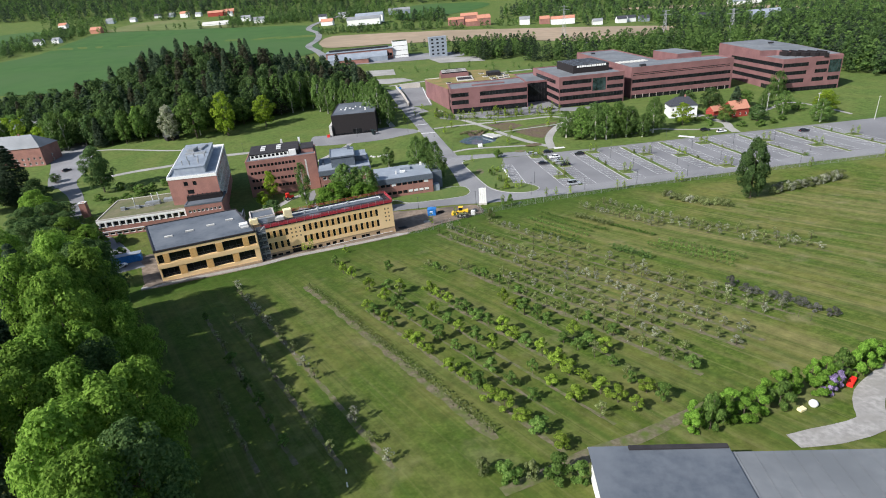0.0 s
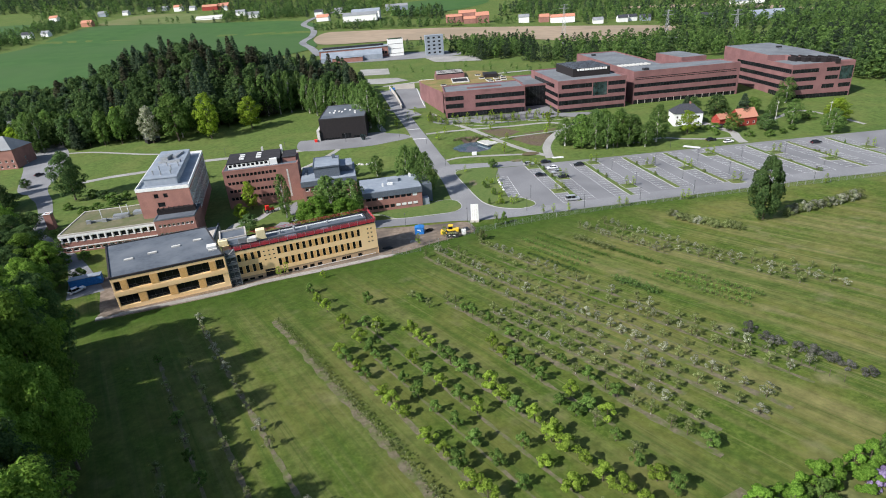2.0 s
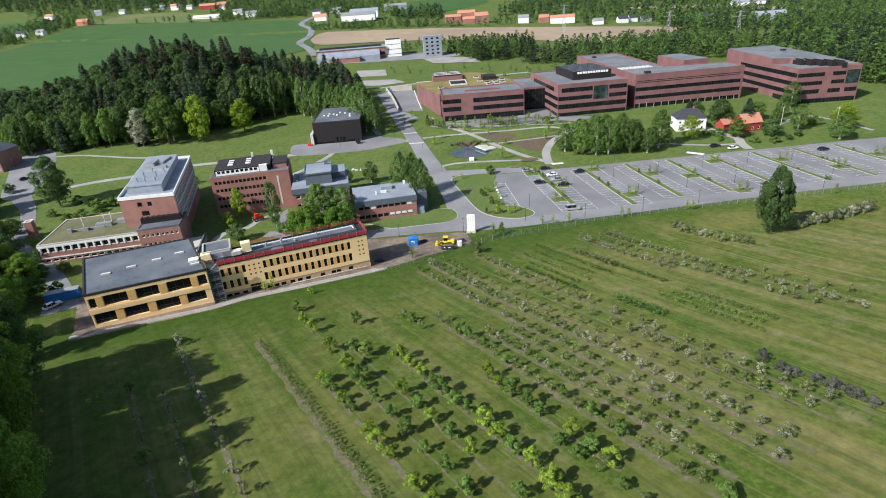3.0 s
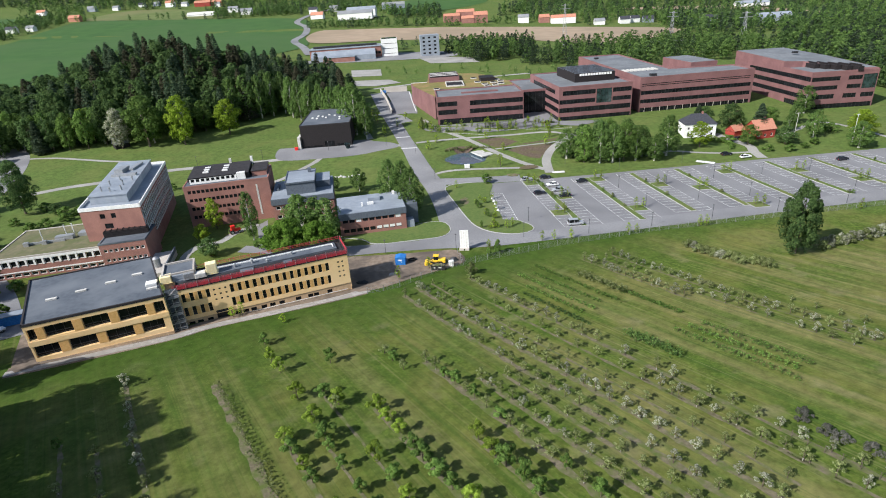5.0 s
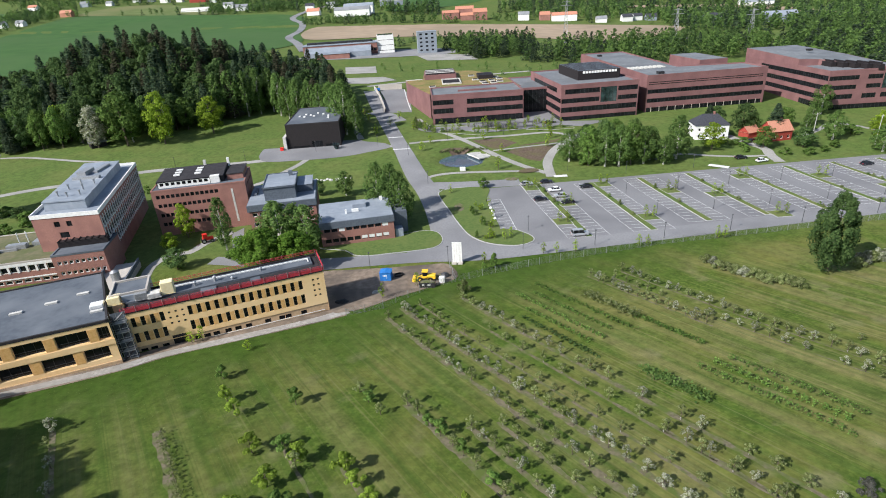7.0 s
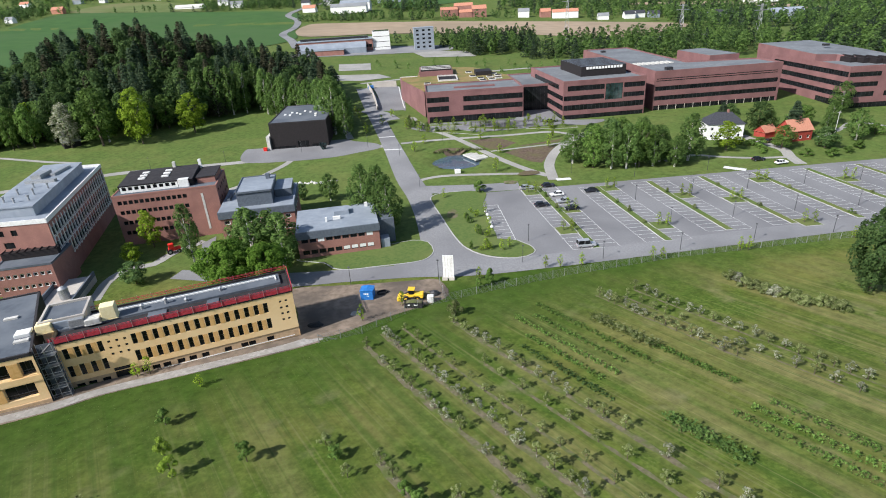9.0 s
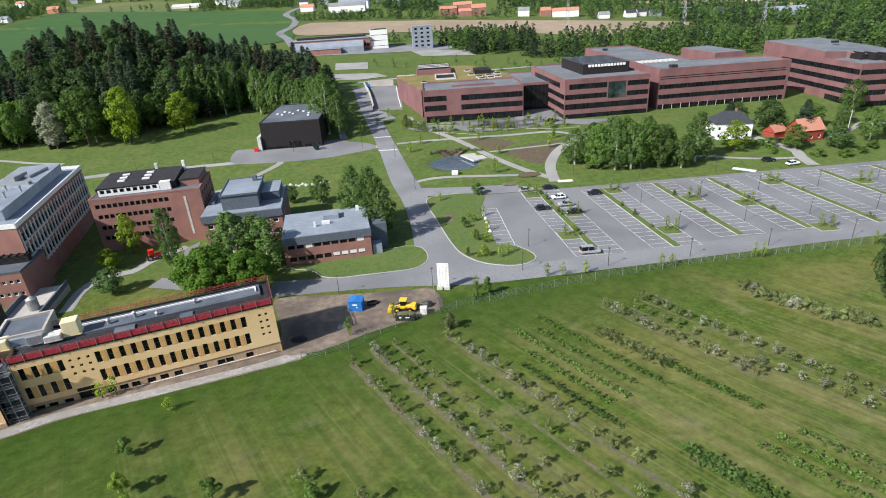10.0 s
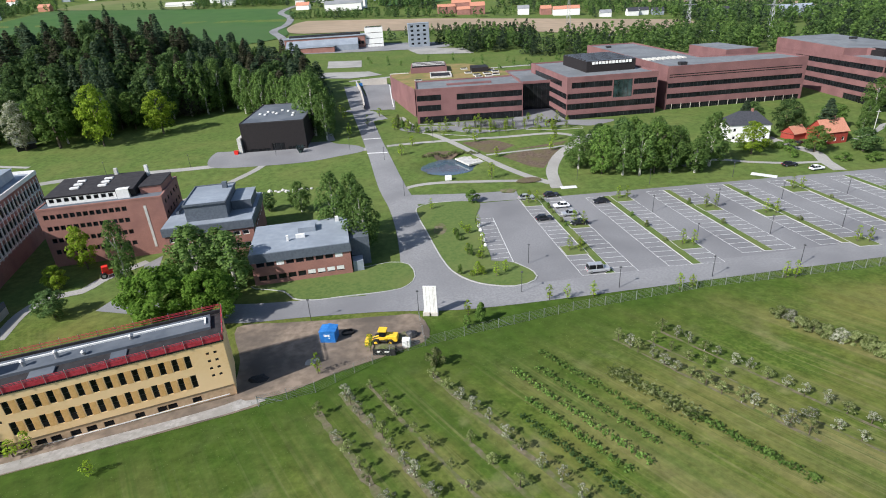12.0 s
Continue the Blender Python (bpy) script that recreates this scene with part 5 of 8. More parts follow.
part("roof", boxes((-0.1, -0.1, 5.5, W + 0.1, D + 0.1, 5.65)), "grey_roof", lo)
part("roof_box", boxes((10, 9, 5.65, 14, 12.5, 6.8)), "grey_roof", lo)
part("roof_fan", boxes((9.6, 6.0, 5.65, 11.6, 6.8, 6.4), (7.6, 5, 5.65, 8.1, 5.5, 6.9), (18.6, 13.4, 5.65, 19.4, 14.2, 6.8)), "white", lo)
for i in (2, 8):
    part("blind", boxes((1.05 + i * 2.1, -0.02, 2.45, 2.65 + i * 2.1, 0.1, 3.4)), "white", lo)
for i in range(5, 9):
    part("blind", boxes((1.05 + i * 2.1, -0.02, -0.6, 2.65 + i * 2.1, 0.1, 0.25)), "white", lo)
part("side_annex", boxes((W + 0.25, 4, -2.3, W + 4.5, 16, 4.8)), "slate_clad", lo, "blue-grey side annex")
part("bin_store", boxes((W + 0.3, 0.5, -2.3, W + 2.6, 3.4, 0.6)), "grey_roof", lo)


# ---- houses ----
def house(name, label, x, y, rz, w, d, h, wall_m, roof_m, pitch=0.42, windows=True, group="", hip=0.0, category="house"):
    b = thing(name, label, category, at(x, y, rz, -0.3), group)
    if windows:
        n = max(2, int(w / 3))
        hl = [(w * (i + 0.5) / n - 0.55, z, w * (i + 0.5) / n + 0.55, z + 1.3) for i in range(n) for z in ((1.2, 3.9) if h > 5 else (1.2,))]
        face(b, Matrix(), w, 0, h, hl, wall_m, frame_m="white")
        face(b, sides(w, d)[1], d, 0, h, [(d / 2 - 0.6, z, d / 2 + 0.6, z + 1.3) for z in ((1.2, 3.9) if h > 5 else (1.2,))], wall_m, frame_m="white")
        for m, ww in zip(sides(w, d)[2:], (w, d)):
            face(b, m, ww, 0, h, [], wall_m)
        core(b, w, d, 0, h - 0.1)
    else:
        part("wall", boxes((0, 0, 0, w, d, h)), wall_m, b)
    o, rise = 0.4, d * pitch
    hx = hip * w
    bm = bmesh.new()
    vs = [bm.verts.new(v) for v in ((-o, -o, h - 0.1), (w + o, -o, h - 0.1), (w + o, d + o, h - 0.1), (-o, d + o, h - 0.1), (-o + hx, d / 2, h + rise), (w + o - hx, d / 2, h + rise))]
    for f in ((0, 1, 5, 4), (2, 3, 4, 5), (3, 2, 1, 0)):
        bm.faces.new([vs[i] for i in f])
    if hip:
        bm.faces.new([vs[i] for i in (1, 2, 5)])
        bm.faces.new([vs[i] for i in (3, 0, 4)])
    r = part("roof", bm, roof_m, b)
    if not hip:
        for xx in (0.0, w):
            bm = bmesh.new()
            a = [bm.verts.new(v) for v in ((xx, 0, h - 0.1), (xx, d, h - 0.1), (xx, d / 2, h + rise - 0.2))]
            bm.faces.new(a)
            part("gable", bm, wall_m, b)
    if windows:
        part("chimney", boxes((w * 0.6, d / 2 - 0.35, h + rise - 0.6, w * 0.6 + 0.7, d / 2 + 0.35, h + rise + 0.9)), "brick", b)
    return b


house("white_house", "two-storey white wooden house with dark hipped roof", 124.5, 281.5, -8, 13.5, 10, 6.4, "white", "dark_tile", 0.38, hip=0.3)
house("red_barn", "red wooden barn with orange tile roof", 152.5, 273.0, 8, 9.5, 7.5, 4.4, "red_paint", "tile", 0.5, windows=True)
house("red_shed", "small red shed with orange tile roof", 146.0, 278.5, 20, 6, 5, 2.8, "red_paint", "tile", 0.45, windows=False, category="shed")
# old brick hall to the west
house("old_brick_hall", "old red brick hall with grey slate hipped roof", -247.0, 298.5, 2, 35, 16.5, 10.5, "brick", "slate", 0.36, hip=0.22, category="building")
house("old_brick_wing", "rear wing of the old brick hall with grey slate roof", -276.0, 338.0, 2, 40, 15, 13.0, "brick", "slate", 0.36, hip=0.1, category="building")
house("old_hall_rear", "steep gabled end of the old brick hall, grey slate roof", -300.0, 352.0, 70, 30, 14, 13.0, "brick", "slate", 0.75, windows=False, category="building")
house("dark_cottage", "small dark wooden cottage with white gable trim", -156.0, 327.0, 40, 7, 6, 3.0, "black_clad", "slate", 0.6, windows=False)

# ---- shed below the flight, with dark metal roof ----
sh = thing("farm_shed", "low farm shed with dark grey metal roof", "shed", pose(15.0, 27.7, 10.6, 0, 0, -5.2))
part("wall", boxes((0, 0, -1, 15.5, 21.5, 4.2)), "white", sh)
part("wall", boxes((15.5, 0, -1, 40, 20.5, 4.0)), "white", sh)
bm = bmesh.new()
box(bm, -0.4, -0.4, 4.2, 15.6, 22.0, 4.45)
part("roof", bm, "felt", sh, "dark grey sheet metal roof")
part("roof", boxes((15.6, -0.4, 4.0, 40.4, 21.0, 4.22)), "campus_roof", sh, "lighter grey sheet metal roof")
for i in range(12):
    part("seam", boxes((16 + i * 2.05, -0.38, 4.22, 16.08 + i * 2.05, 20.98, 4.27)), "campus_roof", sh)
part("roof_step", boxes((4.2, 21.3, 4.45, 15.5, 21.9, 4.68)), "black_felt", sh, "dark raised roof edge")
part("gutter", boxes((-0.42, 22.0, 4.1, 15.6, 22.12, 4.3), (15.6, 21.0, 3.88, 40.4, 21.12, 4.06)), "white", sh, "white gutter board")

# ---- far buildings ----
fb = thing("workshop_hall", "long low workshop hall with grey roof and orange wall band", "building", at(-103, 606, 4))
face(fb, Matrix(), 70, -2, 9, [(2 + i * 3.4, 2.0, 4.8 + i * 3.4, 4.6) for i in range(20)], "brick")
for m, ww in zip(sides(70, 26)[1:], (26, 70, 26)):
    face(fb, m, ww, -2, 9, [], "brick")
core(fb, 70, 26, -2, 8)
part("roof", boxes((-0.5, -0.5, 9, 70.5, 26.5, 9.6)), "grey_roof", fb)
part("roof_monitor", boxes((3, 10, 9.6, 66, 16, 11.4)), "frame", fb)
bm = bmesh.new()
vs = [bm.verts.new(v) for v in ((2, -12, 3.2), (64, -12, 3.2), (64, -0.4, 7.6), (2, -0.4, 7.6), (2, -12, -2), (64, -12, -2), (64, -0.4, -2), (2, -0.4, -2))]
for f in ((0, 1, 2, 3), (1, 0, 4, 5), (2, 1, 5, 6), (0, 3, 7, 4)):
    bm.faces.new([vs[i] for i in f])
part("lean_to", bm, "grey_roof", fb, "blue-grey lean-to roof")
part("front_annex", boxes((14, -20, -2, 44, -12.2, 2.6)), "brick", fb)
part("annex_roof", boxes((13.6, -20.4, 2.6, 44.4, -12.2, 2.9)), "grey_roof", fb)
fo = thing("white_stair_block", "white stepped office block", "building", at(-33, 612, 4))
for i in range(4):
    part("storey", boxes((0, i * 0.8, -2 + i * 4.6, 16, 22, 2.2 + i * 4.6)), "white", fo)
    part("window_band", boxes((0.6, i * 0.8 + 0.6, 2.2 + i * 4.6, 15.4, 21, 2.6 + i * 4.6)), "glass", fo)
ft = thing("grey_tower", "blue-grey tower block with dark windows", "building", at(6, 600, 4))
face(ft, Matrix(), 18, -2, 19, [(2 + i * 5.4, z, 4.4 + i * 5.4, z + 1.6) for i in range(3) for z in (2, 5.5, 9, 12.5, 16)], "grey_roof")
for m, ww in zip(sides(18, 14)[1:], (14, 18, 14)):
    face(ft, m, ww, -2, 19, [], "grey_roof")
part("roof", boxes((-0.2, -0.2, 18.8, 18.2, 14.2, 19.2)), "grey_roof", ft)
core(ft, 18, 14, -2, 18.5)
rng = random.Random(7)
FAR_SPOTS = []
for x, y, w, d, h, wm, rm, lab in ((-122, 962, 54, 16, 9, "white", "slate", "long pale two-storey building beyond the fields"), (-110, 984, 46, 14, 12, "white", "grey_roof", "pale flat-roofed hall beyond the fields"),
        (41, 905, 24, 12, 9, "brick", "tile", "red-roofed brick terrace beyond the fields"), (60, 912, 26, 13, 13, "brick", "tile", "tall red-roofed brick building beyond the fields"), (84, 892, 20, 12, 11, "brick", "tile", "red-roofed brick terrace beyond the fields"), (66, 892, 18, 9, 7, "brick", "tile", "red-roofed brick terrace beyond the fields"),
        (190, 862, 34, 13, 8, "white", "tile", "long white house with red tile roof"), (176, 872, 14, 10, 8, "brick", "tile", "brick house with red tile roof"), (146, 878, 15, 10, 8, "white", "slate", "white house with grey gable roof"), (-393, 1066, 46, 14, 2.5, "white", "stone", "long low white greenhouse at the field edge"),
        (452, 800, 42, 20, 7, "grey_roof", "grey_roof", "large pale metal-roofed hall in the wood"), (-168, 985, 20, 11, 6, "white", "tile", "white farmhouse by the road"), (-578, 1040, 18, 11, 6, "tile", "tile", "orange barn among trees"), (-608, 927, 14, 9, 6, "white", "dark_tile", "white house at the field edge"), (-588, 942, 12, 9, 5, "white", "slate", "white house at the field edge"),
        (-488, 1216, 16, 10, 8, "white", "tile", "white house with red roof"), (-430, 1210, 30, 14, 7, "red_paint", "tile", "long red barn with red roof"), (-398, 1214, 20, 12, 8, "red_paint", "tile", "red barn with pale base"), (-388, 1200, 10, 8, 6, "white", "slate", "small white house by the barns"), (-336, 1110, 18, 10, 6, "white", "slate", "white house with grey roof"), (-302, 1068, 20, 11, 6, "white", "slate", "white farmhouse at the field edge"),
        (-578, 1190, 12, 9, 5, "white", "slate", "small white house on the slope"), (-545, 1228, 12, 9, 5, "white", "dark_tile", "small white house, dark roof"), (-520, 1236, 12, 9, 5, "grey_roof", "slate", "small grey house on the slope"), (-460, 1222, 12, 9, 5, "white", "slate", "small white house by the barns"), (-620, 1180, 16, 10, 6, "grey_roof", "slate", "small grey house on the slope"), (-182, 1052, 14, 10, 7, "white", "dark_tile", "white house by the road"), (-150, 1075, 14, 10, 6, "white", "slate", "white house by the road"),
        (245, 838, 14, 9, 5, "white", "slate", "small white house in the wood edge"), (282, 842, 14, 10, 6, "white", "dark_tile", "white house with dark roof"), (300, 850, 12, 9, 6, "white", "dark_tile", "white house with dark roof"), (316, 846, 14, 10, 5, "grey_roof", "dark_tile", "grey house with dark roof"), (386, 822, 18, 11, 6, "grey_roof", "dark_tile", "grey house with dark roof"), (398, 832, 14, 10, 5, "white", "dark_tile", "white house with dark roof"), (515, 978, 50, 14, 5, "white", "grey_roof", "long white hall on the far slope"), (-690, 1140, 16, 10, 6, "white", "tile", "white house on the far slope"), (-60, 1090, 40, 14, 7, "grey_roof", "slate", "long grey hall by the far road")):
    FAR_SPOTS.append((x + w / 2, y, w / 2 + 7))
    house("far_house", "distant " + lab, x, y, rng.uniform(-9, 9), w, d, h, wm, rm, 0.3 if w > 20 else 0.42, windows=False, group="distant buildings", category="house")


# ---- trees ----
def fast_mesh(name, V, F, material):
    V, F = np.asarray(V, np.float32), np.asarray(F, np.int32)
    me = bpy.data.meshes.new(name)
    me.vertices.add(len(V))
    me.vertices.foreach_set("co", V.ravel())
    me.loops.add(F.size)
    me.loops.foreach_set("vertex_index", F.ravel())
    me.polygons.add(len(F))
    me.polygons.foreach_set("loop_start", np.arange(0, F.size, F.shape[1], dtype=np.int32))
    me.update(calc_edges=True)
    me.materials.append(material)
    return me


def leaf_cards(rs, P, N, size):
    """One three-cornered leaf clump at each point P, facing roughly along N."""
    n = len(P)
    N = N + rs.normal(0, 0.42, (n, 3))
    N /= np.linalg.norm(N, axis=1)[:, None] + 1e-9
    T = np.cross(N, rs.normal(0, 1, (n, 3)))
    T /= np.linalg.norm(T, axis=1)[:, None] + 1e-9
    B = np.cross(N, T)
    s = (size * rs.uniform(0.55, 1.35, n))[:, None]
    q = [P + T * s, P - T * s * 0.7 + B * s * 0.9, P - T * s * 0.6 - B * s * 0.85]
    V = np.stack(q, 1).reshape(-1, 3)
    return V, np.arange(3 * n).reshape(-1, 3)


def broad_crown(rs, h, r, n, size, base=0.22, blobs=18, narrow=1.0, ball=(0.2, 0.36), tall=0.9, top=0.94):
    """Leaf clumps on the skins of many overlapping balls that fill an uneven crown."""
    C = []
    for i in range(blobs):
        t = (i + rs.uniform(0, 1)) / blobs
        z = h * (base + (top - base) * t)
        prof = math.sin(math.pi * min(max(0.17 + 0.78 * t, 0), 1)) ** 0.75
        a, rr = i * 2.4 + rs.uniform(-0.5, 0.5), r * 0.8 * prof * math.sqrt(rs.uniform(0.12, 1)) * narrow
        C.append((rr * math.cos(a), rr * math.sin(a), z, r * rs.uniform(*ball) * (0.55 + 0.45 * prof)))
    C.append((0, 0, h * (top - 0.05), r * ball[1] * 0.8))
    C = np.array(C)
    k = rs.choice(len(C), n, p=C[:, 3] ** 2 / (C[:, 3] ** 2).sum())
    D = rs.normal(0, 1, (n, 3))
    D[:, 2] = np.where(rs.uniform(0, 1, n) < 0.6, np.abs(D[:, 2]), D[:, 2])
    D /= np.linalg.norm(D, axis=1)[:, None]
    P = C[k, :3] + D * (C[k, 3] * rs.uniform(0.72, 1.08, n))[:, None] * np.array([1, 1, tall])
    out = P * np.array([1, 1, 0.6]) - np.array([0, 0, h * 0.3])
    out /= np.linalg.norm(out, axis=1)[:, None] + 1e-9
    return leaf_cards(rs, P, D * 0.7 + out * 0.5 + np.array([0, 0, 0.25]), size)


def cone_crown(rs, h, r, n, size):
    """Drooping needle fans in whorls up a spruce."""
    t = rs.uniform(0, 1, n) ** 1.25
    whorl = np.floor(t * h / 0.9) * 0.9 / h
    z = h * (0.08 + 0.92 * (whorl * 0.6 + t * 0.4))
    rad = r * (1 - z / h) ** 0.6 * np.sqrt(rs.uniform(0.1, 1.1, n)) * (0.9 + 0.14 * np.sin(z * 2.1 + 1.7 * np.sin(z))) + 0.1
    a = rs.uniform(0, 6.28, n)
    a = np.round(a * 4.5) / 4.5 * 0.5 + a * 0.5
    P = np.stack([rad * np.cos(a), rad * np.sin(a), z - rad * 0.22], -1)
    N = np.stack([np.cos(a) * 0.6, np.sin(a) * 0.6, np.ones(n) * 0.8], -1)
    return leaf_cards(rs, P, N, size)


def trunk_bm(rs, h, r, limbs=5, spread=0.3):
    bm = bmesh.new()
    cyl(bm, 0, 0, -0.3, h * 0.45, r, r * 0.65, 7)
    cyl(bm, 0, 0, h * 0.45, h * 0.85, r * 0.65, r * 0.15, 6)
    for i in range(limbs):
        a, z = rs.uniform(0, 6.28), h * rs.uniform(0.25, 0.6)
        tube(bm, (0, 0, z), (math.cos(a) * h * spread, math.sin(a) * h * spread, z + h * 0.22), r * 0.35, 5, r * 0.08)
    return bm


# kind: label, category, crown builder, height, radius, leaves, clump size, leaf material, bark
KINDS = {
    "broadleaf_tree": ("mid-green broadleaf tree with full crown", "broad", 18, 7.0, 3800, 0.36, "leaf_mid", "bark"),
    "bright_tree": ("bright yellow-green maple in fresh leaf", "broad", 18, 7.0, 3800, 0.34, "leaf_bright", "bark"),
    "dark_tree": ("dark green broadleaf tree with dense crown", "broad", 18, 7.0, 3800, 0.36, "leaf_dark", "bark"),
    "birch": ("slender birch with pale trunk and loose crown", "birch", 18, 4.6, 4200, 0.26, "leaf_birch", "birch_bark"),
    "spruce": ("tall dark spruce with drooping boughs", "cone", 22, 4.2, 3200, 0.42, "needle", "bark"),
    "column_tree": ("broad grey-green conifer standing alone in the meadow", "birch", 18, 5.6, 11000, 0.26, "leaf_dark", "bark"),
    "maple": ("large round green maple in the courtyard", "broad", 14, 7.0, 13000, 0.26, "leaf_fresh", "bark"),
    "blossom_tree": ("tall tree covered in white blossom", "broad", 18, 6.5, 4800, 0.3, "blossom", "bark"),
    "near_tree": ("large leafy tree beside the orchard", "broad", 18, 7.0, 15000, 0.21, "leaf_near", "bark"),
    "near_dark_tree": ("large dark green leafy tree beside the orchard", "broad", 18, 7.0, 15000, 0.21, "leaf_dark", "bark"),
    "near_spruce": ("dark spruce among the trees beside the orchard", "cone", 18, 4.5, 10000, 0.24, "needle", "bark"),
    "young_tree": ("young staked street tree with thin crown", "broad", 4, 0.9, 150, 0.14, "leaf_bright", "bark"),
    "pale_shrub": ("tall leafy light green shrub beside the shed", "shrub", 4, 2.0, 2600, 0.13, "leaf_fresh", "bark"),
    "round_shrub": ("round green garden shrub", "shrub", 3, 2.0, 950, 0.17, "leaf_mid", "bark"),
    "white_shrub": ("low shrub covered in white blossom", "shrub", 2.4, 2.2, 950, 0.16, "blossom", "bark"),
    "grey_shrub": ("low grey-green shrub in long grass", "shrub", 2.4, 2.2, 950, 0.16, "leaf_orchard", "bark"),
    "bare_shrub": ("low leafless shrub of purplish grey twigs", "shrub", 2.4, 2.2, 950, 0.14, "twig", "bark"),
    "lilac_shrub": ("lilac shrub in pale purple bloom", "shrub", 3, 1.6, 1000, 0.14, "lilac", "bark"),
    "apple_tree": ("small orchard tree in thin grey-green leaf", "orchard", 2.5, 1.05, 250, 0.115, "leaf_orchard", "bark"),
    "blossoming_apple_tree": ("small orchard tree with pale blossom", "orchard", 2.5, 1.05, 270, 0.11, "blossom", "bark"),
    "plum_tree": ("leafy green orchard tree with full crown", "orchard", 3.2, 1.75, 720, 0.155, "leaf_plum", "bark"),
    "green_fruit_tree": ("mid-green orchard tree with bushy crown", "orchard", 3.0, 1.6, 660, 0.155, "leaf_mid", "bark"),
}
VARIANTS, PROTO = 3, {}


def crown_arrays(kind, seed):
    label, form, h, r, n, size, lm, bark = KINDS[kind]
    rs = np.random.RandomState(seed * 37 + len(kind))
    if form == "cone":
        return cone_crown(rs, h, r, n, size)
    if form == "birch":
        return broad_crown(rs, h, r, n, size, 0.1, 60, 1.0, (0.13, 0.24), 1.9, 0.95)
    if form == "shrub":
        return broad_crown(rs, h, r, n, size, 0.05, 9)
    if form == "orchard":
        return broad_crown(rs, h, r, n, size, 0.3, 8)
    return broad_crown(rs, h, r, n, size, 0.14, 44, 1.0, (0.17, 0.32))


def plant(kind, x, y, h=None, r=None, group="", dz=0.0):
    """A tree of that kind, h metres high and r wide, on the land at x, y."""
    label, form, h0, r0, n, size, lm, bark = KINDS[kind]
    v = int(abs(x * 7.3 + y * 3.1)) % VARIANTS
    sz, sr = (h or h0) / h0, (r or r0) / r0
    m = pose(x, y, g(x, y) + dz, 0, 0, (x * 53 + y * 97) % 360) @ Matrix.Diagonal((sr, sr, sz, 1))
    if (kind, v) not in PROTO:
        t = thing(kind, label, "shrub" if form == "shrub" else "tree", Matrix(), group or kind.replace("_", " ") + "s")
        rs = np.random.RandomState(v + 5)
        if form == "cone":
            bm = bmesh.new()
            cyl(bm, 0, 0, -0.3, h0 * 0.9, h0 * 0.016, 0.02, 6)
        else:
            bm = trunk_bm(rs, h0, h0 * (0.02 if form != "orchard" else 0.028), 5 if form != "shrub" else 3, 0.22 if form != "birch" else 0.1)
        part("trunk", bm, bark, t)
        if kind == "apple_tree" and v == 1:
            bm = bmesh.new()
            cyl(bm, 0, 0, 0, 0.45, 0.065, 0.06, 6)
            part("trunk_guard", bm, "stone", t, "white plastic trunk guard")
        V, F = crown_arrays(kind, v + 1)
        piece("crown", fast_mesh("crown", V, F, M[lm]), t)
        t.matrix_basis = m
        PROTO[(kind, v)] = t
        return t
    t = copy_thing(PROTO[(kind, v)], Matrix())
    t.matrix_basis = m
    return t


def thicket(name, label, rows, lm, builder, h0, r0, category="wood"):
    """Many trees joined into one mass: rows of x, y, height, radius."""
    Vs, Fs, o = [], [], 0
    lib = [builder(np.random.RandomState(i + 11)) for i in range(4)]
    rs = np.random.RandomState(3)
    for i, (x, y, h, r) in enumerate(rows):
        V, F = lib[i % 4]
        a = rs.uniform(0, 6.28)
        c, s = math.cos(a), math.sin(a)
        W = np.stack([(V[:, 0] * c - V[:, 1] * s) * r / r0 + x, (V[:, 0] * s + V[:, 1] * c) * r / r0 + y, V[:, 2] * h / h0 + g(x, y)], -1)
        Vs.append(W)
        Fs.append(F + o)
        o += len(V)
    ob = new(name, fast_mesh(name, np.concatenate(Vs), np.concatenate(Fs), M[lm]))
    return tagged(ob, label, category, kind="stuff")


def inside(x, y, poly):
    c = False
    for (ax, ay), (bx, by) in zip(poly, poly[1:] + poly[:1]):
        if (ay > y) != (by > y) and x < (bx - ax) * (y - ay) / (by - ay) + ax:
            c = not c
    return c


def scatter(rnd, poly, gap, jitter=0.45):
    x0, x1 = min(p[0] for p in poly), max(p[0] for p in poly)
    y0, y1 = min(p[1] for p in poly), max(p[1] for p in poly)
    out, y, k = [], y0, 0
    while y < y1:
        x = x0 + (gap / 2 if k % 2 else 0)
        while x < x1:
            p = (x + rnd.uniform(-jitter, jitter) * gap, y + rnd.uniform(-jitter, jitter) * gap)
            if inside(*p, poly):
                out.append(p)
            x += gap
        y, k = y + gap * 0.87, k + 1
    return out


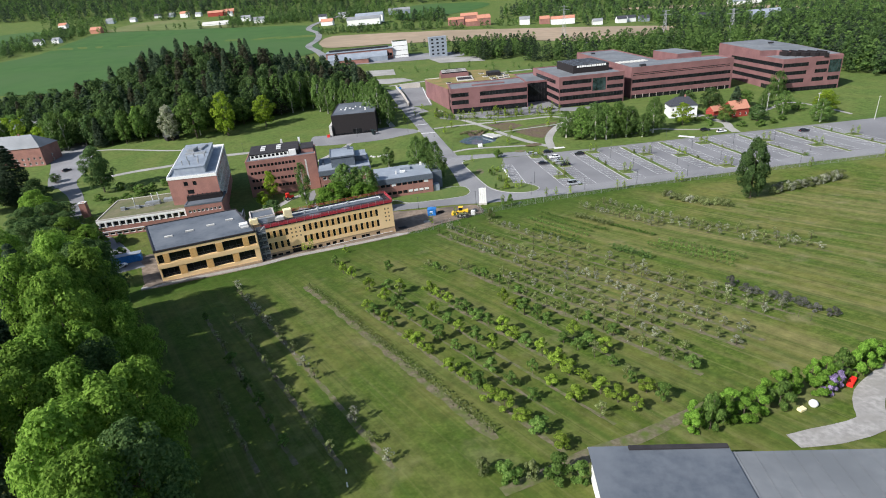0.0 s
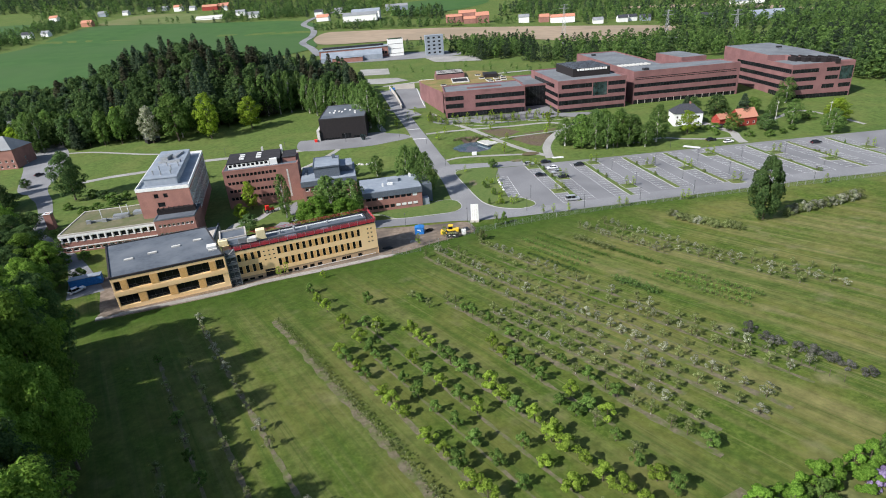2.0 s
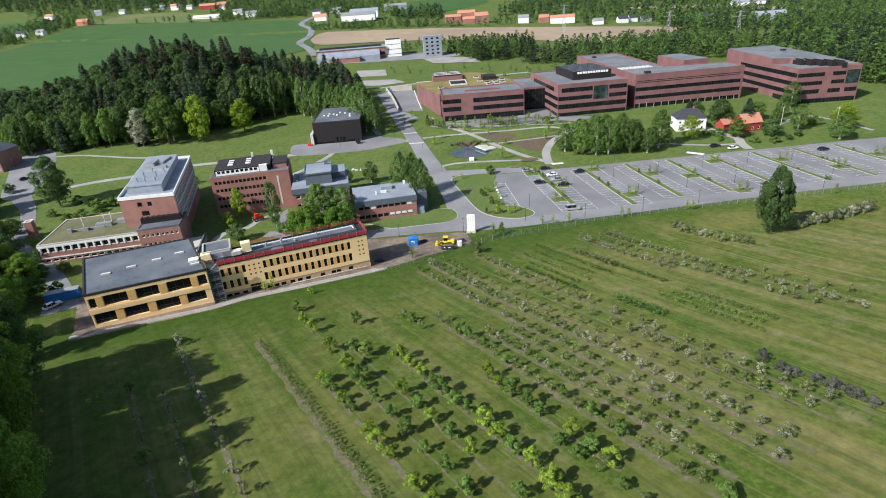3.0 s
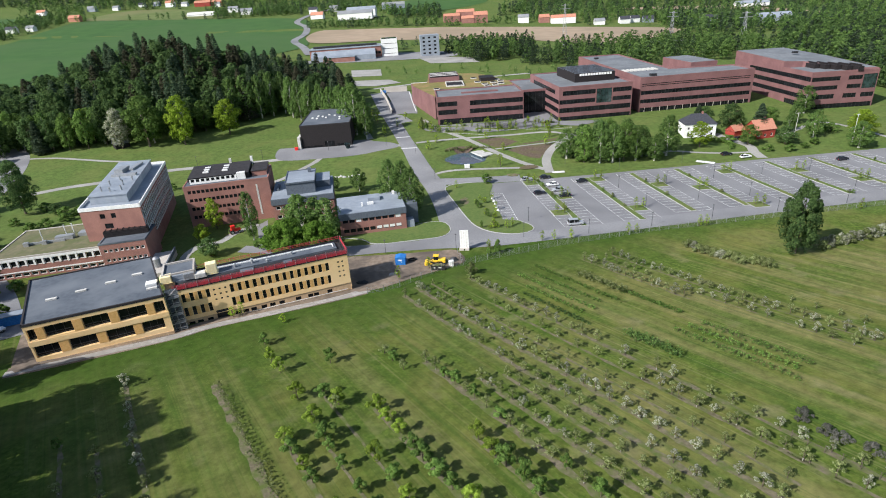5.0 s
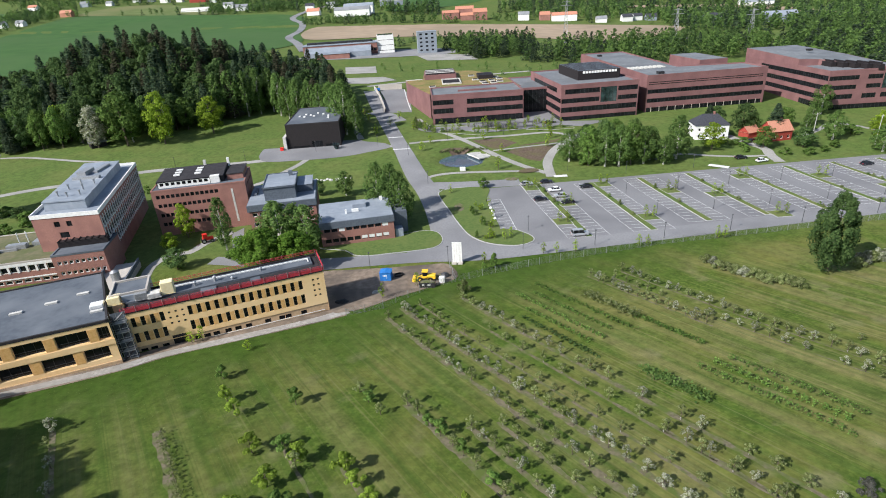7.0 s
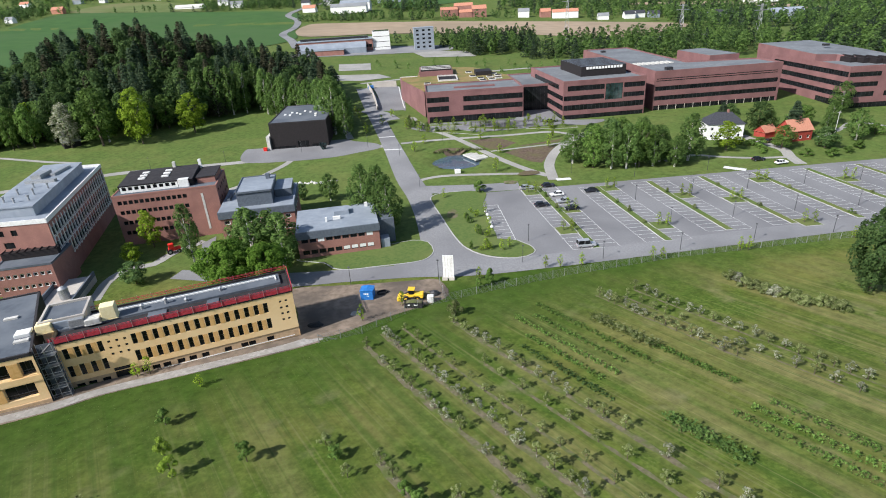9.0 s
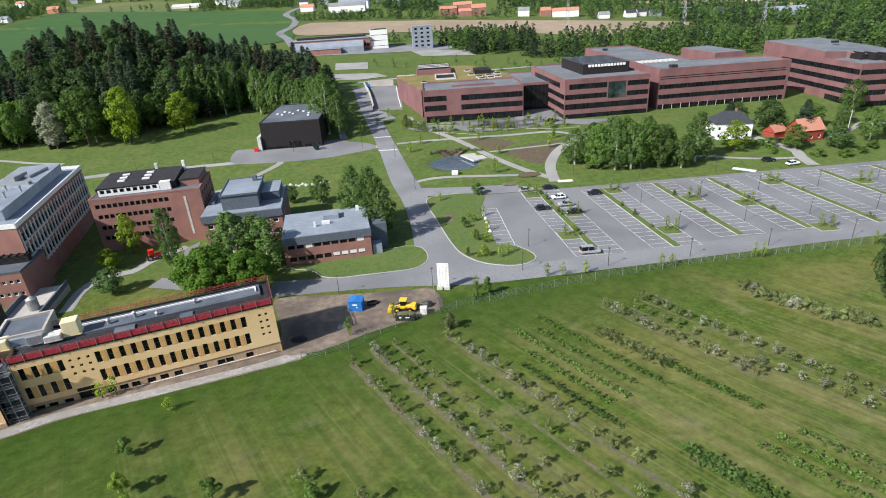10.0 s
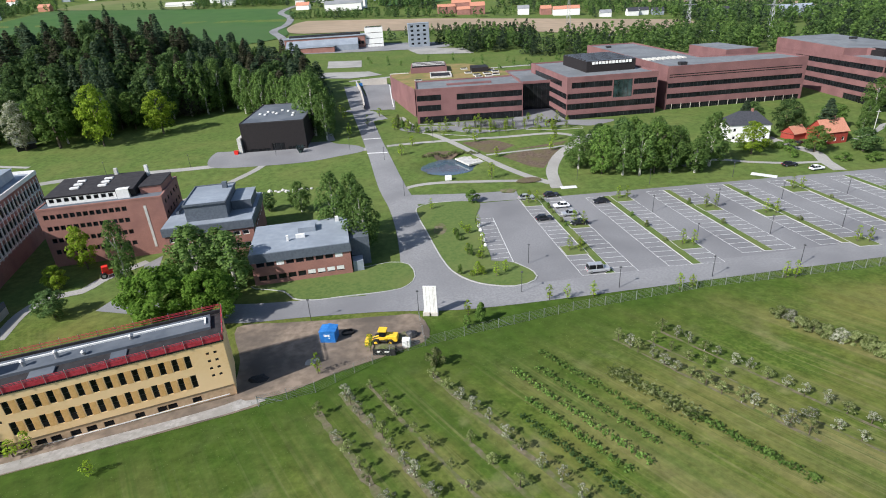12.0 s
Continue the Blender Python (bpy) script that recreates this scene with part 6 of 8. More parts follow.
SHADY = [("near_dark_tree", -141.2, 192.0, 13, 6.5), ("near_dark_tree", -131.4, 185.5, 11, 6), ("near_tree", -114.9, 169.4, 10, 5.5), ("near_dark_tree", -127.2, 170.5, 14, 7), ("round_shrub", -113.1, 174.1, 4, 3.4), ("dark_tree", -148.8, 206.7, 9, 5.5), ("dark_tree", -151.0, 216.2, 6, 4.4), ("round_shrub", -121.9, 193.9, 3, 2.4), ("round_shrub", -132.1, 199.8, 3.4, 3), ("near_dark_tree", -122.5, 167.6, 11, 6), ("dark_tree", -121.4, 176.5, 8, 5), ("dark_tree", -120.9, 186.6, 6, 4.2), ("round_shrub", -109.1, 177.6, 3, 2.6), ("near_tree", -106.9, 150.0, 9, 5.5), ("broadleaf_tree", -104.4, 156.6, 7, 4.4), ("round_shrub", -99.3, 159.3, 4, 3), ("round_shrub", -137.8, 226.9, 3, 3), ("round_shrub", -133.3, 229.0, 3.4, 3.4), ("round_shrub", -129.3, 234.5, 3.2, 3.4), ("round_shrub", -126.4, 240.3, 4, 3.6), ("round_shrub", -124.6, 248.0, 3, 3), ("round_shrub", -147.2, 233.3, 3, 3), ("dark_tree", -137.2, 242.7, 4.5, 3.6), ("round_shrub", -144.6, 247.2, 3.6, 3.4), ("round_shrub", -131.8, 239.1, 4, 4), ("dark_tree", -187.8, 267.7, 5, 3.4)]
rng = random.Random(21)
# single trees of the campus
for row in (("blossom_tree", -153, 328, 21, 7.2), ("broadleaf_tree", -139, 329, 27, 11.5), ("bright_tree", -120, 328, 26, 8), ("bright_tree", -101, 343, 19.5, 8.2), ("birch", -29, 324, 27, 7), ("birch", -23, 316, 19, 5),
        ("birch", -34, 332, 24, 6), ("bright_tree", -66, 215, 11.5, 3.4), ("birch", -50, 203, 16.8, 3.4), ("maple", -35, 186.5, 12.2, 7.6), ("maple", -25.5, 186, 11.2, 6.6), ("birch", -33, 200, 15.5, 6.5), ("birch", -25, 199, 14, 5.5), ("birch", -36, 208, 12.5, 5), ("birch", -30, 207, 12, 5),
        ("dark_tree", -60, 192, 6.3, 4), ("bright_tree", -67, 205, 6.2, 3), ("birch", -6, 221, 19, 5), ("birch", 1.5, 213, 17.8, 5.2), ("birch", -2, 226, 17, 5), ("birch", -20, 245, 9.5, 4), ("dark_tree", -30, 247, 6, 3),
        ("birch", 108, 261, 17.5, 6.4), ("bright_tree", 126, 269, 11, 5.8), ("dark_tree", 147, 286, 13, 6), ("broadleaf_tree", 146, 267, 9, 5), ("dark_tree", 161, 265, 8, 5.5), ("spruce", 157, 279, 14, 4.5), ("birch", 195, 306, 13.5, 5.5),
        ("column_tree", 101.6, 164, 19.5, 5.8), ("birch", 185, 254, 11, 6), ("birch", 177, 271, 12, 5), ("bright_tree", 196, 268, 9, 7), ("bright_tree", 205, 280, 8, 6), ("spruce", 134, 290, 12, 4), ("broadleaf_tree", 168, 290, 9, 5), ("dark_tree", 140, 296, 10, 5),
        ("near_dark_tree", -152, 246, 22, 8), ("near_spruce", -186, 240, 27, 9), ("dark_tree", -175, 236, 12, 7), ("dark_tree", -192, 228, 18, 9), ("spruce", -200, 250, 24, 7), ("dark_tree", -160, 215, 6, 5),
        ("birch", 67, 266, 13, 5.2), ("broadleaf_tree", 73, 260, 16, 5.6), ("birch", 79, 258, 17, 5.4), ("birch", 84, 257, 16.5, 5.2), ("broadleaf_tree", 89, 258, 16.5, 5.6), ("birch", 94, 258, 15, 5.4), ("birch", 98, 262, 13.5, 5), ("dark_tree", 82, 270, 15, 6), ("birch", 94, 270, 14.5, 6), ("dark_tree", 76, 275, 12, 5), ("broadleaf_tree", 88, 277, 13, 5), ("birch", 101, 256, 11, 4.4)):
    plant(*row)
# shrubs and trees round the low brick wing and the shaded lane
for row in SHADY:
    plant(*row)
# trees beside the orchard; filler trees added and heights stretched for their shade
NEAR_TREES = [(-85, 123, 14, 6), (-68, 100, 15, 6.5), (-53, 77, 15, 6.5), (-43, 67, 13.5, 5), (-48, 64, 16, 6), (-37, 55, 14.5, 5.6), (-52, 57, 16, 6.5), (-38, 49, 15, 6), (-33.5, 44, 13.5, 5.2), (-41, 45, 15, 6), (-35, 39, 14, 5.6),
    (-66, 76, 16.5, 7), (-98, 130, 14, 6.5), (-131, 168, 13, 7), (-120, 170, 12, 6), (-150, 199, 15, 7), (-60, 63, 17, 7), (-95, 112, 17, 7), (-112, 150, 14, 7), (-104, 146, 12, 6), (-75, 110, 14, 5.5), (-60, 90, 14, 5.5), (-46, 80, 11, 4.5), (-140, 180, 14, 7), (-128, 150, 15, 7), (-57, 92, 14.5, 6), (-62, 85, 15.5, 6), (-47, 72, 14, 5), (-63, 98, 14, 5.5), (-72, 107, 12.5, 5.5), (-56, 84, 14, 5.5), (-51, 70, 15, 5.5), (-42, 60, 14, 5.5), (-70, 114, 17.5, 5.5), (-66, 106, 12, 5)]
for i, (x, y, h, r) in enumerate(NEAR_TREES):
    # height factors set by how far the shade must reach over the field
    h, r = h * (1.4 if y < 74 else 1.78 if y < 112 else 1.2 if y < 131 else 1.1), r * 1.08
    if 58 < y < 118:
        x, y = x - 4.6, y - 2.8
    elif y < 50:
        x, y = x + 1.0, y + 0.6
    if 60 < y < 118 and (-74 * (x + 41) - 47 * (y - 47)) / 87.7 > 6.5:
        plant("near_spruce", x - 1.5, y - 1, h * 0.95, 4.6, "trees beside the orchard")
    else:
        plant(("near_tree", "near_tree", "near_tree", "near_dark_tree", "near_tree")[i % 5], x, y, h, r, "trees beside the orchard")
for x, y, h in ((-58, 60, 27), (-66, 71, 28), (-82, 99, 25), (-88, 92, 26), (-76, 88, 26), (-95, 103, 25), (-82, 80, 27), (-55, 50, 26), (-72, 62, 27)):
    plant("near_spruce", x, y, h, 4.4, "trees beside the orchard")

# the wood behind: front trees one by one, the rest as one mass
WOOD = [(-330, 322), (-250, 326), (-194, 326), (-150, 334), (-118, 335), (-108, 352), (-92, 372), (-80, 396), (-62, 372), (-44, 356), (-36, 372), (-42, 420), (-70, 462), (-120, 492), (-200, 500), (-330, 460)]
front, back = [], {"spruce": [], "brown": [], "leafy": []}
for x, y in scatter(rng, WOOD, 7.6):
    if y > 462:
        continue
    edge = y < 356 + max(0, (x + 150) * 0.32)
    pick = rng.random()
    if edge and len(front) < 110:
        front.append((x, y, rng.uniform(15, 23), pick))
    else:
        tall = 21 + 8 * math.exp(-((x + 150) / 80) ** 2)
        leafy = 0.75 if x < -195 else 0.42 if x < -60 else 0.55
        back["leafy" if pick < leafy else "brown" if pick < leafy + (1 - leafy) * 0.4 else "spruce"].append((x, y, tall * rng.uniform(0.66, 1.14), rng.uniform(5.2, 7.6)))
for x, y, h, pick in front:
    kind = "dark_tree" if pick < 0.36 else "broadleaf_tree" if pick < 0.66 else "birch" if pick < 0.8 else "bright_tree" if pick < 0.9 else "spruce"
    plant(kind, x, y, h, rng.uniform(4.8, 7.0) if kind != "spruce" else 4.6, "wood edge trees")
for x, y, h in ((-104, 364, 25), (-97, 368, 26), (-90, 371, 25), (-84, 375, 26), (-78, 380, 25), (-72, 372, 24), (-66, 366, 23), (-60, 362, 22), (-52, 358, 22), (-46, 353, 21), (-40, 350, 22), (-30, 345, 21), (-34, 354, 22), (-27, 336, 20)):
    plant("birch", x, y, h, rng.uniform(5.2, 6.4), "birches before the wood")
SPRUCE = lambda n, size: (lambda rs: cone_crown(rs, 22, 4.4, n, size))
LEAFY = lambda n, size, h=18, r=6: (lambda rs: broad_crown(rs, h, r, n, size, 0.12, 30))
thicket("spruce_wood", "dense dark spruce wood behind the lawn", back["spruce"], "needle", SPRUCE(1500, 0.46), 22, 4.4)
thicket("brown_spruce_wood", "brownish spruces standing in the wood", back["brown"], "needle_brown", SPRUCE(1500, 0.46), 22, 4.4)
thicket("leafy_wood", "leafy trees standing among the spruces", [(x, y, h * 0.88, r * 1.15) for x, y, h, r in back["leafy"]], "leaf_dark", LEAFY(1200, 0.5), 18, 6)

# far woods: beyond the campus, along the fields and on the hills
far = {"needle": [], "leaf_dark": [], "leaf_birch": []}
middle = {"needle": [], "leaf_dark": [], "leaf_birch": []}


def far_wood(poly, gap, hmin, hmax, mix=(0.35, 0.5, 0.15), into=far):
    for x, y in scatter(rng, poly, gap):
        q = rng.random()
        if any(inside(x, y, o) for o in FIELDS) or any(abs(x - a) < c and -26 < y - b < 14 for a, b, c in FAR_SPOTS):
            continue
        into["needle" if q < mix[0] else "leaf_dark" if q < mix[0] + mix[1] else "leaf_birch"].append((x, y, rng.uniform(hmin, hmax), rng.uniform(0.30, 0.42) * hmax * 0.75))


far_wood([(262, 330), (300, 300), (400, 300), (520, 430), (600, 640), (420, 660), (330, 560), (270, 470), (255, 400)], 9.6, 13, 22, (0.3, 0.38, 0.32), middle)
far_wood([(120, 480), (180, 470), (270, 480), (330, 570), (300, 620), (180, 600), (110, 560)], 12, 12, 19, (0.15, 0.45, 0.4), middle)
far_wood([(45, 560), (75, 545), (115, 575), (120, 640), (60, 660), (30, 620)], 8.5, 12, 18, (0.4, 0.3, 0.3), middle)
far_wood([(90, 520), (112, 512), (120, 540), (96, 550)], 8.5, 12, 17, (0.6, 0.3, 0.1), middle)
far_wood([(-120, 880), (20, 870), (150, 860), (150, 885), (20, 905), (-130, 905)], 10, 9, 14, (0.1, 0.8, 0.1))
far_wood([(-40, 965), (40, 950), (40, 1060), (-60, 1080)], 11, 12, 18)
far_wood([(120, 950), (330, 880), (700, 740), (1100, 720), (1100, 1000), (700, 1150), (330, 1300), (200, 1150)], 15, 12, 18, (0.3, 0.5, 0.2))
far_wood([(330, 700), (430, 690), (620, 720), (500, 820), (340, 880), (320, 800)], 12, 12, 18, (0.3, 0.5, 0.2))
far_wood([(-1400, 1300), (-620, 1262), (-330, 1250), (-20, 1245), (130, 1245), (330, 1340), (900, 1050), (1000, 1200), (300, 1560), (-400, 1700), (-1400, 2050)], 19, 15, 24, (0.5, 0.42, 0.08))
far_wood([(-680, 1110), (-600, 1120), (-580, 1180), (-400, 1180), (-300, 1080), (-160, 1010), (-60, 1020), (-60, 1240), (-330, 1250), (-620, 1260), (-760, 1200)], 17, 10, 18, (0.2, 0.6, 0.2))
far_wood([(-570, 770), (-575, 950), (-560, 1050), (-640, 1070), (-670, 920), (-690, 760)], 12, 9, 15, (0.1, 0.75, 0.15))
far_wood([(-980, 640), (-640, 660), (-560, 700), (-620, 730), (-980, 690)], 12, 9, 14, (0.1, 0.8, 0.1))
far_wood([(-900, 850), (-640, 835), (-500, 875), (-640, 880), (-900, 890)], 12, 9, 15, (0.2, 0.7, 0.1))
far_wood([(-430, 1010), (-200, 1040), (-190, 1090), (-420, 1060)], 13, 10, 16, (0.1, 0.8, 0.1))
far_wood([(-700, 480), (-420, 400), (-330, 330), (-330, 470), (-420, 490), (-640, 560)], 11, 12, 18, (0.2, 0.6, 0.2))
far_wood([(-30, 640), (40, 640), (50, 690), (-10, 690)], 13, 6, 12, (0.1, 0.7, 0.2))
far_wood([(-40, 545), (0, 520), (60, 520), (130, 500), (140, 470), (70, 450), (20, 465), (-20, 495)], 19, 3, 6, (0.0, 0.4, 0.6))
far_wood([(-330, 1000), (-180, 1090), (60, 1100), (20, 1180), (-200, 1180), (-420, 1100)], 19, 8, 14, (0.15, 0.6, 0.25))
far_wood([(-200, 860), (-140, 880), (-40, 905), (-40, 925), (-140, 905), (-210, 890)], 11, 8, 13, (0.1, 0.7, 0.2))
far_wood([(150, 865), (330, 800), (440, 780), (470, 860), (300, 900), (160, 930)], 13, 9, 15, (0.2, 0.5, 0.3))
far_wood([(-720, 960), (-480, 990), (-330, 1000), (-330, 1110), (-700, 1080)], 17, 8, 14, (0.15, 0.6, 0.25))
far_wood([(-620, 880), (-400, 950), (-250, 1030), (-250, 1060), (-420, 990), (-640, 910)], 16, 7, 12, (0.1, 0.6, 0.3))
for k, rows in middle.items():
    if k == "needle":
        thicket("spruce_belt", "spruces standing behind the campus", rows, k, lambda rs: cone_crown(rs, 20, 4.2, 260, 0.7), 20, 4.6)
    else:
        thicket("leafy_belt" if k == "leaf_dark" else "birch_belt", "leafy trees behind the campus" if k == "leaf_dark" else "pale birches behind the campus", rows, k, lambda rs: broad_crown(rs, 16, 4.6, 280, 0.68, 0.1, 16), 16, 5.0)
for k, rows in far.items():
    if k == "needle":
        thicket("far_spruce_wood", "distant dark spruce wood", rows, k, lambda rs: cone_crown(rs, 20, 4.0, 80, 1.25), 20, 4.6)
    else:
        thicket("far_leafy_wood" if k == "leaf_dark" else "far_birch_wood", "distant leafy wood" if k == "leaf_dark" else "distant pale birch wood", rows, k, lambda rs: broad_crown(rs, 16, 5.0, 84, 1.25, 0.1, 12), 16, 5.0)

# ---- orchard: rows run one way, each at its own offset ----
ALONG, ACROSS = Vector((0.545, -0.84)).normalized(), Vector((0.84, 0.545)).normalized()


def orchard(c, s):
    p = ACROSS * (c - 0.015 * (s + 100)) + ALONG * s
    return p.x, p.y


# offset, from, to, spacing, kinds, height, soil strip
ROWS = [(24, -132, -50, 5.4, ("blossoming_apple_tree", "apple_tree"), 2.6, 0.9), (18.6, -112, -55, 6.0, ("apple_tree",), 2.4, 0.8), (43.2, -96, -38, 3.6, ("green_fruit_tree", "plum_tree"), 3.0, 0.8),
    (48, -90, -45, 5.2, ("green_fruit_tree",), 2.8, 0.5), (52.6, -104, -38, 5.0, ("green_fruit_tree", "plum_tree", "apple_tree"), 3.0, 0.6), (58, -94, -52, 3.7, ("plum_tree", "green_fruit_tree"), 3.2, 0.9),
    (68, -110, -99, 4.0, ("apple_tree", "green_fruit_tree"), 2.6, 0.0), (72.4, -101, -37, 3.0, ("apple_tree", "apple_tree", "green_fruit_tree"), 2.6, 1.3), (77, -90, -40, 2.8, ("apple_tree", "blossoming_apple_tree", "apple_tree"), 2.4, 1.2),
    (84.6, -130, -37, 3.3, ("apple_tree", "apple_tree", "blossoming_apple_tree"), 2.4, 1.2), (89.4, -132, -36, 3.0, ("apple_tree", "blossoming_apple_tree"), 2.5, 1.2), (93.5, -131, -46, 4.2, ("apple_tree",), 2.0, 0.6),
    (98.2, -112, -42, 5.0, ("apple_tree",), 2.2, 0.7), (102.6, -127, -37, 3.4, ("blossoming_apple_tree", "apple_tree"), 2.4, 1.0), (132.5, -116, -86, 2.3, ("apple_tree", "blossoming_apple_tree"), 2.5, 0.5), (136.5, -112, -96, 3.2, ("apple_tree",), 2.2, 0.4), (140.6, -113, -46, 2.5, ("apple_tree", "blossoming_apple_tree"), 2.4, 0.5), (136.2, -88, -54, 3.0, ("apple_tree", "blossoming_apple_tree"), 2.3, 0.4), (147, -70, -50, 4.5, ("apple_tree",), 2.0, 0.0), (66.6, -78, -50, 3.4, ("plum_tree", "green_fruit_tree"), 3.2, 0.8), (57.0, -56, -35, 3.2, ("plum_tree",), 3.2, 0.0), (64, -58, -42, 3.6, ("green_fruit_tree", "apple_tree"), 2.8, 0.0), (98.6, -72, -37, 3.2, ("apple_tree", "blossoming_apple_tree"), 2.3, 0.8), (81, -88, -48, 3.6, ("apple_tree",), 2.2, 0.8), (13.8, -118, -60, 6, ("apple_tree", "green_fruit_tree"), 2.4, 0.7), (9.2, -84, -62, 6, ("apple_tree",), 2.3, 0.7), (62.2, -42, -35, 3.2, ("plum_tree", "green_fruit_tree"), 3.0, 0.0)]
rng = random.Random(5)
for c, along, k in ((50, -130, "green_fruit_tree"), (48.9, -122, "plum_tree"), (49.1, -117, "plum_tree"), (48.7, -106.2, "plum_tree"), (48.5, -98, "plum_tree"), (48.4, -92.4, "green_fruit_tree"), (58, -113.6, "green_fruit_tree"), (53.7, -99.7, "plum_tree")):
    plant(k, *orchard(c, along), 3.5 if along > -125 else 3.0, 2.1 if along > -112 else 1.6, "orchard rows")
for c, s0, s1, gap, kinds, h, strip in ROWS:
    s = s0
    while s < s1:
        if rng.random() > 0.06:
            x, y = orchard(c + rng.uniform(-0.25, 0.25), s + rng.uniform(-0.4, 0.4))
            k = rng.choice(kinds)
            plant(k, x, y, h * rng.uniform(0.75, 1.25), KINDS[k][3] * h / KINDS[k][2] * rng.uniform(0.8, 1.3), "orchard rows")
        s += gap
    if strip:
        a, b = orchard(c, s0 - 1), orchard(c, s1 + 1)
        n = max(6, int((s1 - s0) / 1.3))
        ribbon("soil_strip", [(a[0] + (b[0] - a[0]) * i / n + rng.uniform(-0.07, 0.07), a[1] + (b[1] - a[1]) * i / n + rng.uniform(-0.07, 0.07), strip * rng.uniform(0.6, 1.25)) for i in range(n + 1)], 1, "soil", 0.04, "patchy brown soil strip under an orchard row", category="ground", across=2, step=1.2)


def hedge(name, label, c, s0, s1, h, w, lm, n, size=0.2, gap=0.0):
    """A low planted row, as one mass of leaf clumps."""
    rs = np.random.RandomState(int(c * 10 - s0))
    L = s1 - s0
    t = rs.uniform(0, 1, n)
    if gap:
        t = (np.floor(t * L / gap) + 0.5 + rs.normal(0, 0.22, n)) * gap / L
    q = rs.normal(0, w * 0.35, n)
    P = np.zeros((n, 3))
    for i in range(n):
        x, y = orchard(c + q[i], s0 + t[i] * L)
        P[i] = (x, y, g(x, y) + h * rs.uniform(0.1, 1) ** 0.8)
    N = np.tile((0.0, 0.0, 1.0), (n, 1)) + rs.normal(0, 0.5, (n, 3))
    V, F = leaf_cards(rs, P, N, size)
    tagged(new(name, fast_mesh(name, V, F, M[lm])), label, "hedge", "planted rows", "stuff")


hedge("shrub_row", "dense row of low leafless-brown fruit bushes", 38.4, -120, -46, 1.3, 1.1, "leaf_orchard", 1800, 0.16, 1.1)
ribbon("soil_strip", [(*orchard(37.9 + rng.uniform(-0.15, 0.15), -121 + 1.4 * i), rng.uniform(0.9, 1.9)) for i in range(55)], 1, "soil", 0.04, "patchy brown soil strip under an orchard row", category="ground", across=2, step=1.2)
for c, s0, s1, lm in ((110, -114, -96, "leaf_mid"), (113, -121, -95, "leaf_mid"), (116.5, -119, -97, "leaf_mid"), (120, -122, -94, "leaf_mid"), (106.8, -112, -92, "leaf_dark")):
    hedge("berry_row", "low green row of berry bushes", c, s0, s1, 1.0, 0.8, lm, int((s1 - s0) * 22), 0.19, 1.3)
hedge("bush_row", "bushy hedge row with yellow-green leaves", 124.3, -111, -96, 1.8, 1.8, "leaf_orchard", 620, 0.24)
hedge("bush_row", "bright green low hedge row", 125, -98, -82, 0.9, 1.0, "leaf_mid", 460, 0.22)
for c, s0, s1 in ((117, -79, -56), (120.2, -78, -57), (123.4, -77, -56)):
    hedge("vine_row", "trained green vine row on wires", c, s0, s1, 1.5, 0.5, "leaf_mid", 560, 0.17, 1.4)
hedge("bush_row", "dark loose hedge in the orchard", 109, -84, -72, 1.9, 1.7, "leaf_birch", 420, 0.24)
for i in range(9):
    plant("white_shrub" if i % 4 == 1 else "grey_shrub", *orchard(159.5 + rng.uniform(-0.8, 0.8), -103 + i * 1.9), 2.2, 2.0, "blossoming shrubs")
for i in range(3):
    plant("grey_shrub", *orchard(162, -86 + i * 1.8), 2.3, 1.9, "blossoming shrubs")
for i in range(19):
    plant("white_shrub" if i % 3 else "grey_shrub", 110 + i * 1.6, 166.0 + i * 0.5 + rng.uniform(-1, 1), rng.uniform(2.4, 3.2), rng.uniform(1.8, 2.5), "blossoming shrubs")
for i in range(8):
    plant("bare_shrub", *orchard(106.4 + rng.uniform(-0.5, 0.5), -50.5 + i * 2.7 + rng.uniform(-0.5, 0.5)), rng.uniform(1.5, 2.3), rng.uniform(1.3, 1.8), "grey shrubs")
wf = thing("wire_fence", "low wire fence on slim grey wooden posts", "fence", Matrix())
line = [orchard(102.0, -50 + 2.1 * i) for i in range(9)]
for x, y in line:
    z = g(x, y)
    part("post", boxes((x - 0.03, y - 0.03, z - 0.3, x + 0.03, y + 0.03, z + 1.4)), "bark", wf)
for up in (0.7, 1.35):
    bm = bmesh.new()
    for (xa, ya), (xb, yb) in zip(line, line[1:]):
        quad = [bm.verts.new((wx, wy, g(wx, wy) + up + dz)) for wx, wy in ((xa, ya), (xb, yb)) for dz in (-0.012, 0.012)]
        bm.faces.new((quad[0], quad[2], quad[3], quad[1]))
    part("wire", bm, "dark_steel", wf)
for i in range(13):
    x, y = 32 + i * 3.0, 55.5 + i * 1.0
    plant("round_shrub" if i % 4 == 1 else "pale_shrub", x + rng.uniform(-0.8, 0.8), y + rng.uniform(-0.8, 0.8), rng.uniform(3.2, 6.2), rng.uniform(1.5, 2.4), "shrubs behind the shed")
    plant("pale_shrub", x + 1.2, y + 2.2, rng.uniform(2.5, 4.5), rng.uniform(1.3, 2.2), "shrubs behind the shed")
plant("lilac_shrub", 55.0, 61.6, 3.0, 1.3)
plant("lilac_shrub", 56.6, 62.4, 3.4, 1.2)
for x, y, h in ((7, 50, 3.4), (10, 50.5, 2.6), (13, 50, 4.0), (15.5, 49, 3.2), (4, 52, 2.4)):
    plant("round_shrub" if h > 3 else "grey_shrub", x, y, h, h * 0.55, "shrubs behind the shed")
plant("round_shrub", 67, 48, 5, 4.2)
plant("round_shrub", 72, 50, 5, 4.0)

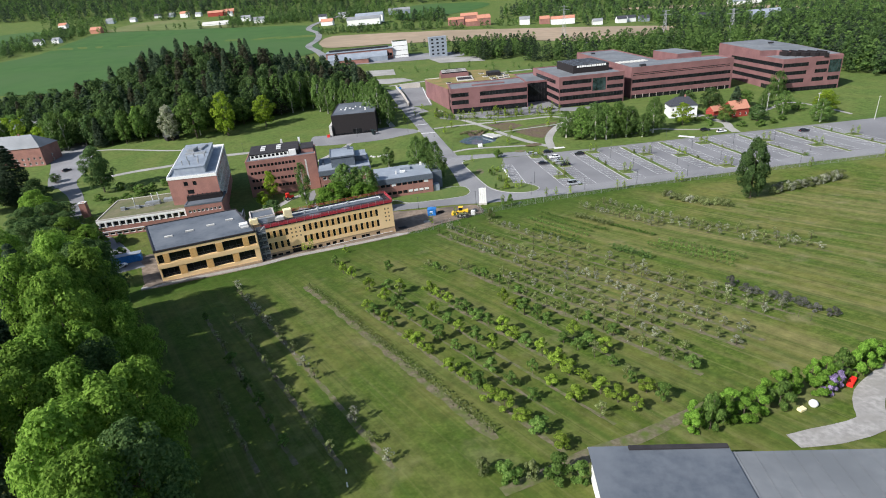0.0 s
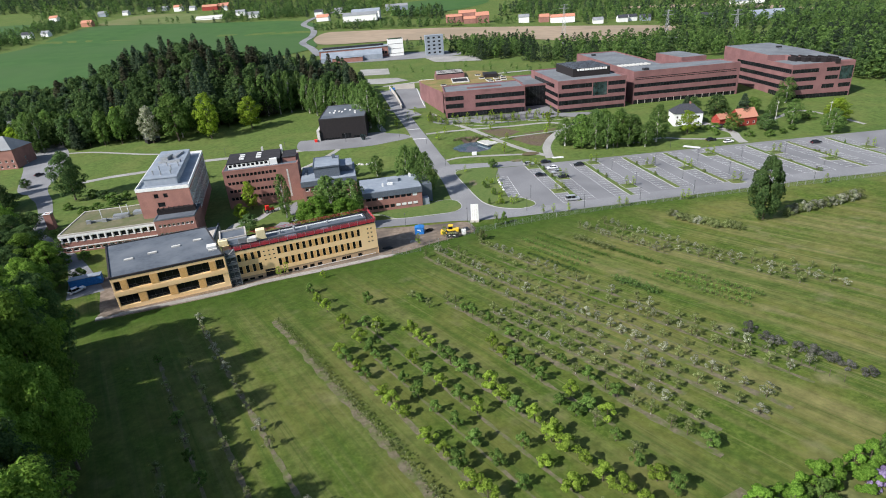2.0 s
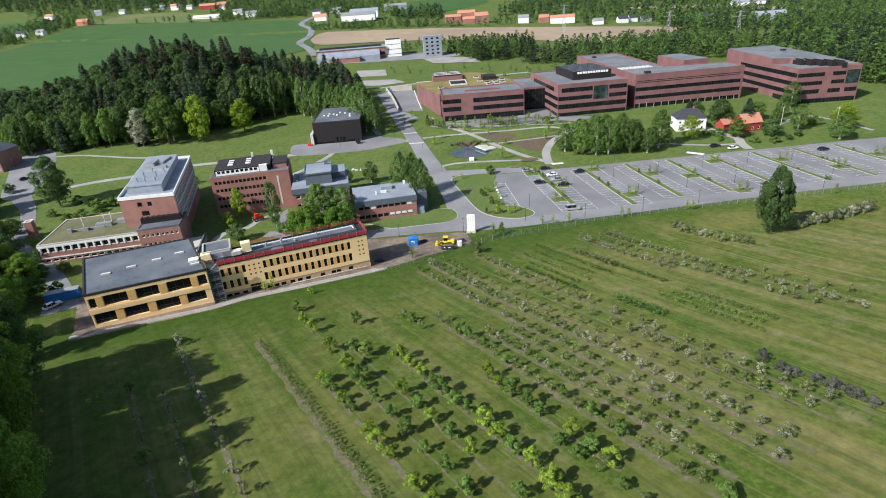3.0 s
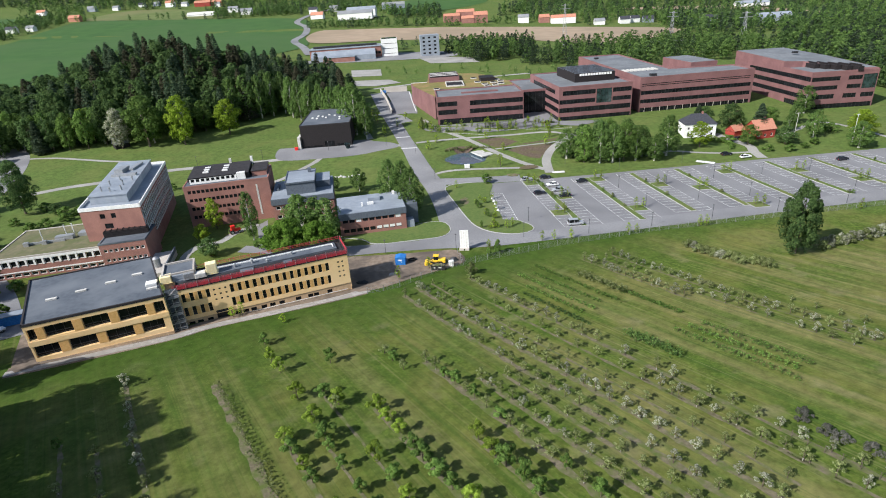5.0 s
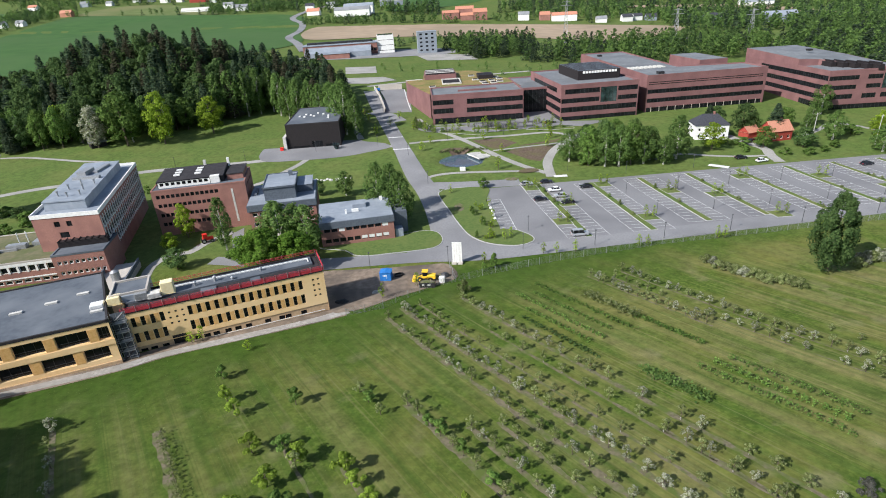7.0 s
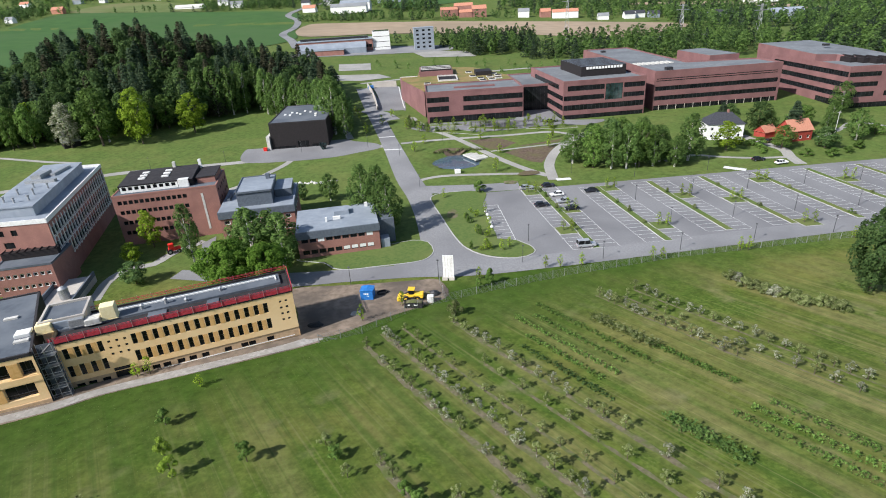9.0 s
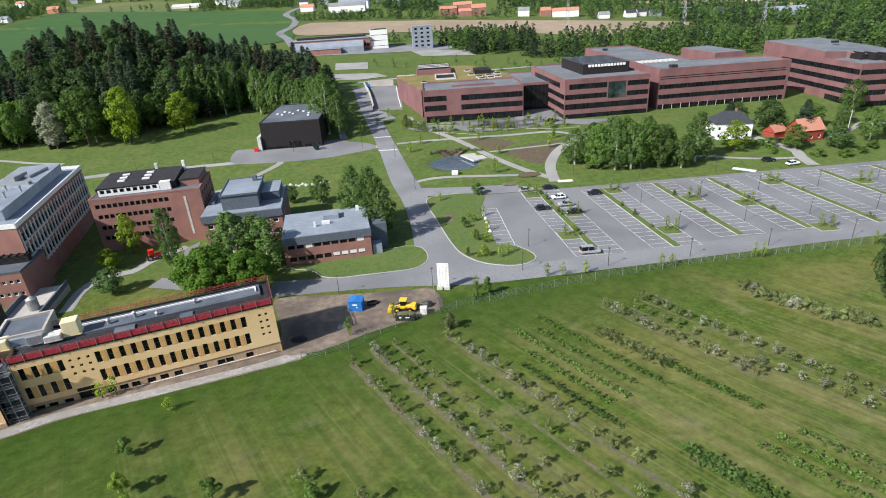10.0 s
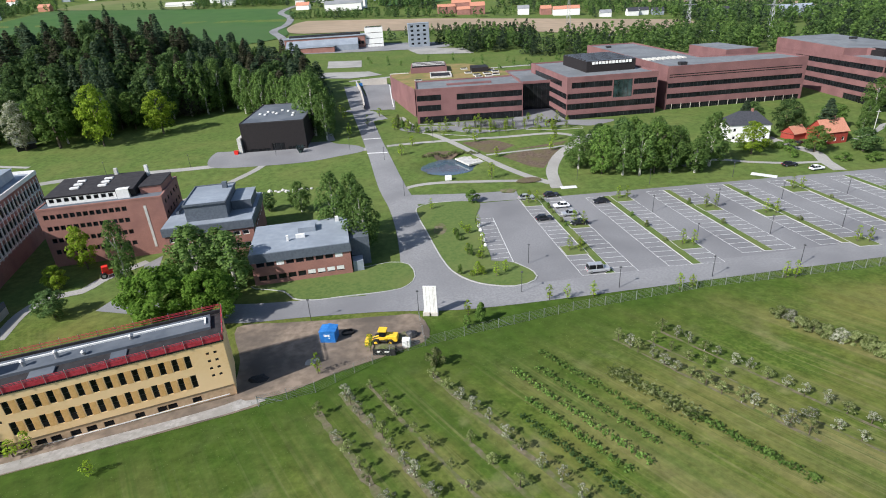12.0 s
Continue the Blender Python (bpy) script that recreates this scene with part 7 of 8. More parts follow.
# young trees along road and car park
for p in LOT_TREES:
    plant("young_tree", p.x, p.y, 4.2, 1.0, "car park trees", 0.15)
for x, y in ((40.2, 185.6), (43.7, 185.4), (48.8, 185.6), (66, 186.2), (68.6, 186.4), (88.2, 188), (27.3, 198), (31.3, 197), (33.5, 199), (29, 206), (30, 214), (140, 192), (170, 195), (118, 190.5), (90, 187.7), (24, 182), (-1.5, 166.0), (6.5, 171.5), (30, 225), (18, 240)):
    plant("young_tree", x, y, rng.uniform(3.2, 4.4), 1.0, "young street trees")
for i in range(26):
    x = rng.uniform(14, 70)
    plant("young_tree", x, rng.uniform(306, 326), rng.uniform(3, 5), 1.2, "young campus trees")
for x, y in ((-8, 335), (-4, 352), (4, 325), (10, 318), (12, 300), (8, 290), (-14, 318), (-20, 350), (-24, 366), (38, 262), (42, 282), (36, 300), (62, 285), (66, 296)):
    plant("young_tree", x, y, rng.uniform(4, 6.5), 1.6, "young campus trees")
for x, y, h, r in ((-40, 157.6, 3.0, 1.2), (-38, 158.2, 4.0, 1.0), (-27, 153, 2.6, 1.0)):
    plant("young_tree", x, y - 6.5, h, r, "young street trees")
plant("round_shrub", 26.2, 178.6, 4.2, 1.7)
plant("round_shrub", 23.4, 177.6, 2.4, 1.0)
plant("grey_shrub", 17.6, 166.0, 3.2, 2.0)
for x, y, h, r in ((30, 243, 4, 3), (-32, 201, 3, 2), (-46, 196, 3, 3), (-100, 262, 3, 2), (-112, 214, 4, 4), (-104, 218, 3, 3), (140, 272, 3, 4), (150, 258, 2.5, 3), (158, 256, 3, 3), (172, 262, 3, 3), (165, 258, 2.5, 2.5), (188, 276, 4, 4), (104, 266, 3, 3), (72, 262, 4, 4), (68, 272, 4, 3)):
    plant("round_shrub", x, y, h, r, "garden shrubs")

for i in range(16):
    t = i / 15
    plant("grey_shrub" if i % 3 else "round_shrub", 3 + 13 * t + rng.uniform(-2, 2), 336 - 20 * t + rng.uniform(-4, 4), rng.uniform(2, 3.6), rng.uniform(1.0, 1.8), "roadside shrubs")
for x, y in ((20, 317), (26, 315), (33, 311), (38, 320), (44, 316.5), (50, 314.5), (62, 313), (68, 311), (74, 311), (18, 330), (26, 326.5), (40, 326), (66, 322), (72, 320)):
    plant("young_tree", x, y, rng.uniform(3.4, 5.6), 1.3, "plaza trees")
    plant("round_shrub", x + 1.5, y + 0.5, 1.1, 1.0, "plaza shrubs")
for i in range(16):
    a = i / 15
    plant("grey_shrub", 16 + 20 * a, 286.5 + 2.2 * math.sin(math.pi * a) + rng.uniform(-0.6, 0.6), rng.uniform(0.7, 1.2), rng.uniform(0.8, 1.3), "reeds by the pond")
# bushes on the corner lawn, on the parking strips and round the white house
for i in range(16):
    plant("round_shrub" if i % 3 == 0 else "young_tree", rng.uniform(23.5, 29), rng.uniform(197, 226), rng.uniform(1.0, 3.2), rng.uniform(0.6, 1.1), "corner lawn bushes", 0.12)
for k, mod in enumerate(MODULES):
    for i in range(9 if k == 0 else 3):
        p = lot_point(mod, ROW_W + STRIP / 2, rng.uniform(3, 44))
        plant("round_shrub" if i % 2 else "grey_shrub", p.x, p.y, rng.uniform(0.7, 1.6), rng.uniform(0.6, 0.95), "car park shrubs", 0.14)
for i in range(12):
    a = -0.6 + i * 0.22
    plant("round_shrub", 128 + 11 * math.cos(a), 268 + 8 * math.sin(a), 1.8, 1.5, "garden hedge shrubs")
for x, y, h in ((160, 285, 10), (152, 286, 9), (172, 281, 8), (180, 290, 10), (112, 272, 8), (136, 284, 9)):
    plant("birch", x, y, h, h * 0.36, "garden birches")
# tall grass tufts over the near field and the lawn edges
rs = np.random.RandomState(9)
n = 20000
P = np.stack([rs.uniform(-60, 110, n), rs.uniform(60, 182, n), np.zeros(n)], -1)
P[:, 2] = gz(P[:, 0], P[:, 1]) + 0.05
V, F = leaf_cards(rs, P, np.tile((0.0, 0.0, 1.2), (n, 1)), 0.07)
tagged(new("grass_tufts", fast_mesh("grass_tufts", V, F, M["lawn"])), "uneven tufts of grass over the orchard meadow", "grass", kind="stuff")


# ---- fence along the orchard ----
def fence(pts, label):
    f = thing("wire_fence", label, "fence", Matrix())
    line = [Vector(p) for p in pts]
    posts = []
    for a, b in zip(line, line[1:]):
        n = max(1, int((b - a).length / 3.0))
        posts += [a.lerp(b, i / n) for i in range(n)]
    posts.append(line[-1])
    pm = bpy.data.meshes.new("post")
    bm = bmesh.new()
    cyl(bm, 0, 0, -0.2, 2.0, 0.06, seg=6)
    bm.to_mesh(pm)
    bm.free()
    pm.materials.append(M["steel"])
    for p in posts:
        piece("post", pm, f, pose(p.x, p.y, g(p.x, p.y)))
    for k in range(7):
        V, F = [], []
        for p in posts:
            z = g(p.x, p.y) + 0.15 + k * 0.29
            V += [(p.x, p.y, z - 0.022), (p.x, p.y, z + 0.022)]
        F = [(2 * i, 2 * i + 2, 2 * i + 3, 2 * i + 1) for i in range(len(posts) - 1)]
        piece("wire", mesh_of("wire", V, F, [M["steel"]]), f)
    for i in range(0, len(posts) - 1, 12):
        a, b = posts[i], posts[i].lerp(posts[i + 1], 0.8)
        bm = bmesh.new()
        tube(bm, (a.x, a.y, g(a.x, a.y) + 1.8), (b.x, b.y, g(b.x, b.y)), 0.05, 5)
        part("strut", bm, "steel", f)
    return f


fence([(-9, 158.5), (-1, 161.0), (9.9, 170.0), (15.9, 172.2), (26.2, 175.8), (43.6, 180.8), (72.5, 186.6), (127, 192.0), (180, 197.0), (232, 202)], "tall galvanised wire fence along the orchard edge")
fence([(15.9, 172.2), (15.4, 176), (14.8, 181)], "short wire fence beside the building yard")

# ---- sign board, machines, containers ----
sb = thing("sign_board", "tall white sign board on concrete feet", "sign", at(17.0, 183.0, -8))
part("panel", boxes((-1.25, -0.12, 0.3, 1.25, 0.12, 6.2)), "white", sb)
for x in (-0.75, -0.1, 0.55, 0.8):
    part("groove", boxes((x, -0.14, 0.4, x + 0.06, -0.122, 6.1)), "concrete", sb)
for x in (-1.5, 0.1):
    bm = bmesh.new()
    box(bm, x, -0.6, -0.1, x + 1.3, 0.7, 0.7, 0.08)
    part("foot", bm, "concrete", sb)


def wheel(parent, x, y, z, r, w, rim_m="yellow"):
    bm = bmesh.new()
    rot = pose(x, y, z, 90, 0, 0)
    bmesh.ops.create_cone(bm, cap_ends=True, segments=18, radius1=r, radius2=r, depth=w, matrix=rot)
    bmesh.ops.bevel(bm, geom=[e for e in bm.edges if abs(e.verts[0].co.y - e.verts[1].co.y) < 1e-4], offset=r * 0.12, segments=2, affect="EDGES")
    t = part("wheel", bm, "rubber", parent)
    bm = bmesh.new()
    bmesh.ops.create_cone(bm, cap_ends=True, segments=14, radius1=r * 0.5, radius2=r * 0.5, depth=w + 0.06, matrix=rot)
    part("rim", bm, rim_m, t)


ld = thing("wheel_loader", "yellow wheel loader with raised cab and black tyres", "loader", at(8.6, 174.2, 172) @ Matrix.Scale(0.82, 4))
for x in (-1.6, 1.5):
    for y in (-1.05, 1.05):
        wheel(ld, x, y, 0.8, 0.8, 0.62)
bm = bmesh.new()
box(bm, -3.1, -0.95, 0.9, -0.6, 0.95, 2.2, 0.15)
part("engine_cover", bm, "yellow", ld)
part("chassis", boxes((-2.6, -0.7, 0.6, 2.2, 0.7, 1.2)), "dark_steel", ld)
bm = bmesh.new()
box(bm, -0.7, -0.75, 1.9, 0.8, 0.75, 3.2, 0.1)
cab = part("cab", bm, "glass", ld, "glazed cab")
part("cab_roof", boxes((-0.85, -0.85, 3.2, 0.95, 0.85, 3.45)), "yellow", cab)
part("cab_base", boxes((-0.75, -0.8, 1.2, 0.9, 0.8, 1.95)), "yellow", cab)
bm = bmesh.new()
tube(bm, (0.9, -0.5, 1.6), (3.0, -0.5, 0.8), 0.14, 6)
tube(bm, (0.9, 0.5, 1.6), (3.0, 0.5, 0.8), 0.14, 6)
part("lift_arm", bm, "yellow", ld)
bm = bmesh.new()
box(bm, 2.8, -1.4, 0.1, 3.9, 1.4, 1.3, 0.2)
part("bucket", bm, "yellow", ld)
sk = thing("waste_skip", "black open skip heaped with brown earth", "skip", at(9.0, 170.9, -6))
part("tub", boxes((-1.9, -0.85, 0, 1.9, -0.75, 1.3), (-1.9, 0.75, 0, 1.9, 0.85, 1.3), (-1.9, -0.75, 0, -1.8, 0.75, 1.3), (1.8, -0.75, 0, 1.9, 0.75, 1.3), (-1.8, -0.75, 0, 1.8, 0.75, 0.15)), "rubber", sk)
bm = bmesh.new()
bmesh.ops.create_grid(bm, x_segments=10, y_segments=6, size=1, matrix=Matrix.Diagonal((1.78, 0.73, 1, 1)))
for v in bm.verts:
    v.co.z = 1.15 + 0.25 * math.cos(v.co.x * 0.9) + rng.uniform(-0.06, 0.06)
part("load", bm, "soil", sk)
part("marking", boxes((-1.2, -0.87, 0.7, -0.7, -0.852, 1.0), (0.1, -0.87, 0.7, 0.9, -0.852, 0.95)), "white", sk)
bs = thing("blue_skip", "blue steel skip in the service yard", "skip", at(-21.5, 434, 5))
part("tub", boxes((-1.8, -1.0, 0.1, 1.8, 1.0, 1.7)), "blue", bs)
part("rim", boxes((-1.9, -1.1, 1.7, 1.9, -0.9, 1.85), (-1.9, 0.9, 1.7, 1.9, 1.1, 1.85), (-1.9, -0.9, 1.7, -1.7, 0.9, 1.85), (1.7, -0.9, 1.7, 1.9, 0.9, 1.85)), "blue", bs)
for x, y in ((-13.8, 54.3), (-13.3, 51.8)):
    mk = thing("marker_post", "short white marker post in the shaded orchard", "post", at(x, y), "marker posts")
    bm = bmesh.new()
    cyl(bm, 0, 0, -0.1, 0.7, 0.11, 0.09, 8)
    part("shaft", bm, "white", mk)
bc = thing("blue_container", "blue steel site container with white label", "container", at(-1.3, 176.6, -6))
part("body", boxes((-1.4, -1.2, 0.1, 1.4, 1.2, 2.3)), "blue", bc)
bm = bmesh.new()
vs = [bm.verts.new(v) for v in ((-1.5, -1.3, 2.3), (1.5, -1.3, 2.3), (1.5, 1.3, 2.3), (-1.5, 1.3, 2.3), (0, -1.3, 2.55), (0, 1.3, 2.55))]
for f in ((0, 4, 5, 3), (4, 1, 2, 5), (0, 1, 4), (3, 5, 2)):
    bm.faces.new([vs[i] for i in f])
part("lid", bm, "blue", bc)
part("label_bar", boxes((-0.6, -1.22, 1.35, 0.5, -1.204, 1.75), (0.2, -1.22, 0.9, 0.5, -1.204, 1.1)), "white", bc)
for i in range(7):
    part("rib", boxes((-1.3 + i * 0.43, -1.23, 0.15, -1.24 + i * 0.43, -1.2, 2.25)), "blue", bc)


def heap(name, label, x, y, r, h, material, n=14, category="heap"):
    bm = bmesh.new()
    bmesh.ops.create_icosphere(bm, subdivisions=2, radius=1)
    rr = random.Random(int(x * 10 + y))
    for v in bm.verts:
        k = 1 + rr.uniform(-0.2, 0.2)
        v.co = Vector((v.co.x * r * k, v.co.y * r * k * 0.8, max(v.co.z, -0.1) * h * k))
    ob = part(name, bm, material)
    ob.matrix_basis = at(x, y, 0, -0.02)
    return tagged(ob, label, category)


heap("earth_heap", "low heap of brown earth", 11.8, 175.5, 1.6, 0.8, "soil")
heap("rubble_mound", "small heap of pale rubble", -3.4, 169.4, 1.2, 0.4, "gravel")
heap("boulder", "grey boulder on the bare earth", -2.4, 169.8, 0.5, 0.6, "stone", category="stone")
heap("scrap_mound", "dark mound of building scrap", 13.2, 175.8, 1.4, 1.2, "dark_steel")
heap("coiled_pipe", "dark heap of cables by the wall", -11.0, 165.5, 1.6, 0.5, "rubber")
for x, y, lab in ((12.6, 172.6, "tall white building sack on the yard"),):
    bm = bmesh.new()
    box(bm, -0.7, -0.55, 0, 0.7, 0.55, 1.6, 0.12)
    ob = part("building_sack", bm, "white")
    ob.matrix_basis = at(x, y, -4)
    tagged(ob, lab, "sack")
pc = thing("cable_drum", "dark drum of coiled pipe on the earth", "pipe coil", at(1.8, 178.2, 20))
for k in range(4):
    bm = bmesh.new()
    for i in range(20):
        a, b = i * 0.314, (i + 1) * 0.314
        tube(bm, (1.2 * math.cos(a), 0.8 * math.sin(a), 0.08 + 0.12 * k), (1.2 * math.cos(b), 0.8 * math.sin(b), 0.08 + 0.12 * k), 0.06, 5)
    part("coil", bm, "rubber", pc)


# ---- cars ----
def car(name, label, x, y, rz, paint, van=False):
    c = thing(name, label, "van" if van else "car", at(x, y, rz, 0.09), "parked cars")
    L, Wd, H = (4.9, 1.9, 1.95) if van else (4.4, 1.78, 1.46)
    bm = bmesh.new()
    box(bm, -L / 2, -Wd / 2, 0.32, L / 2, Wd / 2, 0.9 if not van else 1.05, 0.14)
    part("body", bm, paint, c)
    a0, a1, b0, b1 = ((-L / 2 + 0.1, 1.2, -L / 2 + 0.25, 0.75) if van else (-L / 2 + 0.35, 1.0, -L / 2 + 1.0, 0.3))
    base = 1.04 if van else 0.88
    bm = bmesh.new()
    w0, w1 = Wd / 2 - 0.06, Wd / 2 - 0.26
    vs = [bm.verts.new(v) for v in ((a0, -w0, base), (a1, -w0, base), (a1, w0, base), (a0, w0, base), (b0, -w1, H), (b1, -w1, H), (b1, w1, H), (b0, w1, H))]
    for f in ((0, 1, 5, 4), (1, 2, 6, 5), (2, 3, 7, 6), (3, 0, 4, 7)):
        bm.faces.new([vs[i] for i in f])
    part("glazing", bm, "glass", c)
    bm = bmesh.new()
    box(bm, b0 - 0.03, -w1 - 0.03, H - 0.01, b1 + 0.03, w1 + 0.03, H + 0.05, 0.03)
    for px_ in (a0 + (b0 - a0) * 0.5, (a0 + a1) / 2, a1 + (b1 - a1) * 0.5):
        for sgn in (-1, 1):
            tube(bm, (px_, sgn * w0, base), (px_ * 0.92, sgn * w1, H), 0.05, 4)
    part("roof", bm, paint, c)
    for wx in (-L * 0.31, L * 0.31):
        for wy in (-Wd / 2 + 0.1, Wd / 2 - 0.1):
            wheel(c, wx, wy, 0.32, 0.32, 0.22, "steel")
    for sgn in (-1, 1):
        part("headlight", boxes((L / 2 - 0.08, sgn * 0.62 - 0.2, 0.62, L / 2 + 0.02, sgn * 0.62 + 0.2, 0.78)), "white", c)
        part("tail_light", boxes((-L / 2 - 0.02, sgn * 0.7 - 0.12, 0.62, -L / 2 + 0.08, sgn * 0.7 + 0.12, 0.85)), "tarp", c)
    part("plate_bar", boxes((L / 2 - 0.02, -0.26, 0.42, L / 2 + 0.03, 0.26, 0.54)), "white", c)
    return c


for row in (("car", "silver hatchback parked in a bay", 45.8, 243.2, 5, "car_silver"), ("car", "black estate car parked in a bay", 53.2, 244.0, 5, "car_black"), ("car", "white hatchback parked in a bay", 54.2, 235.2, 184, "car_white"),
        ("car", "silver small car parked in a bay", 55.0, 229.0, 184, "car_silver"), ("car", "dark grey car parked in a bay", 55.8, 222.4, 184, "car_black"), ("car", "black saloon car parked in a bay", 47.6, 227.0, 5, "car_black"),
        ("car", "black saloon car parked at the row end", 65.6, 236.6, 184, "car_black"), ("van", "silver van parked at the row end", 52.8, 196.2, 2, "car_silver", True), ("car", "black car alone in the empty car park", 168.8, 240.6, 4, "car_black"),
        ("car", "white car beside the lane", 136.8, 251.6, 10, "car_white"), ("car", "dark car beside the house lane", 131.2, 256.2, 0, "car_black"), ("car", "dark car on the campus plaza", 70.5, 320.2, 10, "car_black"),
        ("car", "dark car before the old hall", -192, 285, 50, "car_black"), ("car", "white car in the shade of the yard", -96, 151, 60, "car_white"), ("car", "dark car by the red shed", 145.5, 274.5, 30, "car_black")):
    car(*row)


# ---- lamps, poles ----
def street_lamp(x, y, h=4.6, dz=0.0):
    if "lamp" in PROTO:
        return copy_thing(PROTO["lamp"], at(x, y, 0, dz))
    t = thing("street_lamp", "slim dark street lamp with flat round head", "lamp", at(x, y, 0, dz), "street lamps")
    bm = bmesh.new()
    cyl(bm, 0, 0, -0.2, h, 0.08, 0.05, 6)
    part("pole", bm, "dark_steel", t)
    bm = bmesh.new()
    cyl(bm, 0, 0, h, h + 0.16, 0.3, 0.2, 10)
    part("head", bm, "dark_steel", t)
    PROTO["lamp"] = t
    return t


for x, y in ((-6, 183.6), (14.6, 184.2), (39.1, 202.3), (54.9, 188.6), (74.7, 190.6), (94.4, 193.0), (35.4, 189.4), (116, 195), (140, 198), (-12, 300), (10, 252), (2, 286), (-4, 322), (-70, 292), (-100, 290), (64, 256), (84, 248.5), (110, 250), (20, 304), (46, 305), (-40, 299)):
    street_lamp(x, y)
for k in (1, 2, 3, 4, 5):
    for b in (14, 34):
        p = lot_point(MODULES[k], 2 * ROW_W + STRIP + 0.3, b)
        street_lamp(p.x, p.y)
for x, y, h in ((188, 262, 12), (208, 250, 11), (240, 250, 12), (172, 276, 10)):
    t = thing("wooden_pole", "tall grey wooden utility pole", "pole", at(x, y), "utility poles")
    bm = bmesh.new()
    cyl(bm, 0, 0, -0.3, h, 0.14, 0.09, 7)
    part("shaft", bm, "stone", t)
    part("cross_arm", boxes((-0.8, -0.06, h - 0.7, 0.8, 0.06, h - 0.55)), "stone", t)

# ---- plaza furniture, pergolas, stones ----
for x, y, w in ((34, 319, 20), (40, 314.5, 22)):
    t = thing("bicycle_shelter", "long dark bicycle shelter with slatted roof", "shelter", at(x, y, 2), "bicycle shelters")
    for i in range(6):
        part("post", boxes((i * w / 5 - 0.08, -0.08, -0.2, i * w / 5 + 0.08, 0.08, 2.5), (i * w / 5 - 0.08, 2.4, -0.2, i * w / 5 + 0.08, 2.56, 2.5)), "dark_steel", t)
    for i in range(int(w * 1.2)):
        part("slat", boxes((i / 1.2, -0.4, 2.5, i / 1.2 + 0.35, 2.9, 2.62)), "dark_steel", t)
rng = random.Random(31)
for i in range(34):
    x, y = -52 + i * 1.5 + rng.uniform(-0.4, 0.4), 262 + 0.05 * i + rng.uniform(-1.2, 1.2)
    if -20 < x < 0:
        continue
    heap("stone", "pale natural stone on the lawn", x, y, rng.uniform(0.4, 1.0), rng.uniform(0.4, 0.8), "stone", category="stone")
for x, y in ((24, 263.5),):
    bm = bmesh.new()
    box(bm, -1.1, -0.6, 0, 1.1, 0.6, 1.5, 0.1)
    ob = part("pump_box", bm, "white")
    ob.matrix_basis = at(x, y)
    tagged(ob, "small white pump box by the pond", "box")
for k in range(5):
    heap("marker_stone", "white marker stone at the bay end", 30.6 - 0.1 * k, 213 + 3.2 * k, 0.5, 0.8, "white", category="stone")
heap("soil_ring", "round brown planting mound by the car park", 41.5, 250.8, 2.6, 0.5, "soil")
sc = thing("glass_sculpture", "turquoise glass sculpture on the lawn", "sculpture", at(-31, 301.2))
for i in range(7):
    bm = bmesh.new()
    a = i * 0.9
    tube(bm, (math.cos(a) * 0.5, math.sin(a) * 0.5, 0), (math.cos(a + 1) * 1.5, math.sin(a + 1) * 1.5, 2.4 + 0.3 * (i % 3)), 0.3, 6)
    part("blade", bm, "pond_glass", sc)
ks = thing("red_kiosk", "small red timber kiosk beside the black hall", "kiosk", at(-56.5, 304.0) @ Matrix.Scale(0.6, 4))
part("body", boxes((-1.2, -1, 0, 1.2, 1, 2.2)), "car_red", ks)
part("cover", boxes((-1.4, -1.2, 2.2, 1.4, 1.2, 2.35)), "car_red", ks)
ex = thing("red_tractor", "small red tractor on the courtyard path", "tractor", at(-58.2, 210.2, 30) @ Matrix.Scale(1.25, 4))
for x, r in ((-0.9, 0.6), (0.9, 0.42)):
    for y in (-0.65, 0.65):
        wheel(ex, x, y, r, r, 0.35, "steel")
bm = bmesh.new()
box(bm, -1.1, -0.5, 0.6, 1.4, 0.5, 1.3, 0.12)
part("hood", bm, "car_red", ex)
bm = bmesh.new()
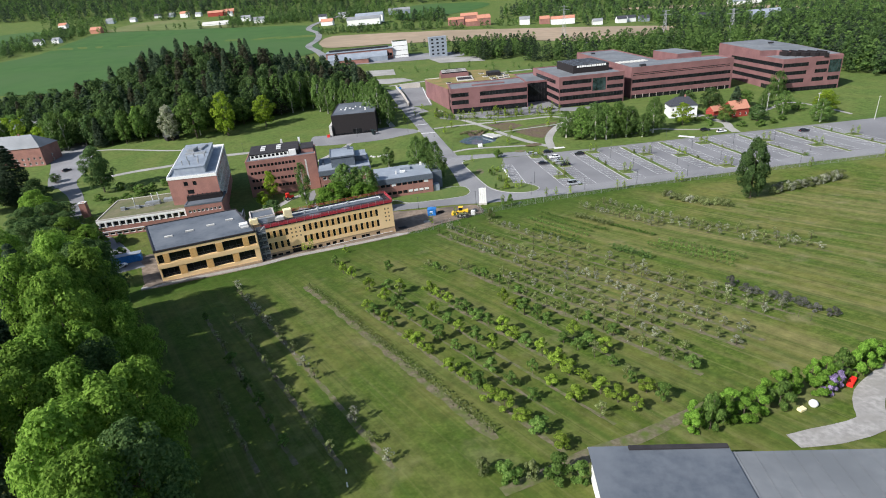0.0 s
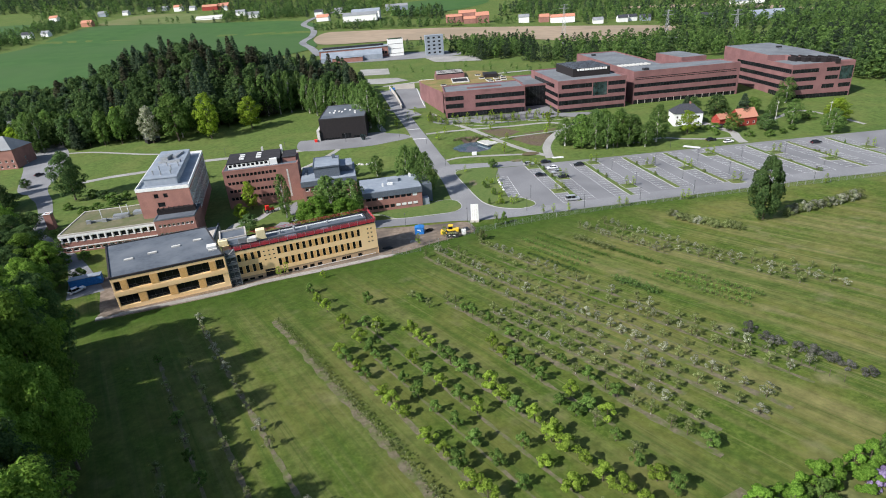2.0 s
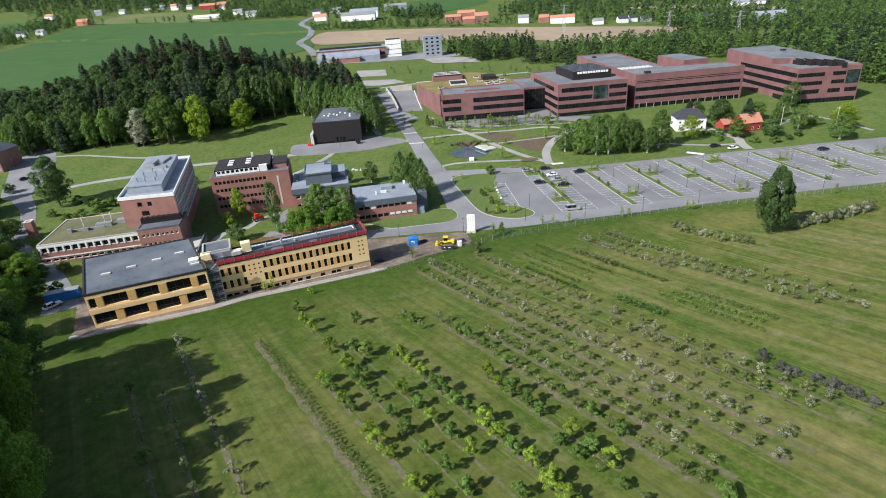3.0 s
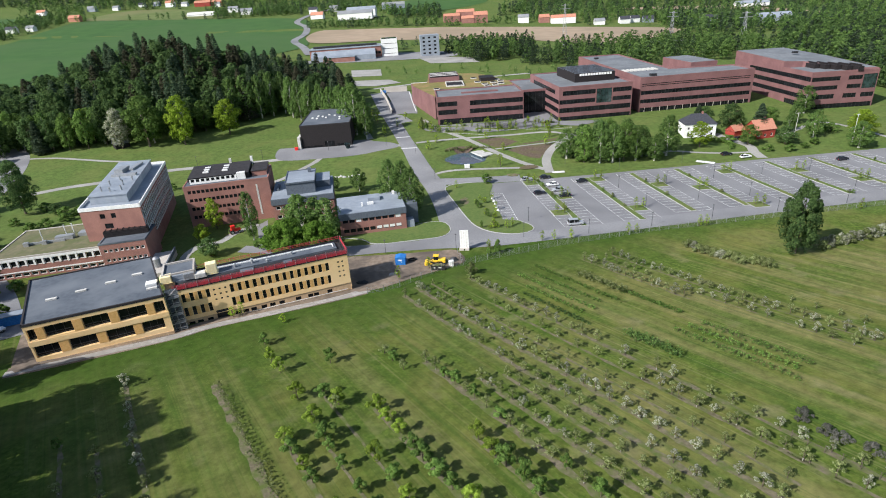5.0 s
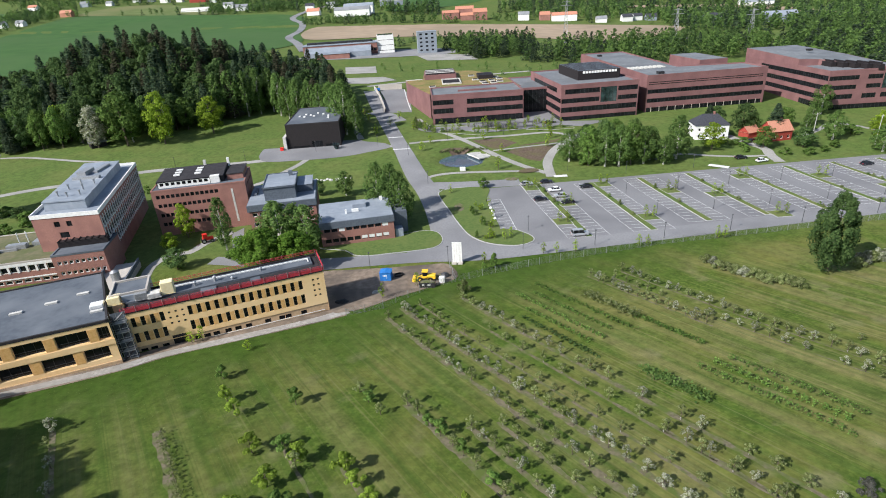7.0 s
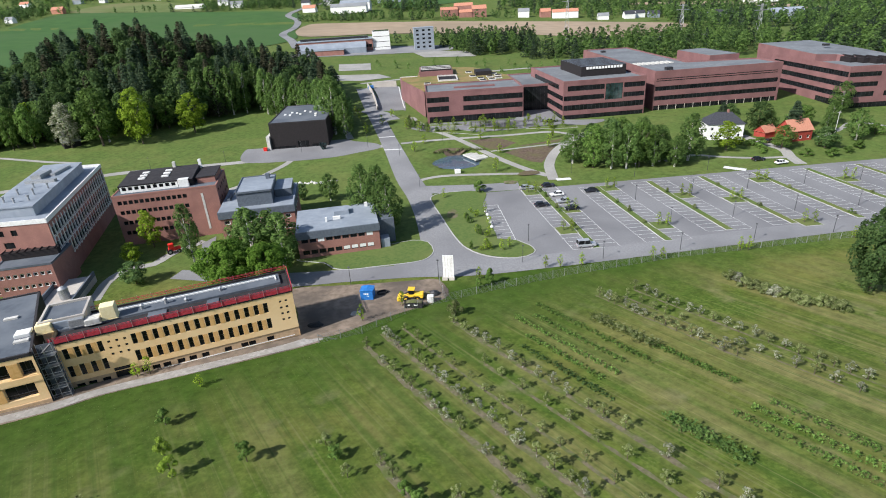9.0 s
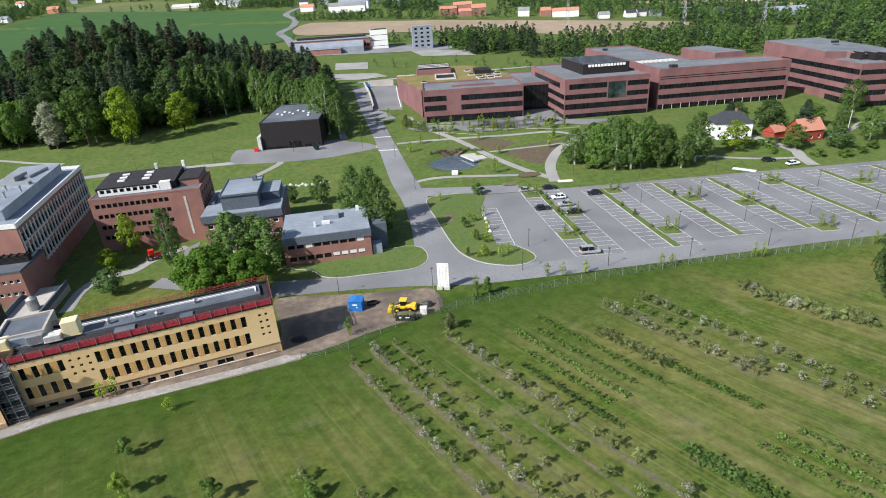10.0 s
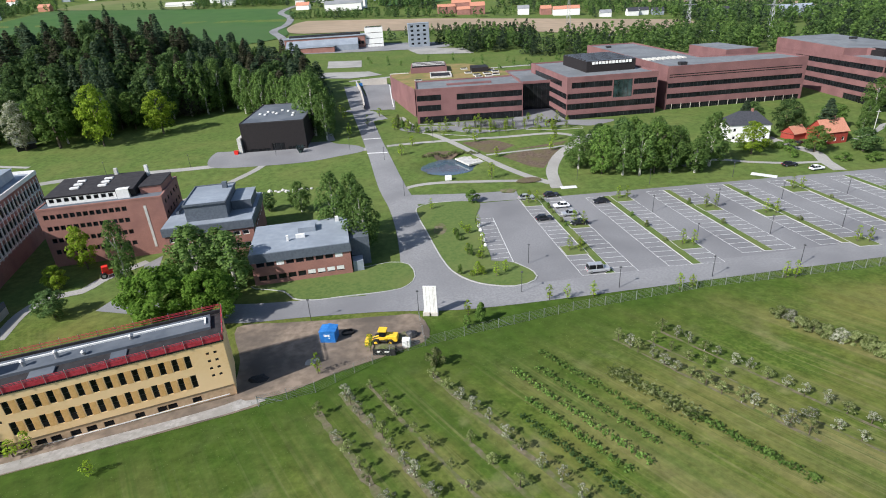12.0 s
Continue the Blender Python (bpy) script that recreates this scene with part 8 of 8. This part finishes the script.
box(bm, -1.0, -0.55, 1.3, 0.1, 0.55, 2.3, 0.08)
part("cab", bm, "car_red", ex)
fm = thing("farm_implement", "red farm implement parked on gravel", "machine", at(59.5, 63.4, 40) @ Matrix.Scale(0.55, 4))
part("beam", boxes((-2, -0.2, 0.6, 2, 0.2, 1.0)), "car_red", fm)
for i in range(4):
    part("tine", boxes((-1.8 + i * 1.1, -0.7, 0, -1.6 + i * 1.1, 0.7, 1.6)), "car_red", fm)
bm = bmesh.new()
bmesh.ops.create_icosphere(bm, subdivisions=3, radius=0.6, matrix=Matrix.Diagonal((1, 1, 0.95, 1)))
ob = part("white_tank", bm, "white")
ob.matrix_basis = at(51, 59.2, 0, 0.5)
tagged(ob, "round white plastic tank on the ground", "tank")
bm = bmesh.new()
box(bm, -0.55, -0.35, 0, 0.55, 0.35, 0.4, 0.06)
ob = part("yellow_crate", bm, "cream")
ob.matrix_basis = at(49, 58.6, 20)
tagged(ob, "small yellow plastic crate on the ground", "crate")
by = thing("site_cabin", "long blue site cabin in the shade", "cabin", at(-96, 156, 20))
part("body", boxes((-4, -1.2, 0.2, 4, 1.2, 2.6)), "blue", by)
part("top", boxes((-4.1, -1.3, 2.6, 4.1, 1.3, 2.75)), "grey_roof", by)
# far power pylons
for x, y, h in ((170, 700, 36), (300, 560, 30), (255, 610, 30)):
    t = thing("power_pylon", "grey steel lattice power pylon", "pylon", at(x, y), "power pylons")
    bm = bmesh.new()
    for sx, sy in ((-1, -1), (1, -1), (1, 1), (-1, 1)):
        tube(bm, (sx * 2.2, sy * 2.2, 0), (sx * 0.4, sy * 0.4, h), 0.16, 4)
    for k in range(6):
        z, q = h * k / 6, 2.2 - 1.8 * k / 6
        tube(bm, (-q, -q, z), (q, -q, z + h / 6), 0.1, 4)
        tube(bm, (q, q, z), (-q, q, z + h / 6), 0.1, 4)
    part("mast", bm, "steel", t)
    part("cross_arm", boxes((-6, -0.2, h - 5, 6, 0.2, h - 4.6), (-4, -0.2, h - 1.4, 4, 0.2, h - 1.0)), "steel", t)
